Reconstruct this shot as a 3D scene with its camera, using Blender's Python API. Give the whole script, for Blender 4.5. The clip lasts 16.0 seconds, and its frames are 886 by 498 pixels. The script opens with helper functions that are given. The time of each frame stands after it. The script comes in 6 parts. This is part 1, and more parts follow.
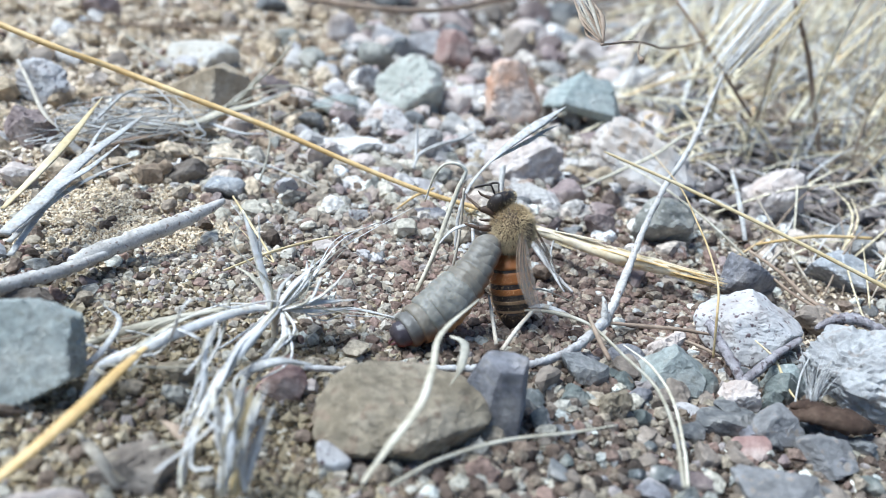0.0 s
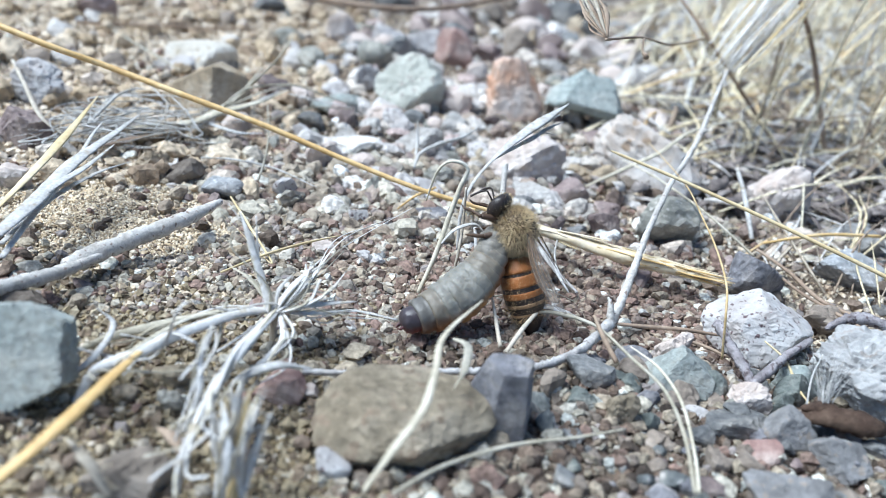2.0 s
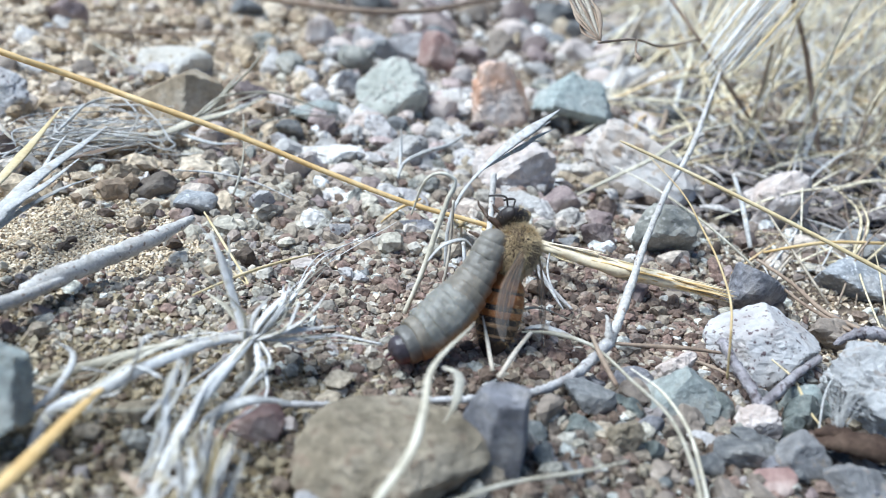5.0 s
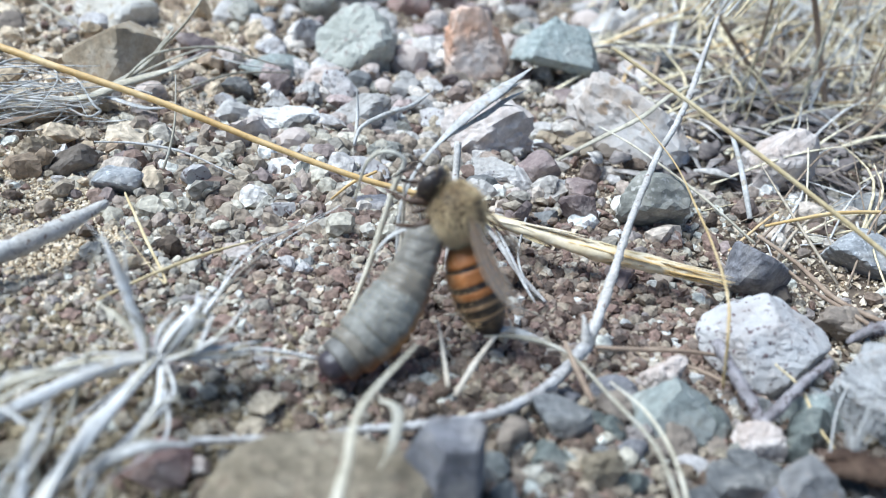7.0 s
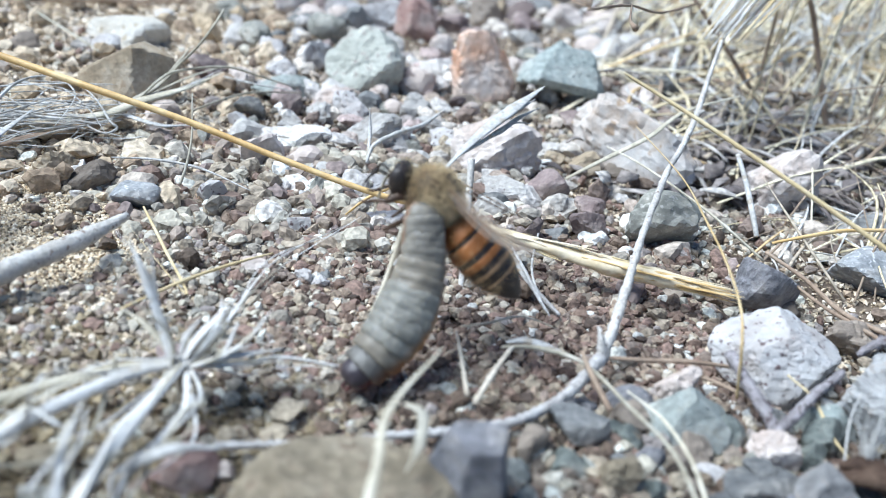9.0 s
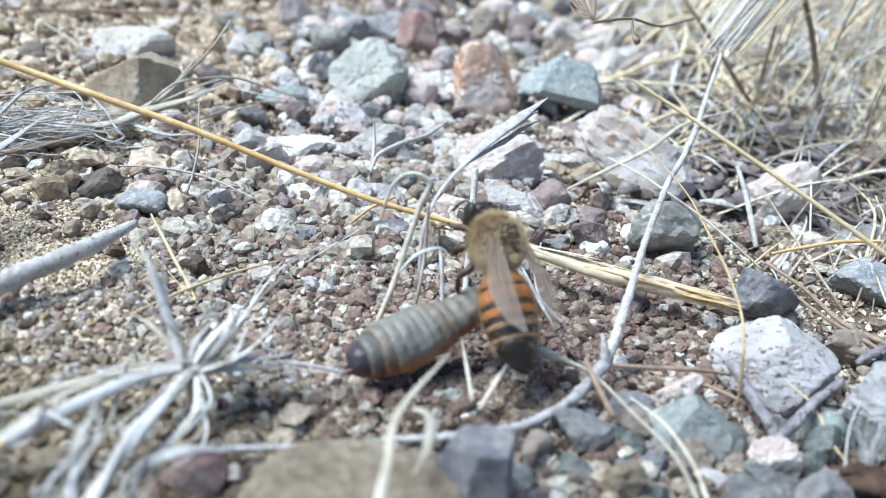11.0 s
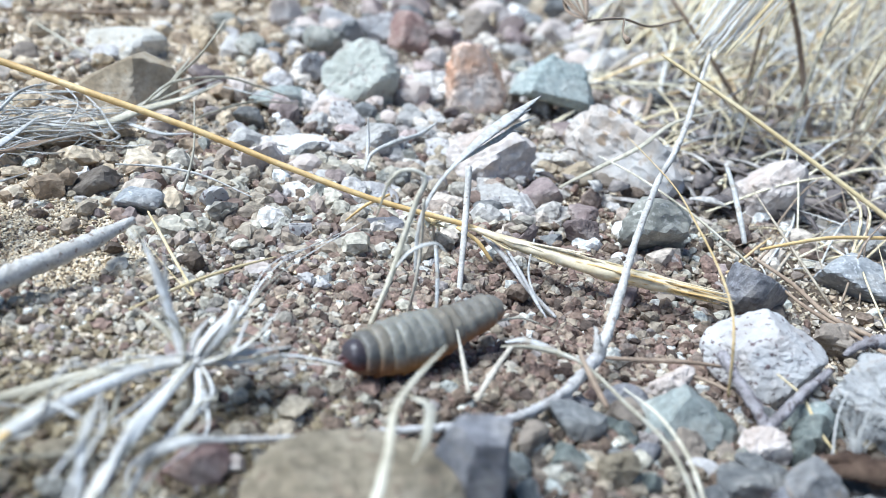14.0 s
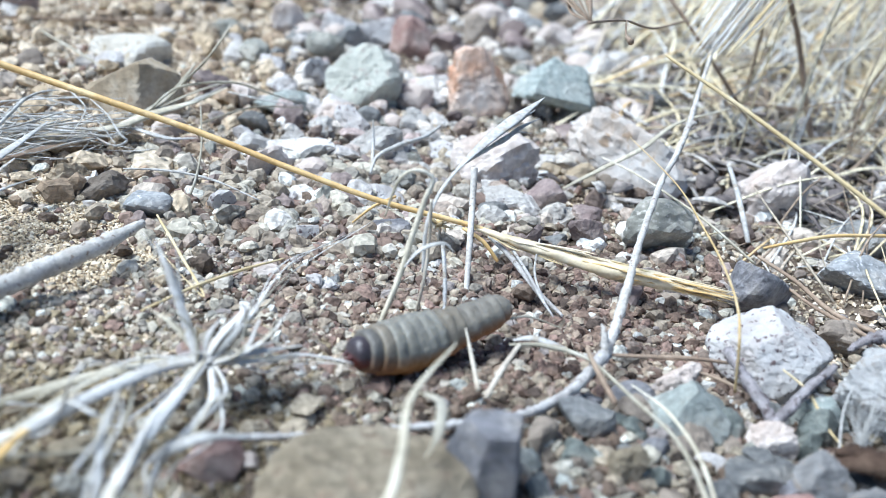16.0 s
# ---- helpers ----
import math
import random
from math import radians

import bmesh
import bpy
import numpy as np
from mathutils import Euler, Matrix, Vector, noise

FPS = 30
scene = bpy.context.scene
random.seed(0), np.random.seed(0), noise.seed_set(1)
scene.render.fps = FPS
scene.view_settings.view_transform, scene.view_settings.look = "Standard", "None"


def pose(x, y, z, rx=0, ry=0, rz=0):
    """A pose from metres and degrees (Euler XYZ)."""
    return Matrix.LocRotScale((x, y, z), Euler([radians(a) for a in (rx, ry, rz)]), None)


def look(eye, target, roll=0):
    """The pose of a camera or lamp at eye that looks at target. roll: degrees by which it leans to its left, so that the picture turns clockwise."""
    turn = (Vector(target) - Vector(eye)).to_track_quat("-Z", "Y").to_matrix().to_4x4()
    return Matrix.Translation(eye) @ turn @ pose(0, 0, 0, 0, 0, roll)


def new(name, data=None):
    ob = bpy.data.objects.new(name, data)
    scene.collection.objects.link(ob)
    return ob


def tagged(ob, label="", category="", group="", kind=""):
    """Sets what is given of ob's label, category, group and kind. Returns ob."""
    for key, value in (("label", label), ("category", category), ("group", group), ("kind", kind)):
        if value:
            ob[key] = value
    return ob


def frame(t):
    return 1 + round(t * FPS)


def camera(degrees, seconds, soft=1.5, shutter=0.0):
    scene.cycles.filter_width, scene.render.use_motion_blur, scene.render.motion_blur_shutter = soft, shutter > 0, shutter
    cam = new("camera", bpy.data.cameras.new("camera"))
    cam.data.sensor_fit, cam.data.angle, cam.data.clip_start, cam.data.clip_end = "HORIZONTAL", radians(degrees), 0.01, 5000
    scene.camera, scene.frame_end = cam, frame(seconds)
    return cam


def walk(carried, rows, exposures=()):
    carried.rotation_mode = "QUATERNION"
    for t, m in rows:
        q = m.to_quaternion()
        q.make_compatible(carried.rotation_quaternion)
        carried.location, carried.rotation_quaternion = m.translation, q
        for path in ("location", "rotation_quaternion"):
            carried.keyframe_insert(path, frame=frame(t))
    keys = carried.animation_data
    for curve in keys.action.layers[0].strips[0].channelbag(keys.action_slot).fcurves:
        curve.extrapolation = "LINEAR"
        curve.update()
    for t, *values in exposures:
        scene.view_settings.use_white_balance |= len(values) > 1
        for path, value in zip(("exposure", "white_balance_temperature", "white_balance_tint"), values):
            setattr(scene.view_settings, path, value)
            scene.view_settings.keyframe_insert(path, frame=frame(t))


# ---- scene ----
MM = 0.001  # the place is drawn up in millimetres

# ---------------------------------------------------------------- camera
cam = camera(56.0, 16.0, soft=0.4, shutter=0.4)
cam.data.dof.use_dof = True
cam.data.dof.focus_distance = 0.084
cam.data.dof.aperture_fstop = 31.0
walk(cam, [
    (0.0, pose(0.00000, 0.00000, 0.04121, 63.973, -8.007, 0.000)),
    (0.5, pose(0.00017, 0.00110, 0.04041, 63.742, -8.025, -0.193)),
    (1.0, pose(0.00006, 0.00198, 0.04032, 63.287, -7.706, -0.101)),
    (1.5, pose(0.00007, 0.00191, 0.04050, 63.770, -7.826, -0.253)),
    (2.0, pose(-0.00001, 0.00154, 0.04036, 64.055, -7.734, -0.088)),
    (2.5, pose(-0.00020, 0.00129, 0.04058, 64.517, -7.936, -0.215)),
    (3.0, pose(-0.00028, 0.00117, 0.04058, 64.768, -7.989, -0.280)),
    (3.5, pose(-0.00044, 0.00117, 0.04065, 65.010, -8.140, -0.387)),
    (3.7, pose(-0.00046, 0.00096, 0.04081, 65.286, -8.209, -0.393)),
    (5.8, pose(0.00128, 0.01116, 0.03879, 62.145, -6.846, -1.723)),
    (6.0, pose(0.00219, 0.01205, 0.03869, 61.184, -6.579, -1.526)),
    (6.5, pose(0.00267, 0.01495, 0.03753, 58.587, -7.104, -1.875)),
    (7.0, pose(0.00409, 0.01809, 0.03858, 60.391, -6.817, -2.015)),
    (7.5, pose(0.00342, 0.01754, 0.03800, 61.361, -7.164, -2.151)),
    (8.0, pose(0.00286, 0.01694, 0.03784, 61.677, -7.068, -1.998)),
    (8.5, pose(0.00272, 0.01682, 0.03788, 61.973, -7.056, -2.177)),
    (9.0, pose(0.00233, 0.01658, 0.03787, 62.275, -7.177, -2.195)),
    (9.5, pose(0.00205, 0.01632, 0.03786, 62.496, -7.224, -2.154)),
    (12.0, pose(0.00153, 0.01519, 0.03794, 63.713, -7.688, -2.397)),
    (12.5, pose(0.00149, 0.01504, 0.03794, 63.983, -7.673, -2.600)),
    (13.0, pose(0.00136, 0.01504, 0.03763, 63.435, -7.669, -2.946)),
    (13.5, pose(0.00133, 0.01496, 0.03766, 63.310, -7.715, -3.166)),
    (14.0, pose(0.00101, 0.01444, 0.03775, 63.412, -7.716, -3.020)),
    (14.5, pose(0.00097, 0.01437, 0.03766, 63.393, -7.769, -3.024)),
    (15.0, pose(0.00057, 0.01387, 0.03753, 63.629, -7.431, -3.300)),
    (15.5, pose(0.00060, 0.01384, 0.03771, 63.554, -7.258, -3.214)),
    (16.0, pose(0.00034, 0.01362, 0.03753, 63.837, -7.300, -3.233)),
], exposures=[(0.0, 1.22, 5250, 5), (3.7, 1.22, 5250, 5), (5.8, 1.08, 5250, 5), (6.5, 1.04, 5250, 5), (7.3, 1.16, 5250, 5), (9.0, 1.22, 5250, 5), (16.0, 1.26, 5250, 5)])

# ---------------------------------------------------------------- light
world = bpy.data.worlds.new("world")
scene.world = world
world.use_nodes = True
wn = world.node_tree.nodes
sky = wn.new("ShaderNodeTexSky")
sky.sky_type = "NISHITA"
sky.sun_disc = False
sky.sun_elevation = radians(58)
sky.sun_rotation = radians(-92)
wn["Background"].inputs[1].default_value = 0.047
world.node_tree.links.new(sky.outputs[0], wn["Background"].inputs[0])
sun_lamp = bpy.data.lights.new("sun", "SUN")
sun_lamp.energy = 2.85
sun_lamp.angle = radians(38)
sun_lamp.color = (1.0, 0.94, 0.85)
sun = new("sun", sun_lamp)
sun.matrix_world = look((-0.52, -0.02, 0.85), (0, 0, 0))


# ---------------------------------------------------------------- materials
def rgb(c):
    return (c[0], c[1], c[2], 1.0)


def surface(name, colours, scale=250.0, rough=0.85, relief=0.00015, relief_scale=1500.0, specks=None, speck_scale=1800.0,
            speck_edge=0.62, vary="", dust=0.0, streak=None, detail=6.0, spec=0.25, mottle=0.3):
    """A mineral or plant surface: a colour ramp over noise, fine specks, per-piece variation, bump. Scales are per metre."""
    m = bpy.data.materials.new(name)
    m.use_nodes = True
    n, l = m.node_tree.nodes, m.node_tree.links
    b = n["Principled BSDF"]
    b.inputs["Roughness"].default_value = rough
    b.inputs["Specular IOR Level"].default_value = spec
    tc = n.new("ShaderNodeTexCoord")
    mp = n.new("ShaderNodeMapping")
    if streak:
        mp.inputs["Scale"].default_value = streak
    l.new(tc.outputs["Object"], mp.inputs["Vector"])
    no = n.new("ShaderNodeTexNoise")
    no.inputs["Scale"].default_value, no.inputs["Detail"].default_value = scale, detail
    no.inputs["Roughness"].default_value = 0.65
    l.new(mp.outputs[0], no.inputs["Vector"])
    ramp = n.new("ShaderNodeValToRGB")
    while len(ramp.color_ramp.elements) < len(colours):
        ramp.color_ramp.elements.new(0.5)
    for i, c in enumerate(colours):
        e = ramp.color_ramp.elements[i]
        e.position = 0.3 + 0.4 * i / max(1, len(colours) - 1)
        e.color = rgb(c)
    l.new(no.outputs["Fac"], ramp.inputs[0])
    col = ramp.outputs[0]
    if specks:
        sp = n.new("ShaderNodeTexNoise")
        sp.inputs["Scale"].default_value, sp.inputs["Detail"].default_value = speck_scale, 3.0
        l.new(tc.outputs["Object"], sp.inputs["Vector"])
        sr = n.new("ShaderNodeValToRGB")
        sr.color_ramp.elements[0].position, sr.color_ramp.elements[1].position = speck_edge - 0.03, speck_edge + 0.05
        l.new(sp.outputs["Fac"], sr.inputs[0])
        mx = n.new("ShaderNodeMixRGB")
        mx.inputs[2].default_value = rgb(specks)
        l.new(sr.outputs[0], mx.inputs[0])
        l.new(col, mx.inputs[1])
        col = mx.outputs[0]
    if vary:
        if vary == "object":
            src = n.new("ShaderNodeObjectInfo").outputs["Random"]
        else:
            src = n.new("ShaderNodeNewGeometry").outputs["Random Per Island"]
        hs = n.new("ShaderNodeHueSaturation")
        mr = n.new("ShaderNodeMapRange")
        mr.inputs[3].default_value, mr.inputs[4].default_value = 0.65, 1.3
        l.new(src, mr.inputs[0])
        l.new(mr.outputs[0], hs.inputs["Value"])
        l.new(col, hs.inputs["Color"])
        col = hs.outputs[0]
    if dust:
        dn = n.new("ShaderNodeTexNoise")
        dn.inputs["Scale"].default_value, dn.inputs["Detail"].default_value = 170.0, 8.0
        dn.inputs["Roughness"].default_value = 0.72
        l.new(tc.outputs["Object"], dn.inputs["Vector"])
        dr = n.new("ShaderNodeMapRange")
        dr.inputs[1].default_value, dr.inputs[2].default_value, dr.inputs[4].default_value = 0.46, 0.62, dust
        l.new(dn.outputs["Fac"], dr.inputs[0])
        dm = n.new("ShaderNodeMixRGB")
        dm.inputs[2].default_value = rgb((0.44, 0.38, 0.30))
        l.new(dr.outputs[0], dm.inputs[0])
        l.new(col, dm.inputs[1])
        col = dm.outputs[0]
    bn = n.new("ShaderNodeTexNoise")
    bn.inputs["Scale"].default_value, bn.inputs["Detail"].default_value = relief_scale, 9.0
    bn.inputs["Roughness"].default_value = 0.7
    l.new(mp.outputs[0], bn.inputs["Vector"])
    mot = n.new("ShaderNodeMapRange")
    mot.inputs[1].default_value, mot.inputs[2].default_value = 0.3, 0.7
    mot.inputs[3].default_value, mot.inputs[4].default_value = 1.0 - mottle, 1.0 + mottle * 0.8
    l.new(bn.outputs["Fac"], mot.inputs[0])
    hm = n.new("ShaderNodeHueSaturation")
    l.new(mot.outputs[0], hm.inputs["Value"])
    l.new(col, hm.inputs["Color"])
    l.new(hm.outputs[0], b.inputs["Base Color"])
    bu = n.new("ShaderNodeBump")
    bu.inputs["Strength"].default_value = 0.8
    bu.inputs["Distance"].default_value = relief
    l.new(bn.outputs["Fac"], bu.inputs["Height"])
    l.new(bu.outputs[0], b.inputs["Normal"])
    return m


def grain_surface(name, stops, rough=0.85, fine=2500.0, relief=0.00014):
    """Loose grains: every grain takes its own colour from a list of minerals, with fine mottling on it."""
    m = bpy.data.materials.new(name)
    m.use_nodes = True
    n, l = m.node_tree.nodes, m.node_tree.links
    b = n["Principled BSDF"]
    b.inputs["Roughness"].default_value = rough
    b.inputs["Specular IOR Level"].default_value = 0.25
    geo = n.new("ShaderNodeNewGeometry")
    ramp = n.new("ShaderNodeValToRGB")
    ramp.color_ramp.interpolation = "CONSTANT"
    while len(ramp.color_ramp.elements) < len(stops):
        ramp.color_ramp.elements.new(0.5)
    for i, (p, c) in enumerate(stops):
        e = ramp.color_ramp.elements[i]
        e.position, e.color = p, rgb(c)
    l.new(geo.outputs["Random Per Island"], ramp.inputs[0])
    tc = n.new("ShaderNodeTexCoord")
    no = n.new("ShaderNodeTexNoise")
    no.inputs["Scale"].default_value, no.inputs["Detail"].default_value = fine, 6.0
    l.new(tc.outputs["Object"], no.inputs["Vector"])
    mr = n.new("ShaderNodeMapRange")
    mr.inputs[1].default_value, mr.inputs[2].default_value = 0.3, 0.7
    mr.inputs[3].default_value, mr.inputs[4].default_value = 0.55, 1.35
    l.new(no.outputs["Fac"], mr.inputs[0])
    hs = n.new("ShaderNodeHueSaturation")
    l.new(mr.outputs[0], hs.inputs["Value"])
    l.new(ramp.outputs[0], hs.inputs["Color"])
    l.new(hs.outputs[0], b.inputs["Base Color"])
    bu = n.new("ShaderNodeBump")
    bu.inputs["Strength"].default_value, bu.inputs["Distance"].default_value = 0.8, relief
    l.new(no.outputs["Fac"], bu.inputs["Height"])
    l.new(bu.outputs[0], b.inputs["Normal"])
    return m


SOIL = surface("soil", [(0.050, 0.036, 0.027), (0.117, 0.088, 0.065), (0.225, 0.180, 0.135)], 90, 0.95, 0.0003, 900,
               specks=(0.30, 0.25, 0.19), speck_scale=1500, speck_edge=0.62)
GRAVEL = grain_surface("gravel", [(0.0, (0.197, 0.149, 0.112)), (0.13, (0.332, 0.278, 0.207)), (0.27, (0.280, 0.251, 0.207)),
                                  (0.38, (0.404, 0.343, 0.254)), (0.49, (0.104, 0.080, 0.061)), (0.58, (0.415, 0.390, 0.330)),
                                  (0.67, (0.270, 0.187, 0.148)), (0.78, (0.322, 0.283, 0.259)), (0.87, (0.488, 0.449, 0.360)),
                                  (0.955, (0.705, 0.695, 0.608))], relief=0.0003)
CRUMBS = grain_surface("crumbs", [(0.0, (0.228, 0.163, 0.125)), (0.18, (0.323, 0.252, 0.19)), (0.36, (0.162, 0.114, 0.09)), (0.5, (0.266, 0.213, 0.175)),
                                  (0.62, (0.399, 0.332, 0.25)), (0.74, (0.0855, 0.0644, 0.052)), (0.83, (0.285, 0.198, 0.16)), (0.92, (0.475, 0.426, 0.35)), (0.975, (0.608, 0.594, 0.55))], relief=0.0003)
# CRUMBS again, about a third darker: the foreground's shade put into its colour.
SHADED_CRUMBS = grain_surface("shaded_crumbs", [(0.0, (0.155, 0.114, 0.085)), (0.18, (0.220, 0.176, 0.129)), (0.36, (0.110, 0.080, 0.061)), (0.5, (0.181, 0.149, 0.119)),
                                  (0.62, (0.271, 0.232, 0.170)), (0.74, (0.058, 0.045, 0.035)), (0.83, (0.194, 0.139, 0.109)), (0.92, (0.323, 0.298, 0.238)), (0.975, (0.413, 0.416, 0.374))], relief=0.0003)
TAN_SOIL = grain_surface("tan_soil", [(0.0, (0.25, 0.20, 0.125)), (0.2, (0.33, 0.27, 0.17)), (0.38, (0.15, 0.115, 0.078)), (0.52, (0.39, 0.33, 0.225)), (0.68, (0.21, 0.16, 0.11)), (0.82, (0.28, 0.25, 0.205)), (0.93, (0.48, 0.42, 0.33))], relief=0.0003)
CLOD = grain_surface("clod", [(0.0, (0.45, 0.356, 0.237)), (0.3, (0.575, 0.469, 0.331)), (0.6, (0.338, 0.256, 0.175)), (0.8, (0.625, 0.525, 0.388))], fine=1300, relief=0.0006)
FAR_GRAVEL = grain_surface("far_gravel", [(0.0, (0.374, 0.308, 0.253)), (0.14, (0.550, 0.473, 0.391)), (0.3, (0.462, 0.424, 0.374)), (0.42, (0.638, 0.572, 0.490)),
                                          (0.56, (0.242, 0.187, 0.154)), (0.64, (0.506, 0.473, 0.440)), (0.76, (0.440, 0.352, 0.319)), (0.86, (0.726, 0.682, 0.616)), (0.94, (0.800, 0.792, 0.748))], fine=1500, relief=0.0004)
DUSTY_GRAVEL = grain_surface("dusty_gravel", [(0.0, (0.300, 0.245, 0.186)), (0.16, (0.400, 0.340, 0.260)), (0.32, (0.330, 0.300, 0.251)), (0.46, (0.235, 0.170, 0.135)), (0.58, (0.470, 0.430, 0.344)),
                                               (0.70, (0.34, 0.28, 0.23)), (0.80, (0.560, 0.510, 0.409)), (0.89, (0.25, 0.20, 0.18)), (0.95, (0.720, 0.700, 0.614))], fine=1400, relief=0.0005)
YELLOW_SAND = grain_surface("yellow_sand", [(0.0, (0.27, 0.21, 0.12)), (0.25, (0.36, 0.285, 0.165)), (0.5, (0.18, 0.138, 0.082)), (0.68, (0.42, 0.35, 0.23)), (0.88, (0.52, 0.47, 0.37))])
SAND = grain_surface("sand", [(0.0, (0.28, 0.22, 0.15)), (0.25, (0.37, 0.295, 0.195)), (0.45, (0.19, 0.15, 0.11)),
                              (0.65, (0.44, 0.37, 0.265)), (0.85, (0.56, 0.50, 0.41))])
PATCH_SAND = grain_surface("patch_sand", [(0.0, (0.593, 0.482, 0.324)), (0.3, (0.718, 0.600, 0.427)), (0.55, (0.497, 0.394, 0.262)), (0.7, (0.828, 0.731, 0.565))])
PALE_SAND = grain_surface("pale_sand", [(0.0, (0.552, 0.447, 0.312)), (0.25, (0.706, 0.594, 0.441)), (0.5, (0.389, 0.300, 0.212)), (0.62, (0.800, 0.706, 0.559)), (0.85, (0.647, 0.565, 0.459))])
TAN = surface("tan_stone", [(0.27, 0.21, 0.135), (0.40, 0.325, 0.225), (0.53, 0.465, 0.365)], 160, 0.85, 0.00035, 900, specks=(0.26, 0.19, 0.12), speck_scale=900, speck_edge=0.62, mottle=0.4, dust=0.3)
BLUNT_TAN = surface("blunt_tan_stone", [(0.171, 0.139, 0.093), (0.279, 0.234, 0.165), (0.410, 0.353, 0.268)], 130, 0.88, 0.0005, 800, specks=(0.22, 0.17, 0.12), speck_scale=700, speck_edge=0.6, mottle=0.45)
GREY = surface("grey_stone", [(0.128, 0.128, 0.127), (0.209, 0.209, 0.203), (0.299, 0.296, 0.283)], 260, 0.88, 0.0004, 1500, vary="object", mottle=0.45, dust=0.3)
OLIVE = surface("olive_stone", [(0.196, 0.190, 0.162), (0.293, 0.288, 0.249), (0.411, 0.400, 0.352)], 200, 0.85, 0.0002, 1300, specks=(0.5, 0.48, 0.43), dust=0.3)
DARK = surface("dark_stone", [(0.155, 0.149, 0.156), (0.259, 0.253, 0.265), (0.401, 0.389, 0.397)], 300, 0.85, 0.0004, 1500, mottle=0.45, dust=0.45)
SLAB_BLUE = surface("blue_green_stone", [(0.262, 0.296, 0.276), (0.350, 0.386, 0.362), (0.430, 0.452, 0.420)], 150, 0.88, 0.0004, 1100, specks=(0.50, 0.51, 0.48), mottle=0.4, dust=0.15)
SLAB_GREEN = surface("slab_green_stone", [(0.243, 0.261, 0.239), (0.333, 0.356, 0.329), (0.423, 0.441, 0.410)], 220, 0.88, 0.0004, 1100, specks=(0.30, 0.31, 0.27), speck_scale=900, mottle=0.4, dust=0.3)
GREEN = surface("green_stone", [(0.124, 0.138, 0.124), (0.179, 0.196, 0.179), (0.255, 0.268, 0.245)], 240, 0.85, 0.0004, 1500, mottle=0.45, dust=0.3)
WHITE = surface("white_stone", [(0.389, 0.342, 0.311), (0.514, 0.490, 0.467), (0.591, 0.584, 0.571)], 200, 0.9, 0.00022, 1400, specks=(0.15, 0.11, 0.11), speck_scale=1900, speck_edge=0.62, mottle=0.14)
CRUST = surface("crusted_stone", [(0.335, 0.314, 0.283), (0.477, 0.454, 0.418), (0.602, 0.575, 0.535)], 260, 0.92, 0.0005, 900, specks=(0.30, 0.26, 0.22), speck_scale=1100, speck_edge=0.6, mottle=0.35)
# Darker copy of CRUST: shade on near stones' front faces put into the colour.
SHADED_CRUST = surface("shaded_crusted_stone", [(0.175, 0.167, 0.159), (0.250, 0.242, 0.234), (0.314, 0.306, 0.300)], 260, 0.92, 0.0005, 900, specks=(0.30, 0.26, 0.22), speck_scale=1100, speck_edge=0.6, mottle=0.35)
PLAIN_GREY = surface("plain_grey_stone", [(0.107, 0.113, 0.112), (0.164, 0.174, 0.169), (0.238, 0.246, 0.236)], 240, 0.9, 0.0005, 1000, specks=(0.46, 0.44, 0.41), speck_scale=800, speck_edge=0.6, mottle=0.4, dust=0.3)
WHITE_CRUST = surface("white_crusted_stone", [(0.320, 0.308, 0.296), (0.456, 0.448, 0.432), (0.551, 0.544, 0.528)], 200, 0.92, 0.0005, 900, specks=(0.34, 0.31, 0.28), speck_scale=900, speck_edge=0.61, mottle=0.28)
PALE_CRUST = surface("pale_crusted_stone", [(0.353, 0.353, 0.300), (0.470, 0.470, 0.406), (0.563, 0.559, 0.492)], 200, 0.92, 0.0004, 900, specks=(0.34, 0.31, 0.27), speck_scale=900, speck_edge=0.6, mottle=0.28)
CREAM = surface("cream_stone", [(0.440, 0.396, 0.326), (0.554, 0.515, 0.440), (0.634, 0.607, 0.554)], 180, 0.92, 0.0004, 900, specks=(0.42, 0.36, 0.27), speck_scale=700, speck_edge=0.6, mottle=0.25)
PALE = surface("pale_stone", [(0.406, 0.372, 0.336), (0.559, 0.527, 0.483), (0.695, 0.667, 0.626)], 220, 0.9, 0.0003, 1300, vary="object")
PINK_WHITE = surface("pinkish_white_stone", [(0.414, 0.315, 0.234), (0.558, 0.504, 0.450), (0.666, 0.643, 0.612)], 170, 0.9, 0.0004, 1000, specks=(0.36, 0.27, 0.19), speck_scale=500, speck_edge=0.62, mottle=0.22)
PINK = surface("pink_stone", [(0.46, 0.35, 0.278), (0.544, 0.475, 0.424), (0.629, 0.588, 0.552)], 130, 0.9, 0.00025, 1200)
ORANGE = surface("orange_stone", [(0.52, 0.255, 0.145), (0.60, 0.38, 0.26), (0.67, 0.55, 0.46), (0.68, 0.65, 0.62)], 90, 0.88, 0.0003, 1200)
BROWN = surface("brown_stone", [(0.162, 0.131, 0.104), (0.265, 0.222, 0.179), (0.367, 0.319, 0.266)], 220, 0.9, 0.0003, 1200, vary="object")
MAUVE = surface("mauve_stone", [(0.17, 0.125, 0.115), (0.26, 0.205, 0.19), (0.38, 0.315, 0.295)], 220, 0.85, 0.00025, 1300, vary="object", dust=0.3)
RED = surface("red_stone", [(0.26, 0.15, 0.125), (0.37, 0.25, 0.215), (0.50, 0.41, 0.37)], 240, 0.8, 0.0002, 1300, dust=0.3)
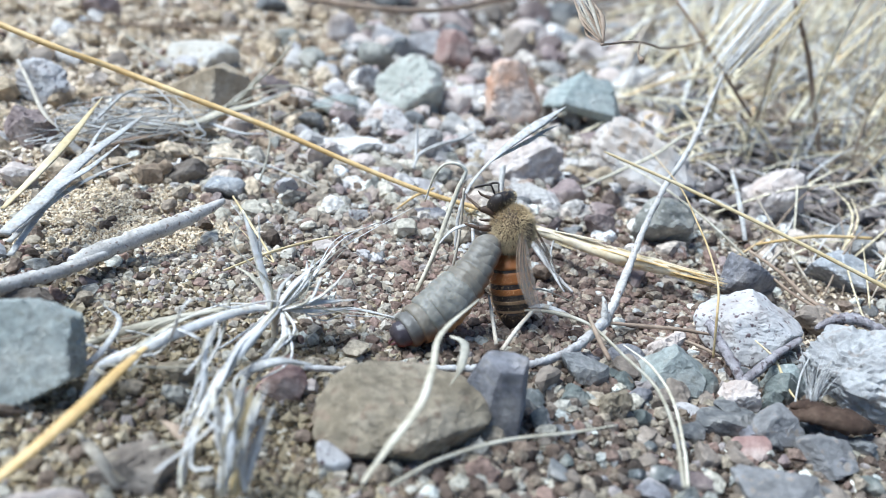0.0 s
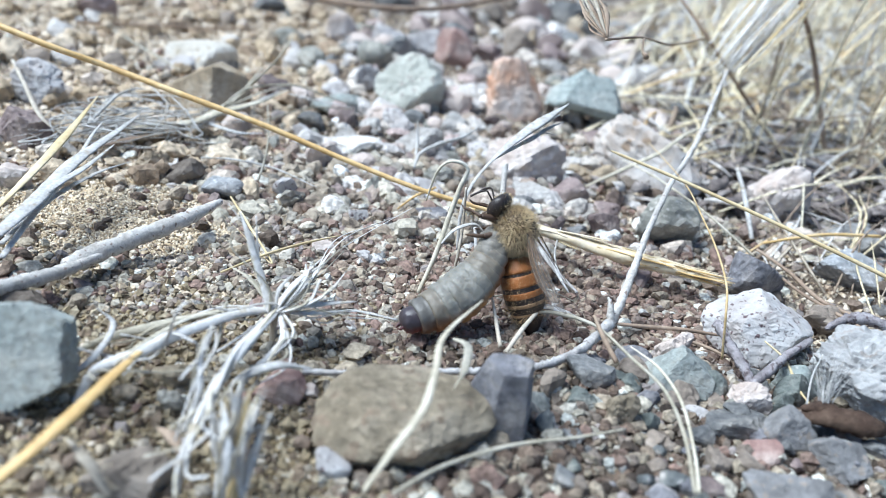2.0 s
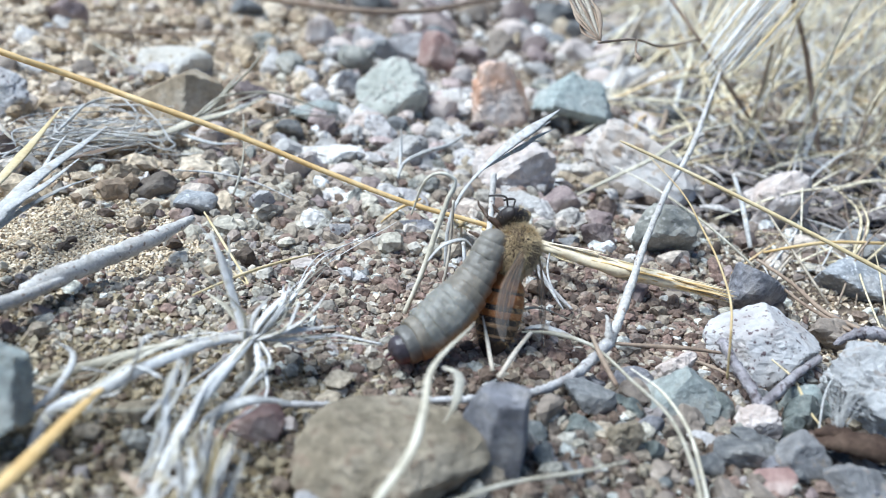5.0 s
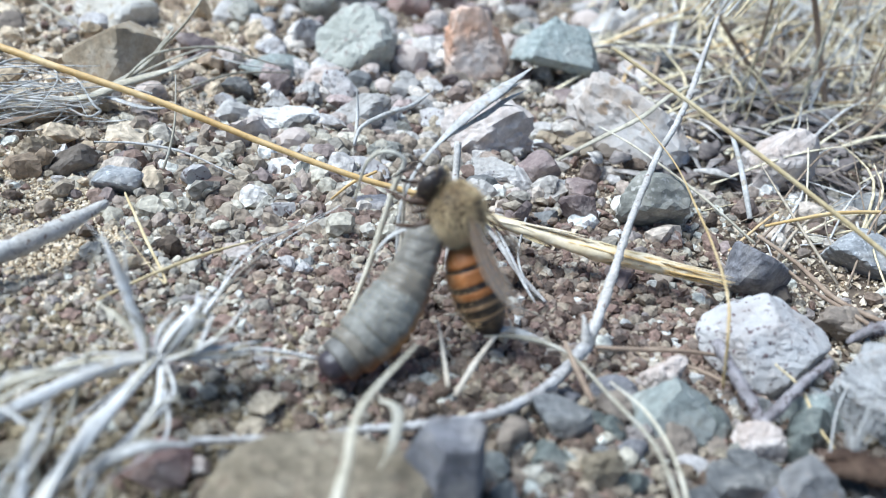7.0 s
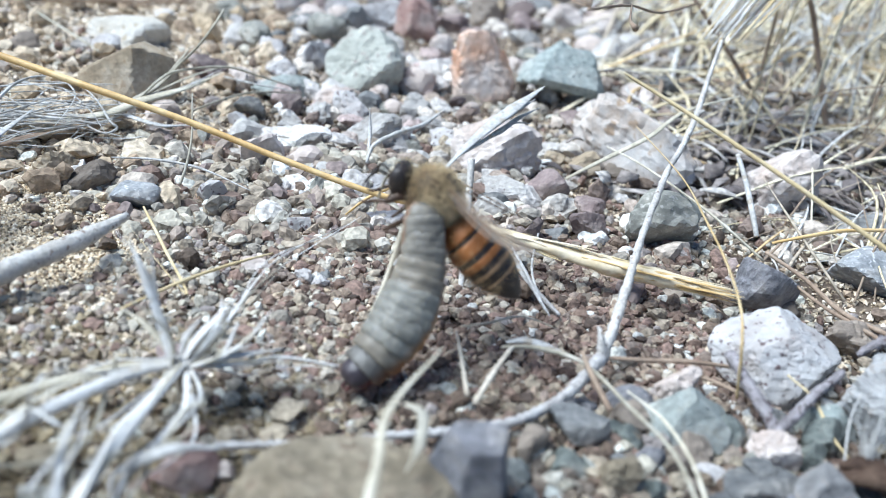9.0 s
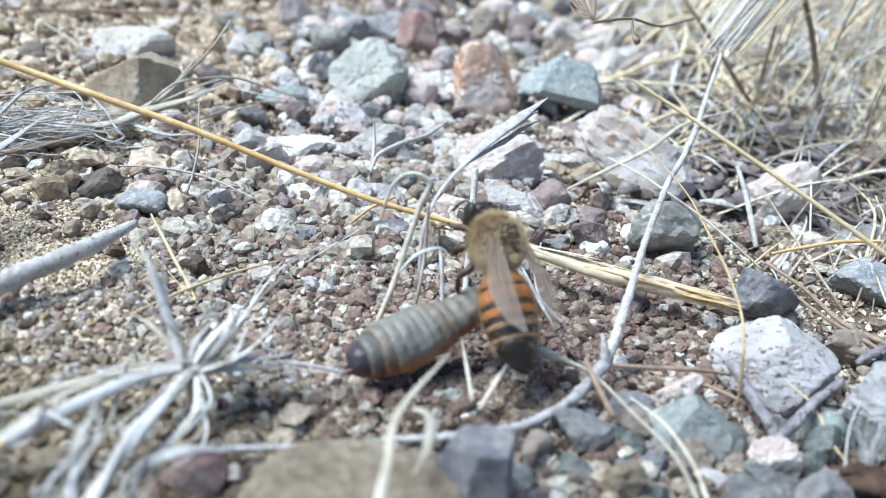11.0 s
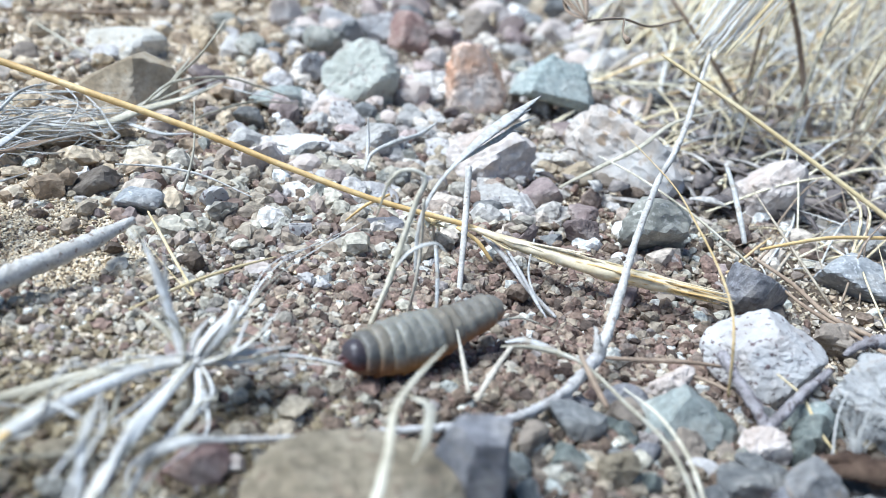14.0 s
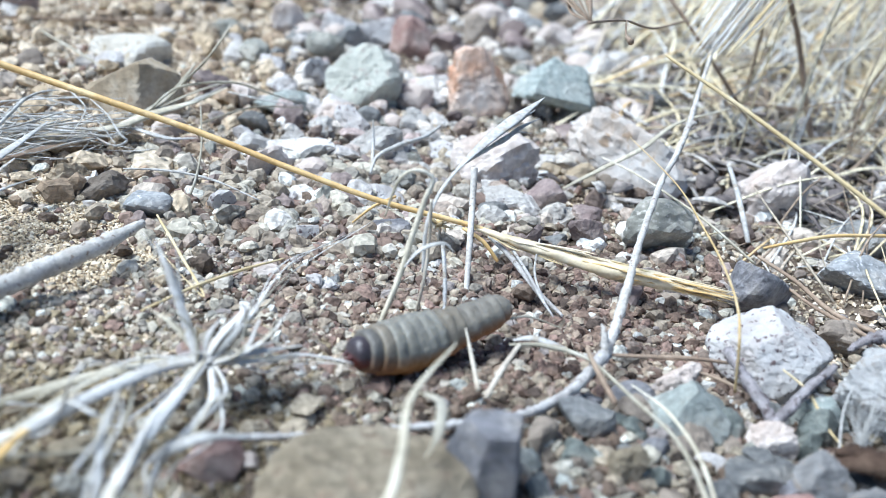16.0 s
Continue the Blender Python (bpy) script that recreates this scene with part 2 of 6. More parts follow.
BLUE = surface("blue_grey_stone", [(0.225, 0.231, 0.235), (0.342, 0.348, 0.349), (0.495, 0.487, 0.479)], 350, 0.75, 0.0002, 1500, specks=(0.68, 0.68, 0.68), dust=0.3)
GOLD = surface("golden_straw", [(0.50, 0.31, 0.105), (0.66, 0.45, 0.185), (0.77, 0.59, 0.32)], 260, 0.5, 0.00005, 1800, spec=0.4, mottle=0.18)
AMBER = surface("amber_straw", [(0.42, 0.29, 0.12), (0.55, 0.40, 0.19), (0.66, 0.53, 0.31)], 300, 0.55, 0.00006, 1800, spec=0.4)
STRAW = surface("pale_straw", [(0.350, 0.308, 0.221), (0.497, 0.451, 0.345), (0.644, 0.607, 0.506)], 260, 0.65, 0.00006, 1800, vary="object", spec=0.35)
YELLOW = surface("yellow_straw", [(0.515, 0.386, 0.184), (0.644, 0.515, 0.285), (0.736, 0.635, 0.423)], 200, 0.55, 0.00004, 1800, spec=0.35, mottle=0.18)
BLEACHED = surface("bleached_straw", [(0.327, 0.311, 0.283), (0.524, 0.508, 0.474), (0.638, 0.626, 0.602)], 420, 0.7, 0.00012, 2600, specks=(0.42, 0.37, 0.30), speck_scale=900, speck_edge=0.6, spec=0.3, mottle=0.3)
PALE_BLADE = surface("pale_blade", [(0.50, 0.47, 0.42), (0.70, 0.675, 0.63), (0.79, 0.775, 0.745)], 300, 0.65, 0.0001, 2200, specks=(0.50, 0.43, 0.32), speck_scale=600, speck_edge=0.62, spec=0.3, mottle=0.2)
TWIG = surface("grey_twig", [(0.299, 0.273, 0.255), (0.475, 0.453, 0.431), (0.634, 0.616, 0.594)], 450, 0.85, 0.0002, 2200, specks=(0.20, 0.17, 0.15), speck_edge=0.64)
WITHERED = surface("withered_straw", [(0.34, 0.29, 0.22), (0.48, 0.425, 0.34), (0.62, 0.57, 0.48)], 400, 0.75, 0.00008, 2000)
DRYBROWN = surface("brown_stalk", [(0.22, 0.155, 0.11), (0.33, 0.245, 0.175), (0.42, 0.33, 0.245)], 300, 0.75, 0.0001, 1800)
BROWN_BARK = surface("brown_bark", [(0.035, 0.022, 0.016), (0.075, 0.047, 0.032), (0.14, 0.095, 0.065)], 500, 0.8, 0.0003, 1500)
PURPLE_TWIG = surface("purple_grey_twig", [(0.18, 0.16, 0.16), (0.34, 0.31, 0.315), (0.50, 0.475, 0.475)], 600, 0.9, 0.0004, 1500, specks=(0.14, 0.11, 0.11), speck_edge=0.6, mottle=0.4)
HUSK = surface("dry_husk", [(0.64, 0.50, 0.28), (0.77, 0.64, 0.42), (0.84, 0.75, 0.56)], 300, 0.5, 0.00003, 1800, spec=0.4, mottle=0.15)
WHITE_TWIG = surface("white_twig_wood", [(0.344, 0.311, 0.270), (0.573, 0.540, 0.491), (0.655, 0.631, 0.590)], 450, 0.8, 0.0002, 2600, specks=(0.28, 0.22, 0.18), speck_edge=0.64)
# Dark tones here stand for the shade beneath the straw.
SHADE_DEBRIS = grain_surface("shade_debris", [(0.0, (0.204, 0.174, 0.156)), (0.3, (0.300, 0.264, 0.240)), (0.55, (0.156, 0.134, 0.126)), (0.7, (0.396, 0.360, 0.330)), (0.88, (0.552, 0.516, 0.468))], 0.9, 1200.0, 0.0002)
LITTER = grain_surface("dry_grass", [(0.0, (0.648, 0.549, 0.353)), (0.18, (0.725, 0.648, 0.461)), (0.36, (0.441, 0.373, 0.284)),
                                     (0.50, (0.614, 0.593, 0.551)), (0.66, (0.725, 0.658, 0.488)), (0.78, (0.308, 0.237, 0.171)), (0.88, (0.505, 0.486, 0.447)), (0.94, (0.604, 0.442, 0.239))],
                       0.7, 1500.0, 0.00005)


# ---------------------------------------------------------------- mesh helpers
def link_mesh(name, verts, faces, material, smooth=True):
    """An object from vertices in millimetres (array) and a face array or list."""
    me = bpy.data.meshes.new(name)
    v = np.asarray(verts, dtype=np.float32) * MM
    if isinstance(faces, np.ndarray):
        k = faces.shape[1]
        me.vertices.add(len(v))
        me.vertices.foreach_set("co", v.ravel())
        me.loops.add(faces.size)
        me.loops.foreach_set("vertex_index", faces.ravel().astype(np.int32))
        me.polygons.add(len(faces))
        me.polygons.foreach_set("loop_start", np.arange(0, faces.size, k, dtype=np.int32))
        me.update(calc_edges=True)
    else:
        me.from_pydata(v.tolist(), [], faces)
    me.validate()
    me.polygons.foreach_set("use_smooth", np.full(len(me.polygons), smooth))
    me.materials.append(material)
    return new(name, me)


def part(name, shape, material, parent, label="", smooth=True):
    """One mesh object under a thing or a part; shape is (vertices, faces) in millimetres."""
    ob = link_mesh(name, shape[0], shape[1], material, smooth)
    ob.parent = parent
    if label:
        tagged(ob, label)
    return ob


def ico(level):
    bm = bmesh.new()
    bmesh.ops.create_icosphere(bm, subdivisions=level, radius=1.0)
    bm.verts.ensure_lookup_table()
    v = np.array([p.co[:] for p in bm.verts])
    f = np.array([[q.index for q in p.verts] for p in bm.faces])
    bm.free()
    return v / np.linalg.norm(v, axis=1, keepdims=True), f


ICO = {k: ico(k) for k in (1, 2, 3, 4, 5)}
ICO[0] = (np.array([(1, 0, 0), (0, 1, 0), (-1, 0, 0), (0, -1, 0), (0, 0, 1), (0, 0, -1)], float),
          np.array([(0, 1, 4), (1, 2, 4), (2, 3, 4), (3, 0, 4), (1, 0, 5), (2, 1, 5), (3, 2, 5), (0, 3, 5)]))


def relief(p, seed):
    return noise.noise(Vector((p[0] + seed * 3.7, p[1] - seed * 1.9, p[2] + seed * 0.7)))


def stone_shape(sx, sy, sz, seed, level=4, cuts=9, soft=34.0, bumps=0.05, planes=()):
    """An angular stone: a sphere cut by planes with slightly worn edges, roughened by noise at several scales."""
    rs = np.random.RandomState(seed)
    d, f = ICO[level]
    nrm = rs.normal(size=(cuts, 3))
    h = rs.uniform(0.42, 0.85, cuts)
    if planes:
        h = rs.uniform(0.8, 0.98, cuts)
        nrm = np.concatenate([nrm, [p[:3] for p in planes]])
        h = np.concatenate([h, [p[3] for p in planes]])
    nrm /= np.linalg.norm(nrm, axis=1, keepdims=True)
    if bumps:
        o = np.array([relief(p * 1.7, seed) for p in d])
        o2 = np.array([0.8 - 1.6 * abs(relief(p * 3.1, seed + 5)) + 0.6 * relief(p * 8.0, seed + 9) + 0.45 * relief(p * 19.0, seed + 2) for p in d])
    k = np.maximum(d @ nrm.T, 0.02) / h
    r = 1.0 / np.power(np.sum(np.power(k, soft), axis=1) + 0.5, 1.0 / soft)
    if bumps:
        r = r * (1 + bumps * (0.8 * o + o2))
    v = d * r[:, None]
    lo, hi = v.min(0), v.max(0)
    v = (v - (lo + hi) / 2) / (hi - lo)
    return v * np.array([sx, sy, sz]), f


def ground_z(x, y):
    """Height of the soil in millimetres."""
    a = noise.noise(Vector((x / 17.0, y / 17.0, 0.3))) * 0.8
    b = noise.noise(Vector((x / 5.0, y / 5.0, 4.1))) * 0.45
    c = noise.noise(Vector((x / 1.7, y / 1.7, 7.7))) * 0.16
    far = min(max((math.hypot(x, y - 60) - 300.0) / 2000.0, 0.0), 1.0)
    return a + b + c - 0.9 + far * 40 * noise.noise(Vector((x / 900.0, y / 900.0, 2.0)))


def spline(points, steps=8):
    """A smooth line through the points (Catmull-Rom)."""
    p = [np.array(q, float) for q in points]
    if len(p) == 2:
        return [p[0] + (p[1] - p[0]) * i / steps for i in range(steps + 1)]
    p = [2 * p[0] - p[1]] + p + [2 * p[-1] - p[-2]]
    out = []
    for a, b, c, d in zip(p[:-3], p[1:-2], p[2:-1], p[3:]):
        for i in range(steps):
            t = i / steps
            out.append(0.5 * (2 * b + (c - a) * t + (2 * a - 5 * b + 4 * c - d) * t * t + (3 * b - a - 3 * c + d) * t ** 3))
    return out + [p[-2]]


def tube_shape(points, radii, sides=8, flat=1.0, steps=8, twist=0.0, rough=0.0, seed=0, up=(0, 0, 1)):
    """A stalk, twig or blade along a line; radii are spread evenly along it; flat < 1 makes a blade."""
    line = spline(points, steps)
    n = len(line)
    rr = np.interp(np.linspace(0, 1, n), np.linspace(0, 1, len(radii)), radii)
    verts, faces = [], []
    ref = np.array(up, float)
    rs = np.random.RandomState(seed)
    for i, p in enumerate(line):
        t = line[min(i + 1, n - 1)] - line[max(i - 1, 0)]
        t = t / (np.linalg.norm(t) + 1e-9)
        a = np.cross(t, ref)
        if np.linalg.norm(a) < 0.05:
            a = np.cross(t, (0.3, 1, 0.2))
        a = a / np.linalg.norm(a)
        b = np.cross(a, t)
        for k in range(sides):
            w = 2 * math.pi * k / sides + twist * i / n
            q = rr[i] * (1 + rough * rs.uniform(-1, 1))
            ca, sa = math.cos(2 * math.pi * k / sides), math.sin(2 * math.pi * k / sides) * flat
            tw = twist * i / n
            verts.append(p + q * ((ca * math.cos(tw) - sa * math.sin(tw)) * a + (ca * math.sin(tw) + sa * math.cos(tw)) * b))
    for i in range(n - 1):
        for k in range(sides):
            k2 = (k + 1) % sides
            faces.append((i * sides + k, i * sides + k2, (i + 1) * sides + k2, (i + 1) * sides + k))
    faces.append(tuple(range(sides - 1, -1, -1)))
    faces.append(tuple((n - 1) * sides + k for k in range(sides)))
    return np.array(verts), faces


def joined(shapes):
    v, f, o = [], [], 0
    for a, b in shapes:
        v.append(np.asarray(a))
        f += [tuple(int(i) + o for i in q) for q in b]
        o += len(a)
    return np.concatenate(v), f


def empty(name, x, y, z):
    e = new(name)
    e.location = (x * MM, y * MM, z * MM)
    e.empty_display_size = 0.002
    return e


def shifted(shape, x, y, z):
    return np.asarray(shape[0]) - np.array((x, y, z)), shape[1]


# ---------------------------------------------------------------- ground
def axis(lo, hi, step, reach):
    c = list(np.arange(lo, hi + 0.01, step))
    s, x = step, hi
    up = []
    while x < reach:
        s *= 1.35
        x += s
        up.append(x)
    s, x = step, lo
    down = []
    while x > -reach:
        s *= 1.35
        x -= s
        down.append(x)
    return np.array(down[::-1] + c + up)


def build_ground():
    xs, ys = axis(-85, 120, 0.9, 60000), axis(15, 230, 0.9, 60000)
    v = np.array([(x, y, ground_z(x, y)) for y in ys for x in xs])
    nx, ny = len(xs), len(ys)
    i = (np.arange(ny - 1)[:, None] * nx + np.arange(nx - 1)[None, :]).ravel()
    f = np.stack([i, i + 1, i + 1 + nx, i + nx], axis=1)
    tagged(link_mesh("ground", v, f, SOIL), "dry sandy brown soil strewn with grit", "ground", kind="structure")


build_ground()


def scatter(name, count, size_lo, size_hi, y0, y1, material, label, seed, level=1, spread=0.60, side=12.0, bias=1.0, power=1.6, patchy=0.0, thin=(), zone=None):
    """Uncountable loose grains lying on the soil, one object: angular chips with their own proportions."""
    rs = np.random.RandomState(seed)
    d, f = ICO[level]
    n = len(d)
    y = y0 + (y1 - y0) * rs.uniform(0, 1, count) ** bias
    x = rs.uniform(-1, 1, count) * (y * spread + side) + 0.04 * y + 4
    if material == FAR_GRAVEL:
        ok = (x > -0.1 * y) | (rs.uniform(0, 1, count) < 0.3)
        x, y = x[ok], y[ok]
        count = len(x)
    if zone:
        x = rs.uniform(zone[0], zone[1], count)
    share = np.ones(count)
    for cx, cy, rx, ry, left in thin:
        d2 = ((x - cx) / rx) ** 2 + ((y - cy) / ry) ** 2 + np.array([1.1 * noise.noise(Vector((p / 4.5, q / 4.5, 2.0))) for p, q in zip(x, y)])
        share = np.where(d2 < 1.0, np.minimum(share, left), share)
    ok = rs.uniform(0, 1, count) < share
    x, y = x[ok], y[ok]
    count = len(x)
    if patchy:
        lie = np.array([noise.noise(Vector((p / 14.0, q / 14.0, 9.0))) for p, q in zip(x, y)])
        ok = rs.uniform(-0.5, 0.4, count) < lie + 0.5 - patchy
        x, y = x[ok], y[ok]
        count = len(x)
    size = size_lo * (size_hi / size_lo) ** (rs.uniform(0, 1, count) ** power)
    z = np.array([ground_z(p, q) for p, q in zip(x, y)]) + size * rs.uniform(0.0, 0.42, count)
    r = rs.uniform(0.62, 1.15, (count, n))
    if level > 1:
        nrm = rs.normal(size=(count, 7, 3))
        nrm /= np.linalg.norm(nrm, axis=2, keepdims=True)
        k = np.maximum(np.einsum("vi,nci->nvc", d, nrm), 0.02) / rs.uniform(0.45, 0.9, (count, 1, 7))
        r = (np.sum(k ** 26, axis=2) + 0.5) ** (-1 / 26.0) * rs.uniform(0.84, 1.1, (count, n))
    v = d[None] * r[..., None]
    q = rs.normal(size=(count, 4))
    q /= np.linalg.norm(q, axis=1, keepdims=True)
    w, i, j, k = q.T
    rot = np.stack([1 - 2 * (j * j + k * k), 2 * (i * j - k * w), 2 * (i * k + j * w), 2 * (i * j + k * w), 1 - 2 * (i * i + k * k), 2 * (j * k - i * w),
                    2 * (i * k - j * w), 2 * (j * k + i * w), 1 - 2 * (i * i + j * j)], axis=1).reshape(count, 3, 3)
    v = v * rs.uniform(0.6, 1.15, (count, 1, 3))
    v = np.einsum("nij,nvj->nvi", rot, v) * (size / 2)[:, None, None] * (1.1, 1.1, 0.9)
    v = v + np.stack([x, y, z], axis=1)[:, None, :]
    faces = (f[None] + (np.arange(count) * n)[:, None, None]).reshape(-1, 3)
    ob = link_mesh(name, v.reshape(-1, 3), faces, material, smooth=False)
    return tagged(ob, label, name, kind="stuff")


# stretches of the plan where the coarser grains are few: a bare sandy patch, the sandy soil in front, the crumbs round the grub, the bare soil behind
BARE = ((-31, 86, 12, 9.5, 0.07), (-15, 52, 16, 14, 0.16), (-20, 64, 11, 9, 0.35), (15, 74, 21, 16, 0.3), (-42, 140, 32, 45, 0.3), (30, 54, 20, 9, 0.45))
SANDY = ((-31, 86, 12, 9.5, 0.12), (15, 74, 21, 16, 0.5), (-15, 52, 16, 14, 0.4), (28, 54, 20, 10, 0.3))
scatter("grit", 24000, 0.7, 1.7, 34, 150, GRAVEL, "loose grey and brown angular grit on the soil", 11, bias=1.2, power=1.2, patchy=0.45, thin=BARE)
scatter("gravel", 6200, 1.1, 2.9, 40, 160, GRAVEL, "small mixed brown, grey and whitish gravel on the soil", 14, level=2, bias=1.1, power=2.0, patchy=0.5, thin=BARE)
scatter("gravel", 800, 1.7, 3.4, 87, 114, DUSTY_GRAVEL, "angular dusty gravel of brown, grey and cream pieces", 33, level=2, power=1.6, zone=(-26, 20), thin=BARE)
scatter("coarse_gravel", 2600, 1.6, 5.0, 92, 300, FAR_GRAVEL, "coarse mixed gravel lying further back", 12, level=2, spread=0.65, thin=((-46, 140, 36, 50, 0.35),))
scatter("fine_grit", 12000, 0.4, 1.25, 66, 114, DUSTY_GRAVEL, "fine dusty grit filling the gaps of the gravel", 43, power=1.2, zone=(-27, 14), thin=((-31, 86, 12, 9.5, 0.1), (15, 74, 14, 10, 0.3)))
scatter("brown_crumbs", 8600, 0.5, 1.6, 66, 95, CRUMBS, "small reddish-brown crumbs of grit on the soil", 16, power=1.3, zone=(-7, 36))
scatter("brown_crumbs", 7600, 0.4, 1.8, 34, 68, SHADED_CRUMBS, "small brown crumbs of grit in front, darkened for shade", 18, power=1.5, zone=(-2, 46))
scatter("tan_crumbs", 16000, 0.3, 1.5, 34, 74, TAN_SOIL, "tan and olive crumbs of sandy soil", 19, level=0, power=2.0, zone=(-42, 6))
scatter("yellow_sand", 22000, 0.22, 0.7, 36, 70, YELLOW_SAND, "fine yellowish sandy soil in front", 39, level=0, power=1.5, zone=(-34, 4))
scatter("soil_clods", 620, 1.6, 5.5, 92, 215, CLOD, "crumbly clods of pale brown soil", 20, level=2, power=1.7, zone=(-84, -14))
scatter("pale_sand", 42000, 0.35, 1.3, 66, 235, PALE_SAND, "pale sandy crumbs covering bare soil", 15, level=0, spread=0.6, thin=((12, 82, 26, 22, 0.2), (-31, 86, 12, 9.5, 0.12)))
scatter("pale_sand", 26000, 0.45, 1.7, 96, 215, PALE_SAND, "pale crumbly soil on the bare patch", 25, level=0, zone=(-85, -14))
scatter("fine_sand", 26000, 0.16, 0.6, 74, 98, PATCH_SAND, "smooth patch of fine pale sand", 27, level=0, power=1.6, zone=(-46, -17))
scatter("sand_grains", 24000, 0.28, 0.8, 34, 125, SAND, "fine yellowish sand between the stones", 13, level=0, bias=1.3, thin=SANDY)


# ---------------------------------------------------------------- stones
def stone(name, label, x, y, sx, sy, sz, material, seed, turn=0.0, tilt=0.0, lean=0.0, sink=0.18, level=4, cuts=13, soft=80.0, bumps=0.06, lift=0.0, planes=()):
    v, f = stone_shape(sx, sy, sz, seed, level, cuts, soft, bumps, planes)
    ob = link_mesh(name, v, f, material, smooth=False)
    ob.matrix_basis = pose(x * MM, y * MM, (ground_z(x, y) + sz * (0.5 - sink) + lift) * MM, tilt, lean, turn)
    return tagged(ob, label, "stone")


stone("tan_stone", "olive-tan angular stone with a flat face", -30.2, 124.4, 12.5, 8.5, 10.4, TAN, 40, cuts=4, soft=120, bumps=0.02, planes=((-0.4, -0.8, 0.35, 0.5), (0.75, -0.5, 0.3, 0.5), (-0.5, 0.1, 0.85, 0.4), (0.35, 0.1, 0.9, 0.55), (-0.8, 0.1, 0.5, 0.75)))
stone("flat_stone", "flat grey-green stone half sunk in gravel", -11.0, 131.8, 9.7, 7.3, 3.8, SLAB_GREEN, 41, turn=10)
stone("grey_stone", "large rounded pale grey stone among gravel", -0.3, 141.3, 12.3, 9.2, 11.4, PALE_CRUST, 42, soft=14, bumps=0.09)
stone("white_stone", "chalky white stone in the distance", -5.8, 181.6, 9.1, 6.8, 6.6, WHITE, 43, bumps=0.1)
stone("white_stone", "chalky white lump beside another pale stone", 1.0, 180.0, 7.9, 5.9, 7.4, WHITE, 44, bumps=0.1)
stone("red_brown_stone", "dull reddish-brown stone behind white ones", 8.2, 175.7, 8.9, 6.7, 9.2, RED, 45)
stone("orange_stone", "upright orange-stained pale stone", 17.6, 143.2, 10.2, 6.9, 13.4, ORANGE, 46, cuts=6, soft=50, bumps=0.11, lean=-12, planes=((-0.9, -0.2, 0.2, 0.6), (0.85, -0.3, 0.35, 0.55), (0.1, -0.9, 0.3, 0.5)))
stone("green_stone", "broad blue-green slab overhanging a dark hollow", 30.6, 142.6, 14.6, 9.0, 8.8, SLAB_BLUE, 47, lift=2.4, lean=8, cuts=2, soft=90, bumps=0.05, planes=((0.1, -0.65, 0.75, 0.36), (0.0, 0.9, 0.35, 0.6), (-0.85, -0.1, 0.5, 0.62), (0.8, -0.2, 0.45, 0.66), (0.0, -0.3, -1.0, 0.34), (0.1, -0.85, -0.55, 0.46)))
stone("pinkish_stone", "long pinkish-white weathered stone", 35.4, 117.5, 18.6, 8.0, 11.0, PINK_WHITE, 48, turn=-40, lean=16, bumps=0.13, cuts=6, planes=((0.1, -0.9, 0.4, 0.6), (0.0, 0.3, 0.95, 0.6), (-0.9, -0.3, 0.2, 0.75)))
stone("crusty_stone", "crusty off-white stone in the gravel", 2.0, 117.0, 7.2, 5.4, 5.4, PALE, 49, bumps=0.14)
stone("white_stone", "smooth white stone under the golden stalk", 2.7, 102.5, 6.3, 4.7, 2.9, WHITE, 50, cuts=5, bumps=0.06, planes=((-0.6, -0.5, 0.6, 0.5), (0.6, -0.4, 0.7, 0.5)), turn=10)
stone("blue_grey_stone", "blue-grey sparkling stone in the grit", -20.6, 93.3, 5.0, 3.7, 3.5, BLUE, 51, cuts=8, soft=22)
stone("brown_stone", "rough brown stone in the soil", -26.1, 96.9, 3.9, 2.9, 2.7, BROWN, 52)
stone("soil_clod", "crumbly brown clod of dry soil", -29.8, 98.1, 4.9, 3.9, 3.8, TAN, 53, bumps=0.2, soft=10)
stone("white_pebble", "small upright white pebble", -13.9, 96.1, 3.0, 2.2, 3.3, WHITE, 54)
stone("cream_pebble", "small rounded cream pebble", -7.4, 83.6, 2.8, 2.1, 1.6, PINK, 55, soft=12)
stone("white_pebble", "small chalk-white pebble with a pit", -4.4, 91.3, 2.5, 1.9, 2.2, WHITE, 56)
stone("slate_chip", "dark grey glittering slate chip", 3.7, 93.7, 5.5, 4.1, 2.1, DARK, 57, cuts=8, soft=24)
stone("pale_stone", "low pale stone crusted with earth", -7.6, 115.0, 9.2, 6.9, 3.5, PALE, 58, bumps=0.14)
stone("pale_stone", "pale pinkish-grey stone beside dry stems", 17.4, 113.9, 11.5, 7.6, 8.7, PINK, 59, bumps=0.13)
stone("whitish_stone", "whitish crumbly stone in the gravel", 17.8, 104.5, 5.8, 4.4, 3.3, PALE, 60, bumps=0.12)
stone("mauve_stone", "mauve-brown angular stone in gravel", 22.7, 105.0, 5.2, 3.9, 4.8, MAUVE, 61)
stone("mauve_stone", "mauve-brown stone near the white twig", 25.7, 95.9, 4.7, 3.5, 4.0, MAUVE, 62, cuts=12, bumps=0.09)
stone("olive_stone", "olive-grey stone below the pinkish one", 33.4, 96.2, 8.1, 6.2, 7.8, OLIVE, 63, cuts=7, bumps=0.09)
stone("dark_stone", "dark purplish-grey stone beside the white one", 41.0, 84.4, 7.0, 5.3, 7.1, DARK, 64, cuts=9, soft=20)
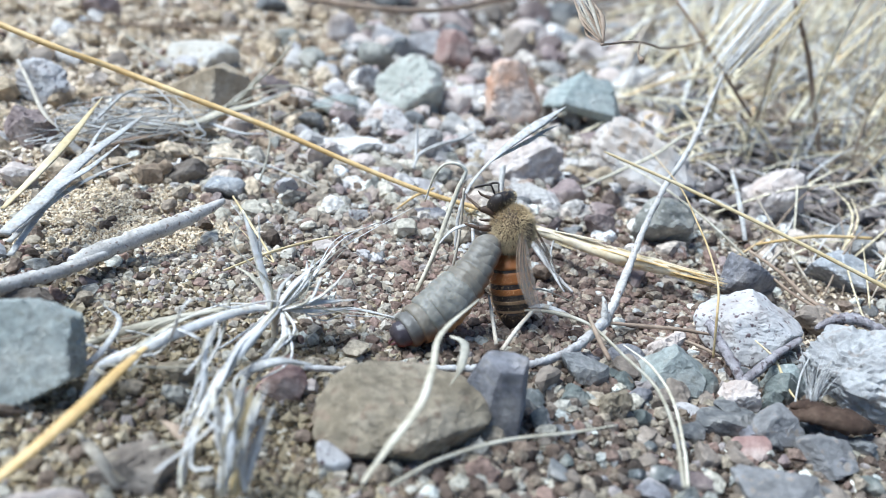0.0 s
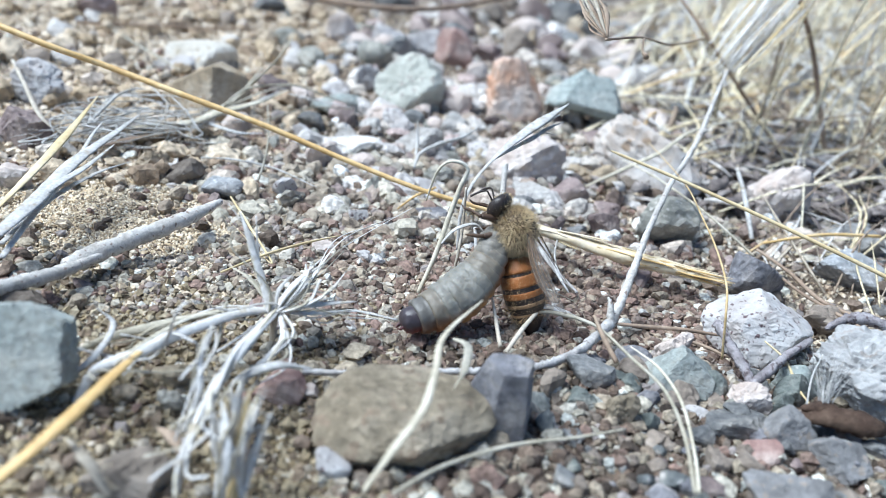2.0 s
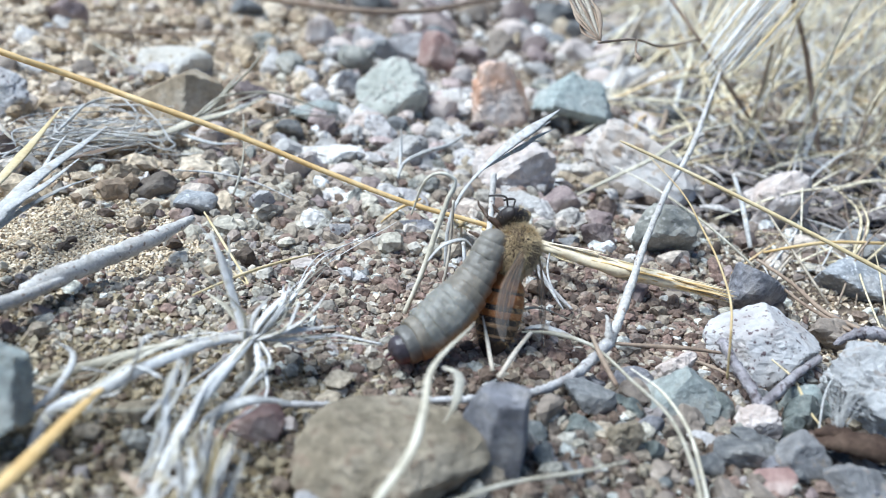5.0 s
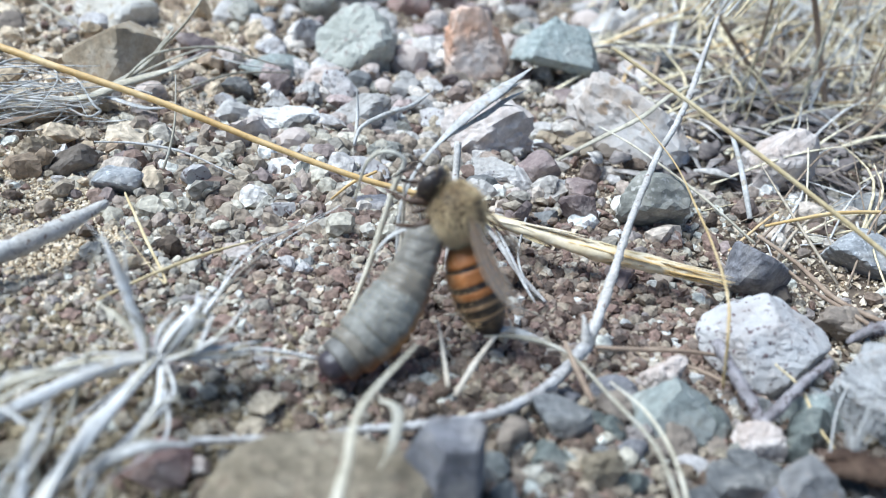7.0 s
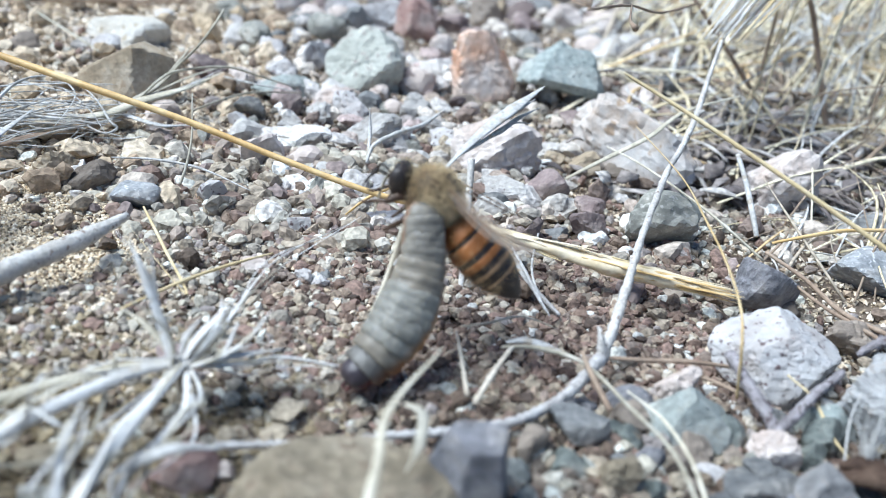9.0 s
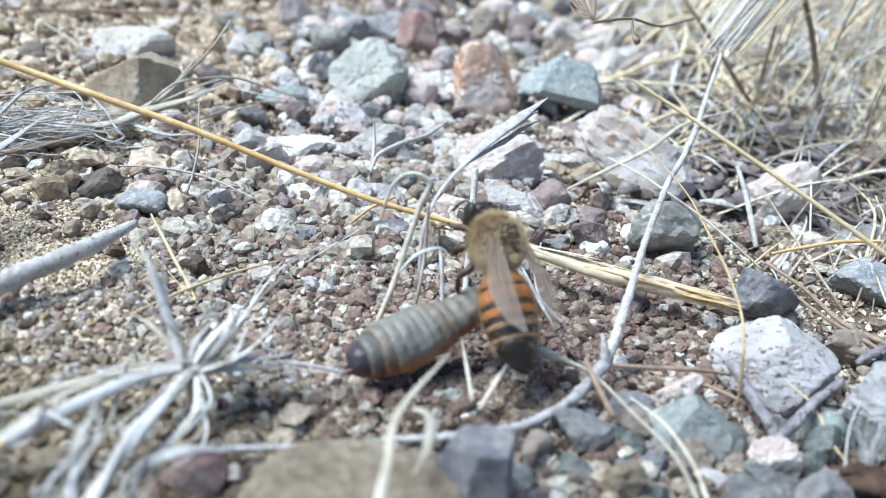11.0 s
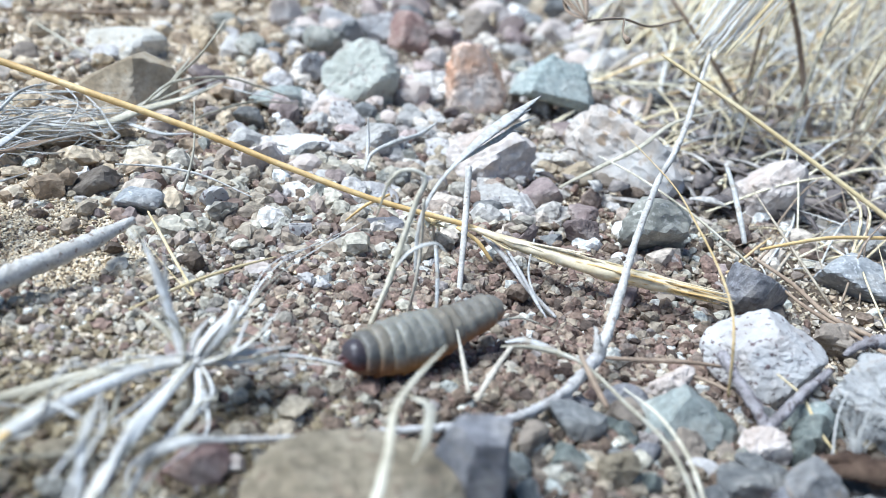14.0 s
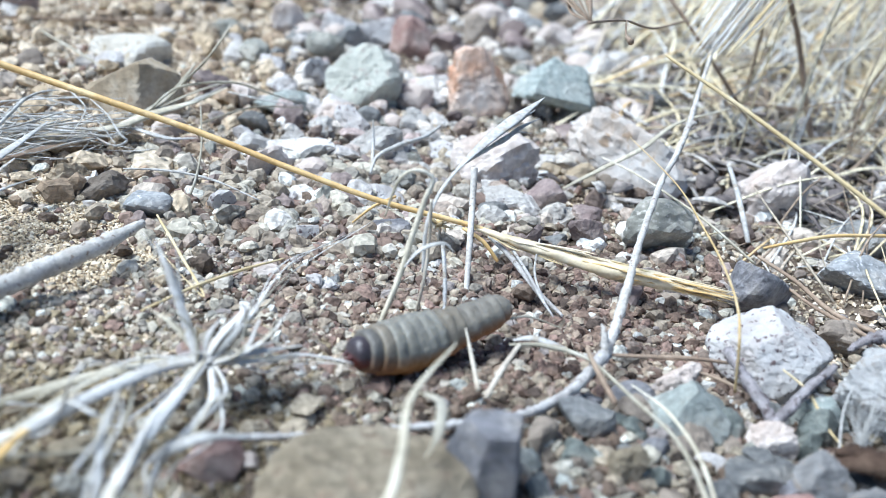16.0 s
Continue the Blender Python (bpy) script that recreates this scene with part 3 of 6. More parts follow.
stone("white_stone", "big white stone with dark specks and pits", 37.1, 72.1, 11.4, 8.6, 7.3, WHITE, 65, level=5, bumps=0.05, cuts=6, soft=30, planes=((-0.1, -0.85, 0.5, 0.5), (0.6, -0.1, 0.8, 0.5), (-0.6, 0.0, 0.75, 0.55), (-0.85, -0.4, 0.1, 0.6), (0.7, -0.6, -0.2, 0.6)))
stone("whitish_stone", "large whitish stone with a rough overhanging face", 44.6, 63.4, 12.0, 8.6, 10.4, WHITE_CRUST, 66, level=5, bumps=0.17, cuts=8, soft=40, turn=-18, planes=((-0.75, -0.45, -0.5, 0.5), (-0.5, -0.4, 0.8, 0.62)))
stone("grey_stone", "three-cornered grey-green stone by the twig", 27.0, 63.8, 6.6, 4.6, 5.4, SLAB_GREEN, 67, cuts=2, soft=90, bumps=0.05, planes=((-0.78, -0.05, 0.62, 0.4), (0.62, -0.05, 0.78, 0.4), (0.05, -0.85, 0.5, 0.36), (0.0, 0.9, 0.3, 0.5)))
stone("grey_stone", "smooth grey stone under a dry twig", 18.6, 62.8, 4.5, 3.4, 2.8, GREY, 68)
stone("green_pebble", "small blue-green pebble in grit", 17.3, 59.2, 3.0, 2.3, 2.0, GREEN, 69)
stone("pinkish_stone", "small crumbly pinkish-white stone", 32.8, 61.9, 3.6, 2.8, 3.4, PINK, 70, bumps=0.14)
stone("green_stone", "greenish stone leaning by the big white one", 37.3, 63.3, 3.5, 2.6, 4.3, GREEN, 71, cuts=8)
stone("maroon_pebble", "dark maroon oval pebble", 31.3, 54.8, 3.9, 3.0, 2.0, RED, 72, soft=12)
stone("flat_stone", "flat grey stone near a maroon pebble", 30.9, 58.9, 6.8, 5.1, 2.7, GREY, 73)
stone("tan_stone", "big blunt tan stone with rounded edges", 2.4, 52.5, 13.8, 10.6, 5.4, BLUNT_TAN, 74, level=5, soft=44, cuts=6, bumps=0.05, planes=((-0.35, -0.85, 0.4, 0.48), (0.55, -0.5, 0.6, 0.55), (-0.7, -0.3, 0.6, 0.55), (0.0, 0.1, 1.0, 0.42), (0.6, -0.75, -0.2, 0.52), (0.1, -0.9, -0.4, 0.55)))
stone("grey_block", "upright blocky grey stone", 9.8, 54.5, 5.3, 4.0, 8.3, DARK, 75, cuts=4, soft=50, bumps=0.03, level=5, planes=((0.1, -1.0, 0.15, 0.5), (0.95, -0.2, 0.15, 0.5), (-0.8, -0.5, 0.2, 0.55), (0.05, 0.0, 1.0, 0.6)))
stone("green_slab", "pale grey-green slab of stone standing on edge", -26.8, 51.8, 10.4, 3.0, 9.6, SLAB_GREEN, 76, turn=-8, tilt=-24, cuts=3, soft=110, bumps=0.05, level=5, planes=((0.0, -1.0, 0.1, 0.3), (0.0, 1.0, 0.0, 0.5), (-0.3, 0.0, 1.0, 0.72), (0.25, 0.0, 1.0, 0.78), (0.95, 0.0, 0.15, 0.7), (0.7, 0.0, -0.75, 0.6), (-0.9, 0.0, 0.3, 0.8)))
stone("brown_stone", "dark brown stone close to the grit", -15.6, 44.6, 6.2, 4.2, 3.6, BROWN, 77, level=5, turn=20, bumps=0.1)
stone("pinkish_stone", "pinkish-white stone low in the grit", -20.5, 39.4, 8.6, 5.0, 2.4, PINK, 78, level=5, bumps=0.1)
stone("quartz_chip", "pointed white quartz chip in grit", -2.3, 47.4, 2.6, 2.0, 2.9, WHITE, 79, cuts=6, soft=24, bumps=0.02)
stone("red_stone", "reddish stone with a pale crust", -7.6, 56.6, 4.4, 3.3, 2.7, RED, 80)
stone("pink_pebble", "tiny pink pebble beside a reddish stone", -5.4, 56.8, 1.8, 1.3, 1.8, PINK, 81)
stone("pale_stone", "pale beige rounded stone in grit", 31.6, 48.2, 7.0, 5.3, 3.4, SHADED_CRUST, 82, level=5)
stone("grey_stone", "light grey angular stone in gravel", 37.7, 53.9, 5.0, 3.7, 3.4, SHADED_CRUST, 83)
stone("pale_stone", "pale upright stone in the distance", -16.4, 182.6, 7.3, 5.5, 8.9, PINK, 84)
stone("pale_stone", "broad flat pale stone half buried", -38.6, 151.4, 13.6, 11.3, 6.7, CREAM, 85, soft=10, sink=0.4, bumps=0.08)
stone("white_pebble", "white pebble against a flat pale stone", -39.8, 145.0, 5.0, 3.7, 3.2, WHITE, 86)
stone("bluish_stone", "bluish-white stone under dead grass", 55.6, 91.5, 9.4, 7.0, 5.0, BLUE, 87)
stone("brown_stone", "lumpy brown earthy stone behind the white one", 47.2, 78.1, 7.1, 4.5, 4.4, BROWN, 88, bumps=0.15)
stone("pale_stone", "tall pale stone within the dead grass", 52.9, 109.3, 8.7, 6.5, 10.2, PINK, 89, bumps=0.1)
stone("white_stone", "rough white stone on bare soil", -53.0, 120.1, 7.6, 5.7, 7.7, WHITE, 90, bumps=0.12)
stone("pinkish_stone", "pinkish-white stone beside pale blades", -43.8, 90.1, 4.2, 3.2, 3.8, PINK, 91)
stone("pale_stone", "flat whitish stone far back on the soil", -37.2, 155.0, 9.6, 8.5, 5.2, CREAM, 92, soft=10, sink=0.4, bumps=0.08)
stone("grey_pebble", "small whitish-grey pebble in gravel", -14.5, 123.2, 4.2, 3.1, 3.7, GREY, 93)
stone("brown_stone", "dark brown lump next to the blue-grey stone", -26.0, 96.5, 4.5, 3.4, 3.7, BROWN, 94)
stone("grey_stone", "grey stone lying under grass stems", 61.4, 101.9, 7.5, 5.6, 4.6, GREY, 95)
stone("brown_stone", "large dull brown stone on the bare soil", -48.2, 103.5, 6.9, 5.2, 5.7, MAUVE, 96, bumps=0.1)
stone("crusty_stone", "rough white stone caked with earth among gravel", 1.8, 123.4, 3.9, 2.9, 2.6, CRUST, 97, bumps=0.15, turn=0, cuts=8)
stone("crusty_stone", "rough cream stone caked with earth among gravel", 5.3, 118.4, 4.2, 3.2, 2.8, WHITE, 98, bumps=0.15, turn=47, cuts=8)
stone("crusty_stone", "rough chalky stone caked with earth among gravel", 8.0, 112.6, 3.4, 2.5, 2.3, CRUST, 99, bumps=0.15, turn=94, cuts=8)
stone("crusty_stone", "rough off-white stone caked with earth among gravel", 4.6, 109.1, 2.2, 1.7, 1.5, PINK, 100, bumps=0.15, turn=141, cuts=8)
stone("crusty_stone", "rough whitish stone caked with earth among gravel", 9.3, 123.7, 4.2, 3.2, 2.8, CRUST, 101, bumps=0.15, turn=188, cuts=8)
stone("crusty_stone", "rough pale stone caked with earth among gravel", -1.0, 115.4, 3.4, 2.5, 2.3, PINK, 102, bumps=0.15, turn=235, cuts=8)
stone("crusty_stone", "rough white stone caked with earth among gravel", -5.3, 123.1, 5.0, 3.7, 3.3, CRUST, 103, bumps=0.15, turn=282, cuts=8)
stone("crusty_stone", "rough cream stone caked with earth among gravel", -9.1, 119.7, 3.5, 2.6, 2.3, PALE, 104, bumps=0.15, turn=329, cuts=8)
stone("crusty_stone", "rough chalky stone caked with earth among gravel", -3.9, 129.8, 3.5, 2.6, 2.3, CRUST, 105, bumps=0.15, turn=16, cuts=8)
stone("crusty_stone", "rough off-white stone caked with earth among gravel", 2.4, 136.4, 4.2, 3.2, 2.8, PINK, 106, bumps=0.15, turn=63, cuts=8)
stone("crusty_stone", "rough whitish stone caked with earth among gravel", 7.4, 134.1, 4.0, 3.0, 2.7, CRUST, 107, bumps=0.15, turn=110, cuts=8)
stone("crusty_stone", "rough pale stone caked with earth among gravel", 11.1, 132.6, 3.3, 2.4, 2.2, PALE, 108, bumps=0.15, turn=157, cuts=8)


def build_pebbles():
    """Small loose pebbles, each a thing of its own."""
    rs = np.random.RandomState(5)
    kinds = []
    for i, m in enumerate((GREY, BROWN, MAUVE, PALE, BROWN, GREY, BLUE, TAN, PINK, MAUVE)):
        v, f = stone_shape(1, 0.85, 0.7, 300 + i, 3, 8, 40.0, 0.08)
        me = link_mesh("pebble", v, f, m, smooth=False)
        kinds.append(me.data)
        bpy.data.objects.remove(me)
    nodules = []
    for i, m in enumerate((WHITE, CREAM)):
        v, f = stone_shape(1, 0.9, 0.8, 340 + i, 3, 12, 24.0, 0.16)
        ob = link_mesh("pebble", v, f, m, smooth=False)
        nodules.append(ob.data)
        bpy.data.objects.remove(ob)
    words = ("pale grey", "brown", "mauve-brown", "whitish", "dull brown", "grey", "blue-grey", "tan", "pinkish white", "reddish brown")
    for i in range(330):
        y = 60 + 190 * rs.uniform(0, 1) ** 0.8
        x = rs.uniform(-1, 1) * (y * 0.58 + 6) + 0.04 * y + 4
        if y > 88 and x < -0.1 * y and i % 3:
            continue
        if 45 < y < 82 and -6 < x < 24 or ((x + 31) / 12) ** 2 + ((y - 86) / 9.5) ** 2 < 1:
            continue
        s = 1.7 * 2.4 ** rs.uniform(0, 1) * (1.0 + max(0.0, y - 95) / 60.0)
        k = rs.randint(10) if y < 100 else (3, 8, 1, 0, 5, 4, 2, 3, 7, 1)[rs.randint(10)]
        ob = new("pebble", kinds[k])
        ob.matrix_basis = pose(x * MM, y * MM, (ground_z(x, y) + s * 0.2) * MM, *rs.uniform(-25, 25, 2), rs.uniform(0, 360)) @ Matrix.Scale(s, 4)
        tagged(ob, "small %s angular pebble lying on the grit" % words[k], "pebble", "loose pebbles")

    for i in range(60):
        x, y = rs.uniform(-22, 20), rs.uniform(80, 112)
        if 0 < x and y < 86:
            continue
        s = 1.0 * 2.3 ** rs.uniform(0, 1) ** 1.5
        k = len(words) + rs.randint(2)
        ob = new("pebble", nodules[k - len(words)])
        ob.matrix_basis = pose(x * MM, y * MM, (ground_z(x, y) + s * 0.35) * MM, *rs.uniform(-40, 40, 2), rs.uniform(0, 360)) @ Matrix.Scale(s, 4)
        tagged(ob, "small %s rounded nodule lying in the gravel" % ("chalk-white", "cream")[k - len(words)], "pebble", "loose pebbles")


build_pebbles()


def build_stone_cluster():
    """Crowded small angular stones beside the big white one."""
    rs = np.random.RandomState(77)
    kinds = ((GREY, "grey"), (OLIVE, "olive-grey"), (GREEN, "grey-green"), (MAUVE, "mauve-brown"), (DARK, "dark grey"), (PLAIN_GREY, "plain grey"), (BROWN, "brown"))
    for i in range(190):
        x, y = rs.uniform(13, 50), rs.uniform(43, 68)
        if x < 19 and y > 62:
            continue
        m, word = kinds[rs.randint(len(kinds))]
        a = 1.1 * 3.0 ** rs.uniform(0, 1) ** 1.3
        if i % 3 == 0:
            stone("soil_clod", "crumbly brown clod of soil between stones", x, y, a, a * rs.uniform(0.7, 1.0), a * rs.uniform(0.6, 0.9), BROWN, 600 + i, turn=rs.uniform(0, 360), level=3, cuts=8, soft=14.0, bumps=0.18)
            continue
        stone("small_stone", "small angular %s stone in a crowd of others" % word, x, y, a, a * rs.uniform(0.6, 0.9), a * rs.uniform(0.55, 0.95), m, 500 + i, soft=120.0, bumps=0.07,
              turn=rs.uniform(0, 360), tilt=rs.uniform(-30, 30), level=3, cuts=11, sink=rs.uniform(0.02, 0.2))


build_stone_cluster()


def build_far_stones():
    """Crusty pale stones crowding the gravel further back."""
    rs = np.random.RandomState(91)
    kinds = ((PALE, "whitish"), (PINK, "pinkish-white"), (GREY, "grey"), (PALE, "cream"), (MAUVE, "mauve-brown"), (WHITE, "chalk-white"), (OLIVE, "olive-grey"))
    taken = [(-0.3, 141, 6), (18, 143, 5), (30, 142, 7), (37, 116, 9), (17, 113, 5), (2, 117, 4), (-11, 132, 4), (3, 102, 3), (23, 105, 3), (26, 96, 3), (33, 96, 4), (8, 176, 5), (1, 180, 4), (-6, 182, 4)]
    n = 0
    while n < 105:
        y = 98 + 100 * rs.uniform(0, 1)
        x = rs.uniform(-0.14, 0.27) * y + rs.normal() * 3
        a = rs.uniform(2.6, 5.4) * (1 + (y - 98) / 130.0)
        if any(math.hypot(x - p, y - q) < r + a * 0.42 for p, q, r in taken):
            a *= 0.5
            if any(math.hypot(x - p, y - q) < r + a * 0.2 for p, q, r in taken):
                n += 0.2
                continue
        taken.append((x, y, a * 0.42))
        m, word = kinds[rs.randint(len(kinds))]
        stone("crusty_stone", "rough %s stone crowded among gravel" % word, x, y, a, a * rs.uniform(0.6, 0.9), a * rs.uniform(0.5, 0.85), m, 700 + int(n * 10),
              turn=rs.uniform(0, 360), tilt=rs.uniform(-15, 15), level=3, cuts=9, bumps=0.15)
        n += 1


build_far_stones()


# ---------------------------------------------------------------- stalks and twigs
def stalk(name, label, points, radii, material, flat=1.0, sides=8, twist=0.0, rough=0.07, category="grass stalk", steps=10, up=(0, 0, 1), group=""):
    p = points[0]
    ob = link_mesh(name, *shifted(tube_shape(points, radii, sides, flat, steps, twist, rough, up=up), *p), material)
    ob.location = (p[0] * MM, p[1] * MM, p[2] * MM)
    return tagged(ob, label, category, group)


def build_white_twig():
    line = [(46.3, 124.8, 15.8), (41.6, 114.2, 13.0), (38.5, 106.9, 11.0), (34.9, 99.4, 9.5), (32.3, 95.0, 8.0), (27.3, 83.7, 6.0), (24.6, 76.9, 4.4), (22.7, 72.3, 3.0), (21.3, 69.4, 2.0)]
    root = [(21.3, 69.4, 2.0), (18.0, 65.3, 1.3), (14.4, 62.5, 1.0), (11.1, 61.1, 1.0), (8.3, 60.6, 0.8), (5.1, 59.9, 0.8), (-0.2, 58.6, 0.8), (-6.0, 57.8, 0.8)]
    e = empty("white_twig", *line[-1])
    tagged(e, "bleached white dry twig with a knot, leaning over the gravel", "twig")
    stem = part("stem", shifted(tube_shape(line, (0.26, 0.27, 0.36, 0.3, 0.32, 0.34, 0.38, 0.44, 0.52), 10, rough=0.2, steps=14), *line[-1]), WHITE_TWIG, e)
    part("spur", shifted(tube_shape([line[2], (line[2][0] + 0.5, line[2][1], line[2][2] + 0.35), (line[2][0] + 0.9, line[2][1], line[2][2] + 0.4)], (0.35, 0.3, 0.12), 7, rough=0.1), *line[-1]), WHITE_TWIG, stem)
    part("root", shifted(tube_shape(root, (0.52, 0.42, 0.38, 0.34, 0.32, 0.3, 0.28, 0.25), 9, rough=0.28, steps=16), *line[-1]), TWIG, e, "grey weathered root")
    part("splinter", shifted(tube_shape([root[0], (21.1, 70.1, 3.6), (20.8, 70.5, 4.2)], (0.42, 0.3, 0.1), 6, rough=0.25), *line[-1]), WHITE_TWIG, e)


build_white_twig()
stalk("bent_stalk", "thin amber stalk arching down over the white stone",
      [(32.7, 109.5, 8.0), (32.7, 91.9, 9.0), (31.9, 81.6, 9.0), (31.5, 74.8, 8.5), (31.5, 70.4, 7.0), (30.9, 67.3, 5.5), (31.7, 66.9, 1.0)], (0.05, 0.08, 0.095, 0.1, 0.11, 0.12, 0.12), AMBER, category="grass stalk")
stalk("fine_stalk", "very fine pale stalk over gravel",
      [(30.3, 111.2, 4.5), (32.4, 105.8, 5.0), (34.2, 99.0, 5.5), (37.1, 92.6, 5.0), (42.3, 89.1, 2.0)], (0.072, 0.115, 0.13, 0.144, 0.144), STRAW, category="grass stalk")
stalk("grey_stick", "weathered grey dead stick lying on the soil",
      [(-18.7, 83.7, 3.2), (-20.7, 81.0, 2.6), (-23.7, 77.3, 2.0), (-26.3, 73.6, 1.8), (-29.2, 69.0, 1.5)], (0.315, 0.765, 0.855, 0.9, 0.9), WHITE_TWIG, category="twig", rough=0.16)
stalk("grey_stick", "split grey stick beside another",
      [(-34.1, 61.4, 2.0), (-31.0, 64.7, 2.0), (-28.6, 68.1, 1.8), (-26.0, 73.7, 1.6)], (0.81, 0.72, 0.585, 0.27), WHITE_TWIG, category="twig", rough=0.16)
stalk("yellow_straw", "broad golden straw blade over stones",
      [(-17.4, 54.0, 4.0), (-18.1, 49.5, 4.5), (-18.9, 44.0, 5.0), (-20.5, 41.2, 4.0), (-22.7, 39.9, 2.0)], (0.22, 0.48, 0.54, 0.5, 0.48), GOLD, category="straw", flat=0.5)
stalk("papery_straw", "wide papery dry blade over bare soil",
      [(-34.6, 67.8, 4.5), (-34.1, 74.5, 5.0), (-34.0, 83.8, 5.6), (-32.9, 92.6, 6.0), (-32.0, 98.5, 6.5)], (0.63, 0.9, 0.81, 0.45, 0.072), BLEACHED, category="straw", flat=0.25)
stalk("papery_straw", "straw-coloured papery blade over the soil",
      [(-38.5, 75.6, 3.0), (-37.1, 80.1, 5.0), (-36.6, 87.5, 6.5), (-37.0, 98.9, 8.0)], (0.27, 0.495, 0.54, 0.072), YELLOW, category="straw", flat=0.3)
stalk("papery_straw", "frayed papery blade over soil",
      [(-35.4, 70.4, 4.0), (-33.6, 77.3, 5.4), (-32.1, 81.8, 6.0), (-31.7, 89.1, 6.0)], (0.45, 0.54, 0.36, 0.072), BLEACHED, category="straw", flat=0.25)
stalk("hooked_straw", "thin dry stem bent over at its top",
      [(3.0, 72.7, 1.0), (4.2, 74.1, 4.6), (5.0, 75.3, 8.0), (5.7, 76.1, 11.0), (6.2, 76.5, 13.0), (4.6, 76.3, 13.6), (3.4, 76.2, 12.5), (2.7, 77.0, 9.0)], (0.22, 0.26, 0.26, 0.24, 0.2, 0.16, 0.13, 0.08), STRAW, category="straw")
stalk("leafy_straw", "dry stem with a pointed bleached leaf",
      [(6.5, 77.1, 4.0), (6.4, 78.8, 7.5), (7.3, 80.6, 10.0), (9.1, 82.7, 12.0), (12.0, 86.6, 13.6), (14.7, 90.3, 14.6), (18.2, 95.3, 15.6)], (0.16, 0.18, 0.18, 0.2, 0.62, 0.72, 0.04), BLEACHED, category="straw", flat=0.3)
stalk("drooping_straw", "drooping pale leaf on a dry stem",
      [(8.9, 82.9, 11.8), (11.6, 85.9, 12.6), (14.6, 89.9, 13.2), (16.9, 92.4, 12.6)], (0.115, 0.23, 0.173, 0.0344), BLEACHED, category="straw", flat=0.7)
stalk("broken_straw", "upright white broken stem",
      [(11.8, 92.8, 8.2), (11.8, 90.6, 5.6), (11.5, 86.0, 2.8), (11.2, 81.3, -0.5)], (0.36, 0.331, 0.302, 0.259), WHITE_TWIG, category="straw", rough=0.06)
stalk("broken_straw", "thin pale stem standing in the grit",
      [(8.3, 80.9, 5.0), (8.6, 78.3, 3.0), (8.6, 75.0, 1.0)], (0.189, 0.189, 0.162), BLEACHED, category="straw")
stalk("curled_straw", "curled white blade hanging on a stem",
      [(4.6, 74.4, 5.8), (5.8, 74.6, 7.4), (7.6, 75.0, 8.0), (8.6, 74.7, 7.4)], (0.216, 0.288, 0.252, 0.072), BLEACHED, category="straw", flat=0.4)
stalk("pale_straw", "pale thin dry stem in grit",
      [(6.5, 78.3, 10.4), (6.7, 77.6, 6.5), (6.5, 75.9, 3.6), (6.1, 75.4, 0.5)], (0.135, 0.152, 0.152, 0.135), WITHERED, category="straw")
stalk("curved_straw", "pale curved blade bending over in front",
      [(-0.0, 42.4, 3.0), (1.5, 43.5, 5.5), (3.2, 46.0, 7.0), (3.9, 48.9, 8.0), (4.5, 53.1, 8.6), (7.7, 60.1, 8.0)], (0.227, 0.272, 0.292, 0.259, 0.221, 0.0774), STRAW, category="straw", flat=0.35)
stalk("curved_straw", "hooked papery blade in front of the stones",
      [(5.5, 56.4, 6.4), (6.6, 55.5, 6.4), (6.4, 53.5, 5.6), (5.8, 53.1, 4.0)], (0.144, 0.36, 0.324, 0.072), STRAW, category="straw", flat=0.35)
stalk("low_straw", "grey-white dry stem running over pebbles",
      [(13.4, 69.5, 2.2), (16.5, 69.7, 2.2), (19.6, 67.8, 2.4), (21.8, 62.7, 2.6), (23.7, 58.1, 2.6), (23.9, 52.5, 2.4), (23.2, 46.7, 2.0)], (0.098, 0.245, 0.147, 0.147, 0.156, 0.167, 0.167), STRAW, category="straw")
stalk("low_straw", "thin pale dry stem lying over pebbles",
      [(22.0, 64.3, 2.8), (23.9, 61.1, 2.8), (24.6, 56.4, 2.8), (24.0, 50.3, 2.6), (23.5, 46.8, 2.0)], (0.058, 0.122, 0.127, 0.127, 0.127), STRAW, category="straw")
stalk("low_straw", "pale stalk lying low in front",
      [(1.9, 43.5, 2.0), (5.2, 46.3, 2.4), (10.3, 49.8, 2.0), (15.7, 51.9, 1.8), (19.7, 53.8, 1.6)], (0.196, 0.196, 0.196, 0.171, 0.098), STRAW, category="straw", flat=0.6)
stalk("dead_twig", "grey forked twig by the white stone",
      [(31.5, 69.7, 3.2), (32.0, 66.7, 2.6), (32.8, 64.4, 1.8), (33.1, 62.1, 1.0)], (0.45, 0.50, 0.5, 0.42), PURPLE_TWIG, category="twig", rough=0.22)
stalk("dead_twig", "grey twig leaning on the white stone",
      [(39.8, 67.8, 3.6), (37.0, 65.7, 3.0), (34.3, 63.5, 2.0), (32.8, 62.4, 1.0)], (0.3, 0.4, 0.46, 0.42), PURPLE_TWIG, category="twig", rough=0.22)
stalk("dark_thorn", "short dark broken twig end by a stone",
      [(19.1, 67.7, 3.6), (19.7, 65.7, 2.8), (20.8, 63.3, 1.6)], (0.144, 0.245, 0.216), DRYBROWN, category="twig", rough=0.1)
stalk("thicket_straw", "brown thin dry stem lying under the grass",
      [(42.2, 89.1, 3.0), (44.8, 85.2, 2.4), (46.4, 79.7, 2.0), (49.8, 75.9, 2.0)], (0.18, 0.216, 0.245, 0.245), DRYBROWN, category="straw")
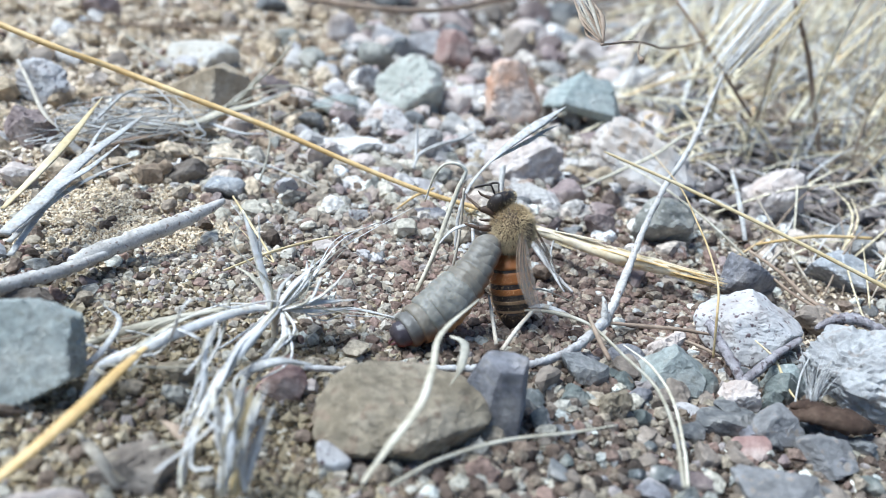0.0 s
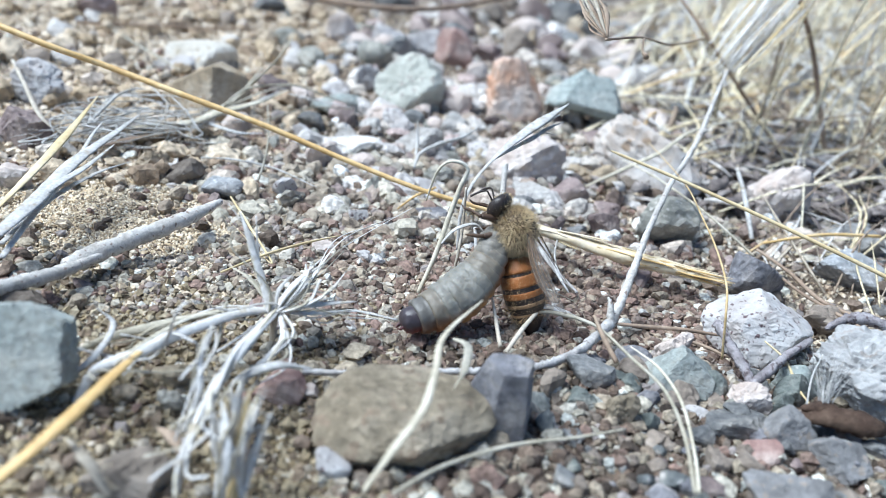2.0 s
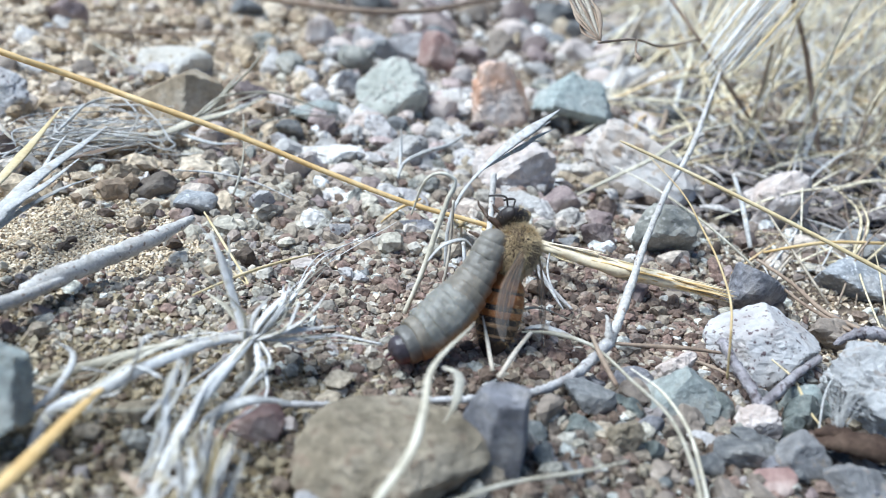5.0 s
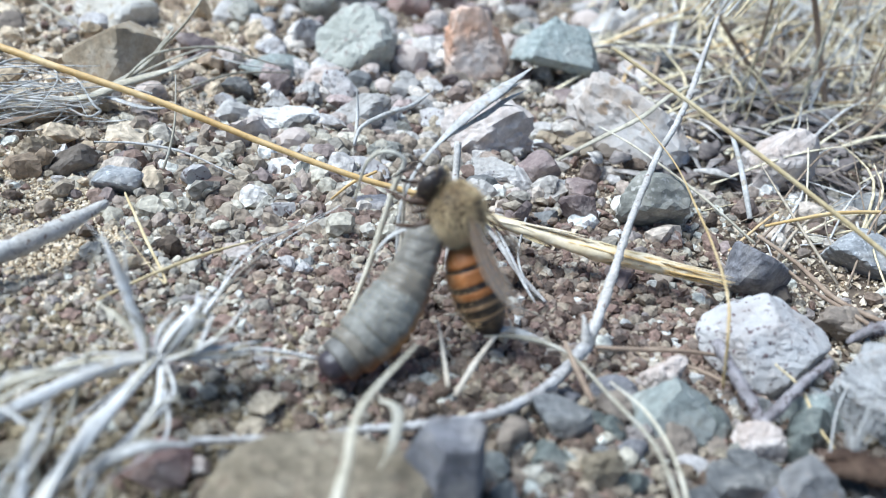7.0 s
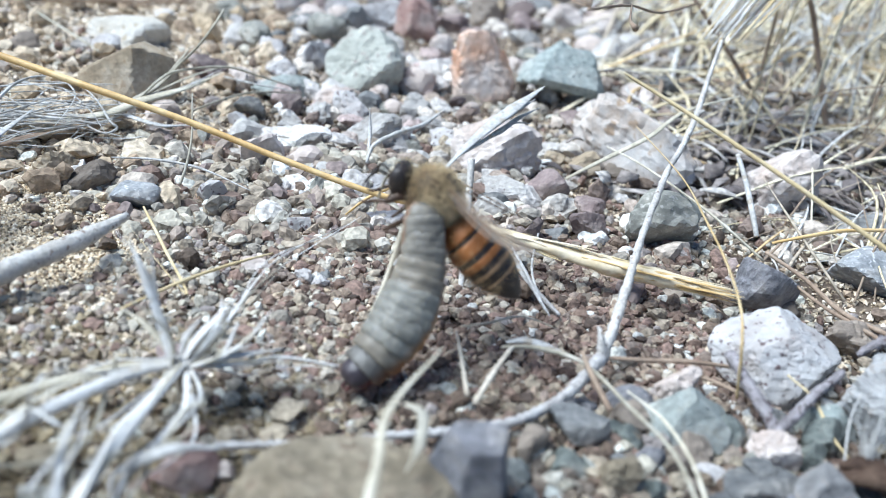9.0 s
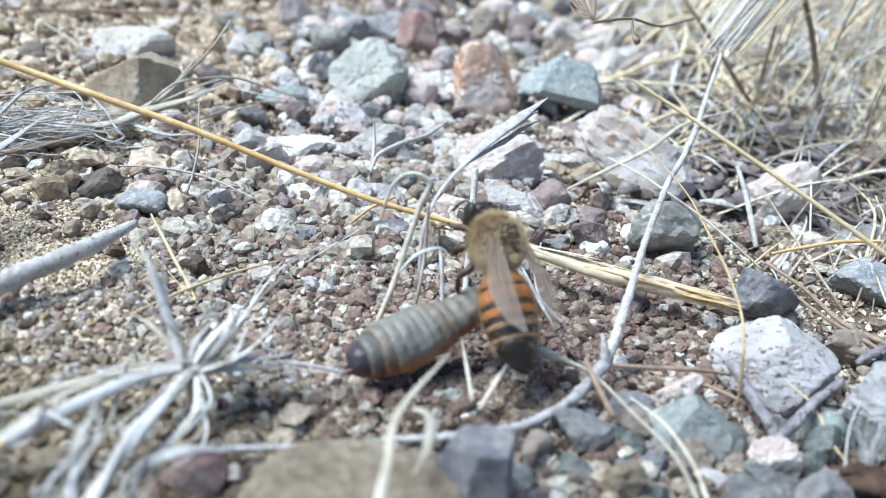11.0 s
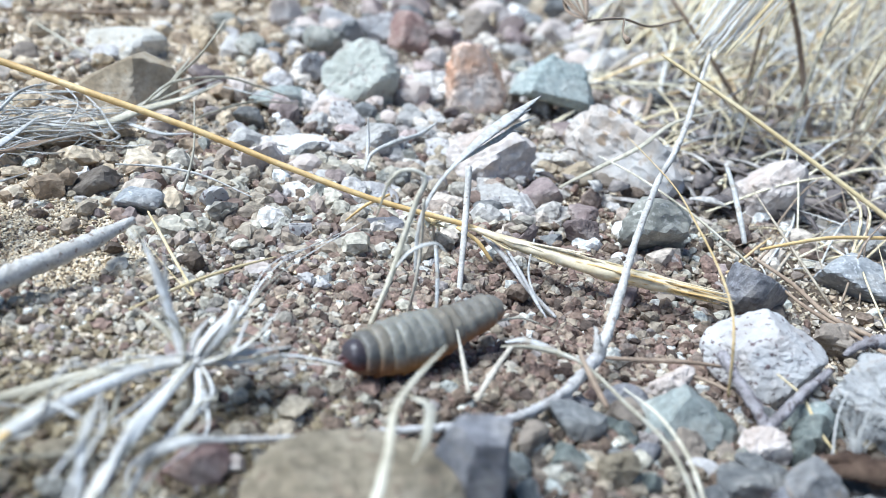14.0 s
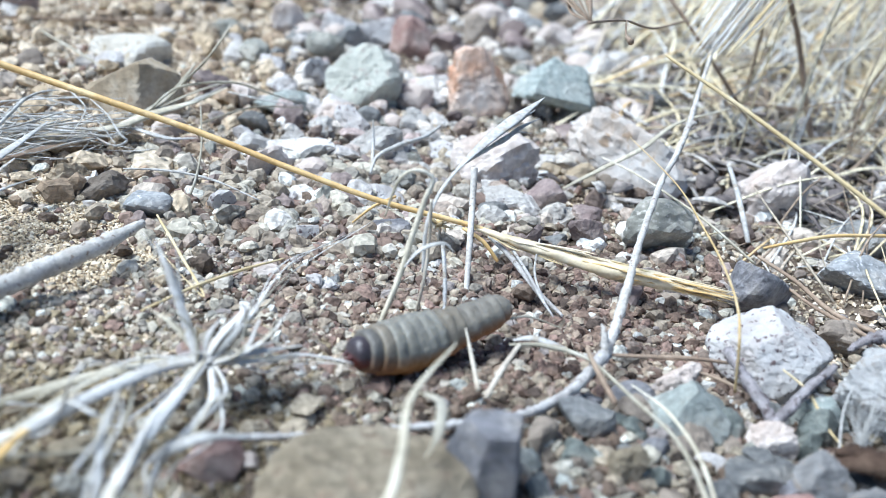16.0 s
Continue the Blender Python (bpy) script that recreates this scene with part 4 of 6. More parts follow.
stalk("thicket_straw", "grey-brown stem parallel to another",
      [(42.9, 86.4, 2.2), (44.7, 81.0, 2.0), (47.1, 77.6, 1.8), (49.0, 74.2, 1.8)], (0.144, 0.18, 0.202, 0.202), DRYBROWN, category="straw")
stalk("tall_brown_stalk", "tall dark brown stalk within the dead grass",
      [(64.6, 141.5, 1.0), (55.1, 139.7, 10.0), (47.0, 139.9, 18.0), (40.1, 144.9, 25.0), (34.2, 149.0, 31.0)], (0.36, 0.324, 0.288, 0.252, 0.216), DRYBROWN, category="grass stalk")
stalk("tall_brown_stalk", "knotty brown stalk rising from dead grass",
      [(72.4, 137.0, 0.0), (69.2, 139.7, 9.0), (65.5, 141.0, 18.0), (58.5, 137.2, 27.0), (57.4, 144.2, 33.0)], (0.504, 0.446, 0.432, 0.36, 0.324), DRYBROWN, category="grass stalk", rough=0.12)
stalk("fallen_stalk", "long brown fallen stalk on the gravel",
      [(-32.3, 182.2, 8.0), (-21.3, 180.2, 8.0), (-7.1, 181.0, 8.0), (5.0, 190.8, 8.0), (22.5, 218.8, 8.4), (42.2, 243.1, 8.8), (63.4, 308.2, 3.0)], (0.595, 0.637, 0.68, 0.722, 0.722, 0.51), DRYBROWN, category="grass stalk")
stalk("fallen_stalk", "thin brown stem across bare soil",
      [(-63.8, 160.1, 1.5), (-53.4, 164.0, 1.5), (-41.7, 169.5, 1.5), (-28.0, 176.6, 1.2)], (0.255, 0.297, 0.297, 0.128), DRYBROWN, category="grass stalk")
stalk("white_straw", "bleached blade beside the olive-tan stone",
      [(-28.7, 110.4, 1.5), (-25.8, 115.6, 3.0), (-22.4, 118.7, 3.4), (-19.4, 129.2, 3.2)], (0.288, 0.432, 0.36, 0.058), BLEACHED, category="straw", flat=0.4)
stalk("white_straw", "thin pale blade over gravel",
      [(-25.9, 118.7, 2.4), (-21.9, 123.2, 3.8), (-18.1, 128.3, 4.0), (-14.5, 130.5, 2.6)], (0.144, 0.216, 0.18, 0.043), STRAW, category="straw", flat=0.5)
stalk("thin_straw", "fine pale straw resting on the grit",
      [(-25.0, 99.6, 1.6), (-20.6, 99.7, 1.8), (-15.7, 99.0, 1.6), (-10.0, 95.6, 1.2)], (0.086, 0.144, 0.144, 0.058), BLEACHED, category="straw")
stalk("thin_straw", "fine yellow straw on the grit",
      [(-19.8, 86.1, 1.4), (-11.7, 74.8, 1.2), (-15.1, 81.5, 1.6), (-18.9, 89.2, 1.4)], (0.0, 0.072, 0.144, 0.108), YELLOW, category="straw")
stalk("thin_straw", "thin upright straw leaning on the golden stalk",
      [(-18.3, 107.1, 7.0), (-17.0, 100.9, 4.5), (-16.9, 98.0, 2.4), (-17.2, 96.2, 0.8)], (0.072, 0.115, 0.144, 0.144), STRAW, category="straw")
stalk("thin_straw", "fine yellow straw across the grit",
      [(-15.9, 71.8, 1.2), (-12.4, 75.8, 1.6), (-8.9, 79.5, 1.6), (-5.8, 82.5, 1.4)], (0.108, 0.144, 0.144, 0.072), YELLOW, category="straw")
stalk("gold_twiglet", "short golden side stem of the long stalk",
      [(0.0, 92.1, 1.2), (2.0, 93.9, 2.4), (4.3, 94.9, 3.4)], (0.086, 0.173, 0.144), GOLD, category="straw")
stalk("brown_twiglet", "brown side stem bending into the grit",
      [(11.1, 89.3, 3.0), (13.1, 87.8, 2.4), (14.7, 86.9, 0.8)], (0.202, 0.216, 0.18), GOLD, category="straw")
stalk("grey_twiglet", "grey split twig in the grit",
      [(14.0, 90.1, 2.0), (15.9, 86.3, 1.6), (17.7, 80.6, 1.2), (19.6, 77.5, 0.6)], (0.216, 0.302, 0.288, 0.144), TWIG, category="twig", rough=0.12)
stalk("white_twiglet", "forked white twig on pale gravel",
      [(1.5, 104.3, 2.0), (2.2, 106.1, 3.5), (4.7, 106.7, 5.0), (7.7, 109.2, 5.5), (10.3, 114.0, 6.0)], (0.144, 0.252, 0.288, 0.252, 0.072), BLEACHED, category="twig")
stalk("white_twiglet", "white twig prong rising from gravel",
      [(1.6, 104.4, 2.0), (1.6, 107.9, 4.2), (1.3, 108.8, 7.0)], (0.18, 0.216, 0.058), BLEACHED, category="twig")
stalk("thicket_straw", "pale stem leaning over the pinkish stone",
      [(24.7, 105.6, 2.0), (29.8, 108.5, 4.0), (34.7, 110.2, 6.5), (40.1, 114.5, 9.0), (47.5, 117.0, 11.0)], (0.216, 0.36, 0.36, 0.288, 0.144), STRAW, category="straw", flat=0.5)
stalk("thicket_straw", "fine pale grass stem in the thicket",
      [(51.0, 127.9, 9.0), (59.0, 135.5, 11.0), (66.7, 142.2, 13.0), (76.0, 150.3, 14.0), (88.2, 153.2, 15.0)], (0.072, 0.144, 0.173, 0.187, 0.187), BLEACHED, category="straw")
stalk("thicket_straw", "reddish fallen grass stem in the thicket",
      [(57.4, 151.0, 4.0), (67.5, 148.5, 4.0), (78.7, 150.5, 4.0), (96.2, 159.6, 4.0)], (0.216, 0.252, 0.252, 0.216), DRYBROWN, category="straw")
stalk("thicket_straw", "grey upright broken stem by dead grass",
      [(44.3, 106.1, 7.0), (45.0, 103.2, 4.6), (45.2, 99.4, 2.0), (45.5, 98.0, 0.5)], (0.252, 0.324, 0.324, 0.288), BLEACHED, category="straw")
stalk("thicket_straw", "amber bent stem behind the dark stone",
      [(44.3, 92.2, 2.6), (47.8, 92.8, 3.4), (52.8, 94.1, 4.0), (60.2, 95.7, 4.0)], (0.144, 0.202, 0.216, 0.216), GOLD, category="straw")
stalk("papery_straw", "thin bleached straw over bare soil",
      [(-33.7, 66.6, 3.0), (-34.0, 74.1, 4.0), (-33.9, 82.1, 5.0), (-34.8, 90.8, 6.0), (-35.0, 94.7, 6.4)], (0.3, 0.35, 0.3, 0.2, 0.05), BLEACHED, category="straw", flat=0.4)
stalk("papery_straw", "narrow grey straw over bare soil",
      [(-34.9, 69.1, 3.0), (-33.9, 77.7, 4.0), (-31.9, 84.4, 4.4), (-30.1, 89.7, 4.0)], (0.3, 0.35, 0.25, 0.05), BLEACHED, category="straw", flat=0.4)
stalk("papery_straw", "withered curling straw over bare soil",
      [(-57.9, 122.3, 4.0), (-52.0, 112.6, 4.0), (-45.8, 103.1, 3.0), (-41.3, 100.4, 1.5)], (0.25, 0.3, 0.3, 0.1), WITHERED, category="straw", flat=0.5)
stalk("papery_straw", "bleached frayed straw near stones",
      [(-22.8, 51.4, 2.0), (-21.0, 53.3, 3.0), (-21.1, 58.1, 3.0), (-22.6, 58.7, 4.0)], (0.2, 0.3, 0.25, 0.05), BLEACHED, category="straw", flat=0.5)
stalk("low_straw", "thin pale straw in front of the grub",
      [(10.6, 64.6, 1.0), (10.2, 67.8, 2.0), (9.7, 69.5, 3.4)], (0.204, 0.19, 0.082), WITHERED, category="straw")
stalk("low_straw", "pale forked straw on the grit",
      [(11.0, 63.5, 1.2), (12.6, 66.7, 1.8), (14.3, 69.7, 2.2)], (0.2, 0.24, 0.2), WITHERED, category="straw", flat=0.6)
stalk("low_straw", "thin curly straw on the grit",
      [(10.5, 72.8, 1.6), (12.5, 72.1, 2.6), (15.5, 73.8, 2.4), (18.7, 74.4, 1.2)], (0.082, 0.095, 0.095, 0.054), STRAW, category="straw")
stalk("low_straw", "tangled grey straw beside the seed head",
      [(15.9, 87.6, 2.2), (16.8, 82.1, 2.2), (17.8, 78.6, 1.4), (18.6, 76.9, 0.8)], (0.136, 0.177, 0.163, 0.068), TWIG, category="straw")
stalk("low_straw", "thin grey straw at the seed head",
      [(18.8, 88.3, 3.0), (17.5, 82.3, 2.2), (18.2, 78.6, 0.8)], (0.095, 0.122, 0.082), BLEACHED, category="straw")
stalk("low_straw", "yellowish thin straw beside stones",
      [(35.5, 67.7, 3.0), (36.9, 65.7, 2.4), (37.3, 62.8, 1.4), (38.0, 61.1, 0.8)], (0.068, 0.122, 0.122, 0.068), YELLOW, category="straw")
stalk("low_straw", "pale upright straw between stones",
      [(39.0, 63.9, 4.5), (37.8, 62.2, 3.0), (36.4, 58.8, 1.0)], (0.041, 0.095, 0.095), BLEACHED, category="straw")
stalk("papery_husk", "small white papery husk lying on the grit",
      [(13.8, 70.2, 2.2), (15.4, 70.4, 2.4), (17.3, 69.9, 2.2), (19.3, 69.5, 1.6)], (0.12, 0.42, 0.36, 0.08), BLEACHED, category="straw", flat=0.45)
stalk("curled_leaf", "broad cream dead leaf blade curling over soil",
      [(-36.2, 107.2, 1.5), (-33.2, 108.3, 2.0), (-28.7, 109.4, 2.6), (-26.0, 112.8, 3.2), (-23.3, 115.8, 3.6), (-20.7, 118.2, 4.2), (-17.9, 122.5, 5.0)], (0.3, 0.5, 0.75, 0.85, 0.7, 0.4, 0.08), STRAW, category="straw", flat=0.35)
stalk("curled_leaf", "yellowish dead leaf blade leaning on the golden stalk",
      [(-28.9, 112.4, 2.0), (-28.1, 113.2, 2.4), (-25.4, 116.4, 3.6), (-23.8, 117.9, 5.0), (-22.7, 120.0, 6.6), (-21.8, 121.5, 8.0)], (0.2, 0.34, 0.42, 0.4, 0.28, 0.08), STRAW, category="straw", flat=0.4)
stalk("thin_straw", "thin arching bleached straw over gravel",
      [(-26.3, 114.0, 3.0), (-24.3, 116.7, 5.0), (-22.2, 117.9, 6.0), (-17.3, 121.4, 6.0), (-13.5, 124.0, 4.5), (-8.7, 128.3, 2.0)], (0.16, 0.18, 0.18, 0.16, 0.14, 0.05), STRAW, category="straw")
stalk("thin_straw", "thin pale straw lying on gravel",
      [(-20.1, 115.4, 2.0), (-16.1, 119.1, 3.0), (-13.2, 122.0, 3.0), (-8.1, 126.7, 2.0)], (0.14, 0.15, 0.15, 0.06), STRAW, category="straw")
stalk("curled_leaf", "grey dead leaf lying on a flat stone",
      [(-28.7, 111.4, 2.2), (-26.6, 110.7, 2.2), (-22.5, 109.2, 2.0), (-19.5, 110.8, 1.8)], (0.25, 0.4, 0.42, 0.1), BLEACHED, category="straw", flat=0.4)
stalk("curled_straw", "curled loop of bleached fibre on soil",
      [(-32.4, 113.1, 4.5), (-29.5, 109.6, 4.0), (-27.3, 106.8, 2.8), (-26.5, 106.5, 2.2), (-27.4, 105.6, 1.8), (-29.3, 106.3, 2.0), (-31.7, 108.3, 2.6)], (0.06, 0.12, 0.15, 0.16, 0.15, 0.12, 0.08), BLEACHED, category="straw")
stalk("curled_straw", "pale curl of dry fibre over the soil",
      [(-40.8, 103.7, 2.0), (-39.1, 106.0, 4.0), (-37.8, 107.5, 5.5), (-36.6, 109.3, 6.0), (-35.2, 110.7, 6.0)], (0.2, 0.2, 0.18, 0.14, 0.06), BLEACHED, category="straw")
stalk("curled_straw", "bundle strand of pale dry fibre",
      [(-41.1, 104.6, 2.2), (-37.0, 106.4, 2.6), (-32.2, 106.5, 2.6), (-28.0, 107.1, 2.2)], (0.3, 0.34, 0.3, 0.12), BLEACHED, category="straw", flat=0.5)
stalk("brown_leaf", "flat brown dead leaf strip under pale fibres",
      [(-38.9, 99.1, 1.0), (-36.5, 101.6, 1.2), (-34.3, 103.9, 1.4), (-32.5, 105.6, 1.4)], (0.4, 0.6, 0.55, 0.2), DRYBROWN, category="straw", flat=0.4)
stalk("leafy_straw", "frayed bleached leaf beside a pointed one",
      [(10.9, 86.2, 12.4), (12.6, 88.0, 13.4), (14.8, 90.4, 14.2), (17.2, 93.9, 14.6)], (0.12, 0.4, 0.36, 0.04), BLEACHED, category="straw", flat=0.3)
stalk("leafy_straw", "short torn bleached leaf on a dry stem",
      [(11.7, 86.5, 12.4), (13.4, 88.4, 12.8), (15.3, 90.6, 13.6), (17.8, 93.9, 13.8)], (0.1, 0.34, 0.3, 0.03), BLEACHED, category="straw", flat=0.3)

stalk("curled_leaf", "long straw-coloured blade leaning against the olive-tan stone",
      [(-24.3, 119.0, 4.0), (-22.3, 118.5, 6.6), (-19.8, 118.0, 9.5), (-17.9, 118.5, 12.4), (-17.2, 119.5, 13.8)], (0.2, 0.42, 0.38, 0.26, 0.06), STRAW, category="straw", flat=0.4)
stalk("thin_straw", "pale straw lying slantwise on bare soil",
      [(-55.2, 155.5, 2.0), (-48.6, 148.1, 2.0), (-41.9, 140.5, 2.0), (-37.4, 135.1, 2.0)], (0.14, 0.24, 0.24, 0.1), STRAW, category="straw", flat=0.6)
stalk("thin_straw", "fine bleached straw across the gravel",
      [(-18.6, 126.9, 3.0), (-14.2, 125.2, 3.0), (-8.5, 124.1, 3.0)], (0.1, 0.13, 0.05), BLEACHED, category="straw")

# small things among the crowded stones and in front
stone("soil_clod", "crumbly tan clod of soil beside grey stones", 20.6, 58.0, 3.0, 2.6, 4.0, BLUNT_TAN, 801, level=4, cuts=8, soft=14, bumps=0.16)
stone("crusty_stone", "crusty pinkish lump behind a three-cornered stone", 27.4, 68.0, 3.6, 2.8, 4.6, PINK, 802, cuts=8, bumps=0.16)
stone("quartz_chip", "bluish-white chip under a grey stone", 27.9, 60.0, 3.2, 1.6, 1.6, WHITE, 803, turn=-30, cuts=6, bumps=0.03)
stone("dark_stone", "dark grey stone in the shade of a twig", 23.4, 66.6, 4.0, 3.0, 2.8, DARK, 804, cuts=7, soft=50)
stone("brown_stone", "dark brown lump beside a pale slab", -31.0, 63.0, 5.2, 3.6, 3.2, BROWN, 805, cuts=8, bumps=0.14)
stone("tan_stone", "low rounded tan stone in sandy soil", -16.0, 56.6, 3.8, 3.0, 2.4, BLUNT_TAN, 806, cuts=8, soft=16, bumps=0.1)
stone("green_stone", "small dark greenish stone beside a bent stalk", 29.9, 63.4, 3.4, 2.6, 3.2, GREEN, 807, cuts=6, soft=50, turn=25)
stone("grey_stone", "pale grey angular stone beside a maroon pebble", 34.4, 57.2, 4.6, 3.6, 3.8, SHADED_CRUST, 809, cuts=6, soft=50, turn=15)
stone("bluish_stone", "small blue-green stone behind a feathery seed", 38.6, 65.2, 4.4, 3.0, 4.4, SLAB_BLUE, 810, cuts=6, soft=50, turn=-10)
stalk("brown_straw", "thin brown dry stem lying against the white stone",
      [(21.8, 69.6, 1.9), (25.0, 69.6, 2.0), (29.0, 70.0, 1.9), (33.0, 70.2, 1.6)], (0.16, 0.2, 0.2, 0.12), DRYBROWN, category="straw", rough=0.1)
stalk("brown_straw", "short dark stem lying under another",
      [(27.6, 69.6, 1.1), (30.0, 68.6, 1.3), (32.4, 67.0, 1.2)], (0.12, 0.17, 0.12), DRYBROWN, category="straw", rough=0.1)
stalk("dead_twig", "frayed dark grey twig end behind a whitish stone",
      [(42.6, 70.8, 3.4), (44.6, 71.4, 4.4), (46.8, 71.4, 4.6), (50.0, 70.2, 4.0)], (0.2, 0.55, 0.6, 0.45), PURPLE_TWIG, category="twig", rough=0.3)
stalk("bark_piece", "curved piece of dark brown bark in a hollow between stones",
      [(35.6, 58.8, 1.0), (38.0, 58.0, 1.9), (41.0, 57.6, 1.8), (43.4, 58.4, 1.0)], (0.5, 1.2, 1.35, 0.5), BROWN_BARK, category="bark", flat=0.7, rough=0.15)
stalk("papery_husk", "white papery husk lying across a reddish stone",
      [(-10.4, 52.4, 3.0), (-9.0, 53.2, 3.6), (-7.2, 54.2, 3.7), (-5.0, 55.2, 3.0)], (0.12, 0.5, 0.42, 0.1), BLEACHED, category="straw", flat=0.5)
stalk("curled_leaf", "pale curled leaf strip against a brown stone",
      [(-15.6, 41.4, 1.4), (-16.6, 41.9, 2.8), (-17.6, 42.6, 3.4), (-19.2, 44.4, 3.0)], (0.2, 0.4, 0.42, 0.08), WITHERED, category="straw", flat=0.35)
stalk("brown_leaf", "reddish-brown leaf sliver in the sandy soil",
      [(-14.8, 48.6, 1.2), (-13.4, 47.2, 1.7), (-12.0, 45.6, 1.0)], (0.15, 0.5, 0.12), DRYBROWN, category="straw", flat=0.35)


def build_feathery_seed():
    """A brown seed with a fan of fine white hairs, caught between stones."""
    c = np.array((37.6, 58.8, 2.2))
    e = empty("feathery_seed", *c)
    tagged(e, "dark brown seed with a fan of fine pale hairs", "seed")
    part("seed_body", tube_shape([(-1.6, 0.3, -0.4), (-0.4, 0.0, 0.0), (0.9, -0.1, -0.1), (1.8, 0.1, -0.6)], (0.25, 0.75, 0.7, 0.2), 10, 0.8, rough=0.12), BROWN_BARK, e)
    rs = np.random.RandomState(19)
    for i in range(34):
        a = rs.normal(0.15, 0.42)
        ln = rs.uniform(2.2, 4.6)
        d = np.array((math.sin(a), 0.55 + rs.normal() * 0.25, math.cos(a)))
        part("hair", tube_shape([tuple(rs.normal(size=3) * 0.25), tuple(d * ln * 0.5 + rs.normal(size=3) * 0.1), tuple(d * ln + (0.4 * a, 0, -0.2))], (0.05, 0.04, 0.015), 4, 1.0, 3), BLEACHED, e)


build_feathery_seed()

def build_golden_stalk():
    """The long golden stalk with its seed head lying across the gravel."""
    line = [(-57.5, 100.7, 17.0), (-42.4, 97.2, 14.0), (-35.1, 97.9, 12.0), (-26.0, 96.0, 10.4), (-15.9, 94.5, 8.4), (-6.7, 92.4, 6.4), (2.5, 90.5, 4.6), (11.7, 89.3, 3.4), (16.1, 87.2, 3.0)]
    e = empty("golden_stalk", *line[-1])
    tagged(e, "long golden grass stalk with a dry seed head", "grass stalk")
    part("stem", shifted(tube_shape(line, (0.38, 0.38, 0.37, 0.36, 0.34, 0.32, 0.3, 0.28, 0.26), 8, rough=0.04), *line[-1]), GOLD, e)
    rs = np.random.RandomState(3)
    head = [(12.2, 89.2, 3.2), (16.0, 87.2, 3.1), (20.2, 85.1, 3.0), (25.0, 83.4, 2.8), (30.2, 82.1, 2.6), (36.6, 80.6, 2.3)]
    for i in range(130):
        a = 4.3 * rs.uniform(0, 1) ** 0.75
        b = min(5.0, a + rs.uniform(0.8, 2.0))
        spread = rs.normal(size=3) * (0.1, 0.3, 0.3)
        q = []
        for k in range(4):
            s = a + (b - a) * k / 3
            j = min(int(s), 4)
            p = np.array(head[j]) + (np.array(head[j + 1]) - np.array(head[j])) * (s - j)
            wide = 0.25 + 1.1 * math.sin(min(s, 4.4) / 4.6 * 2.5)
            q.append(p + spread * wide * (0.85 + 0.15 * k) + rs.normal(size=3) * 0.05)
        part("husk", shifted(tube_shape(q, (0.06, rs.uniform(0.12, 0.25), 0.14, 0.02), 6, 0.55, 4), *line[-1]), (GOLD, HUSK, YELLOW, HUSK)[i % 4], e)
    part("core", shifted(tube_shape(head, (0.26, 0.5, 0.78, 0.95, 0.82, 0.14), 12, 0.85, rough=0.18), *line[-1]), HUSK, e)
    for i in range(14):
        j = rs.randint(1, 5)
        p = np.array(head[j])
        d = np.array((rs.uniform(1.2, 3.4), rs.normal() * 0.6, rs.uniform(-0.7, 0.2)))
        part("awn", shifted(tube_shape([tuple(p), tuple(p + d * 0.5 + (0, 0, 0.12)), tuple(p + d)], (0.07, 0.05, 0.015), 5, 1.0, 4), *line[-1]), HUSK, e)


build_golden_stalk()


def build_seed_twig():
    """A thin twig with a dry seed head hanging over the thicket."""
    line = [(46.7, 138.4, 18.0), (33.8, 113.8, 20.5), (26.2, 100.5, 23.2), (18.1, 83.3, 25.5)]
    e = empty("seed_twig", *line[0])
    tagged(e, "thin crooked twig bearing a dry brown seed head", "twig")
    part("stem", shifted(tube_shape(line, (0.16, 0.15, 0.14, 0.13), 6, rough=0.15), *line[0]), DRYBROWN, e)
    part("bud", shifted(tube_shape([(26.4, 100.6, 23.2), (25.6, 97.1, 22.4), (25.8, 95.5, 22.0)], (0.1, 0.12, 0.35), 6), *line[0]), DRYBROWN, e)
    rs = np.random.RandomState(8)
    base = np.array([(18.4, 84.0, 25.5)][0])
    tip = np.array([(16.0, 90.4, 29.0)][0])
    for i in range(16):
        u = rs.uniform(0.55, 1.05)
        off = rs.normal(size=3) * 0.55
        mid = base + (tip - base) * u * 0.5 + off
        part("husk", shifted(tube_shape([base, mid, base + (tip - base) * u + off * rs.uniform(0.2, 1.6)], (0.1, rs.uniform(0.14, 0.32), 0.02), 6, 0.4, 4), *line[0]),
             WITHERED if i % 2 else DRYBROWN, e)


build_seed_twig()


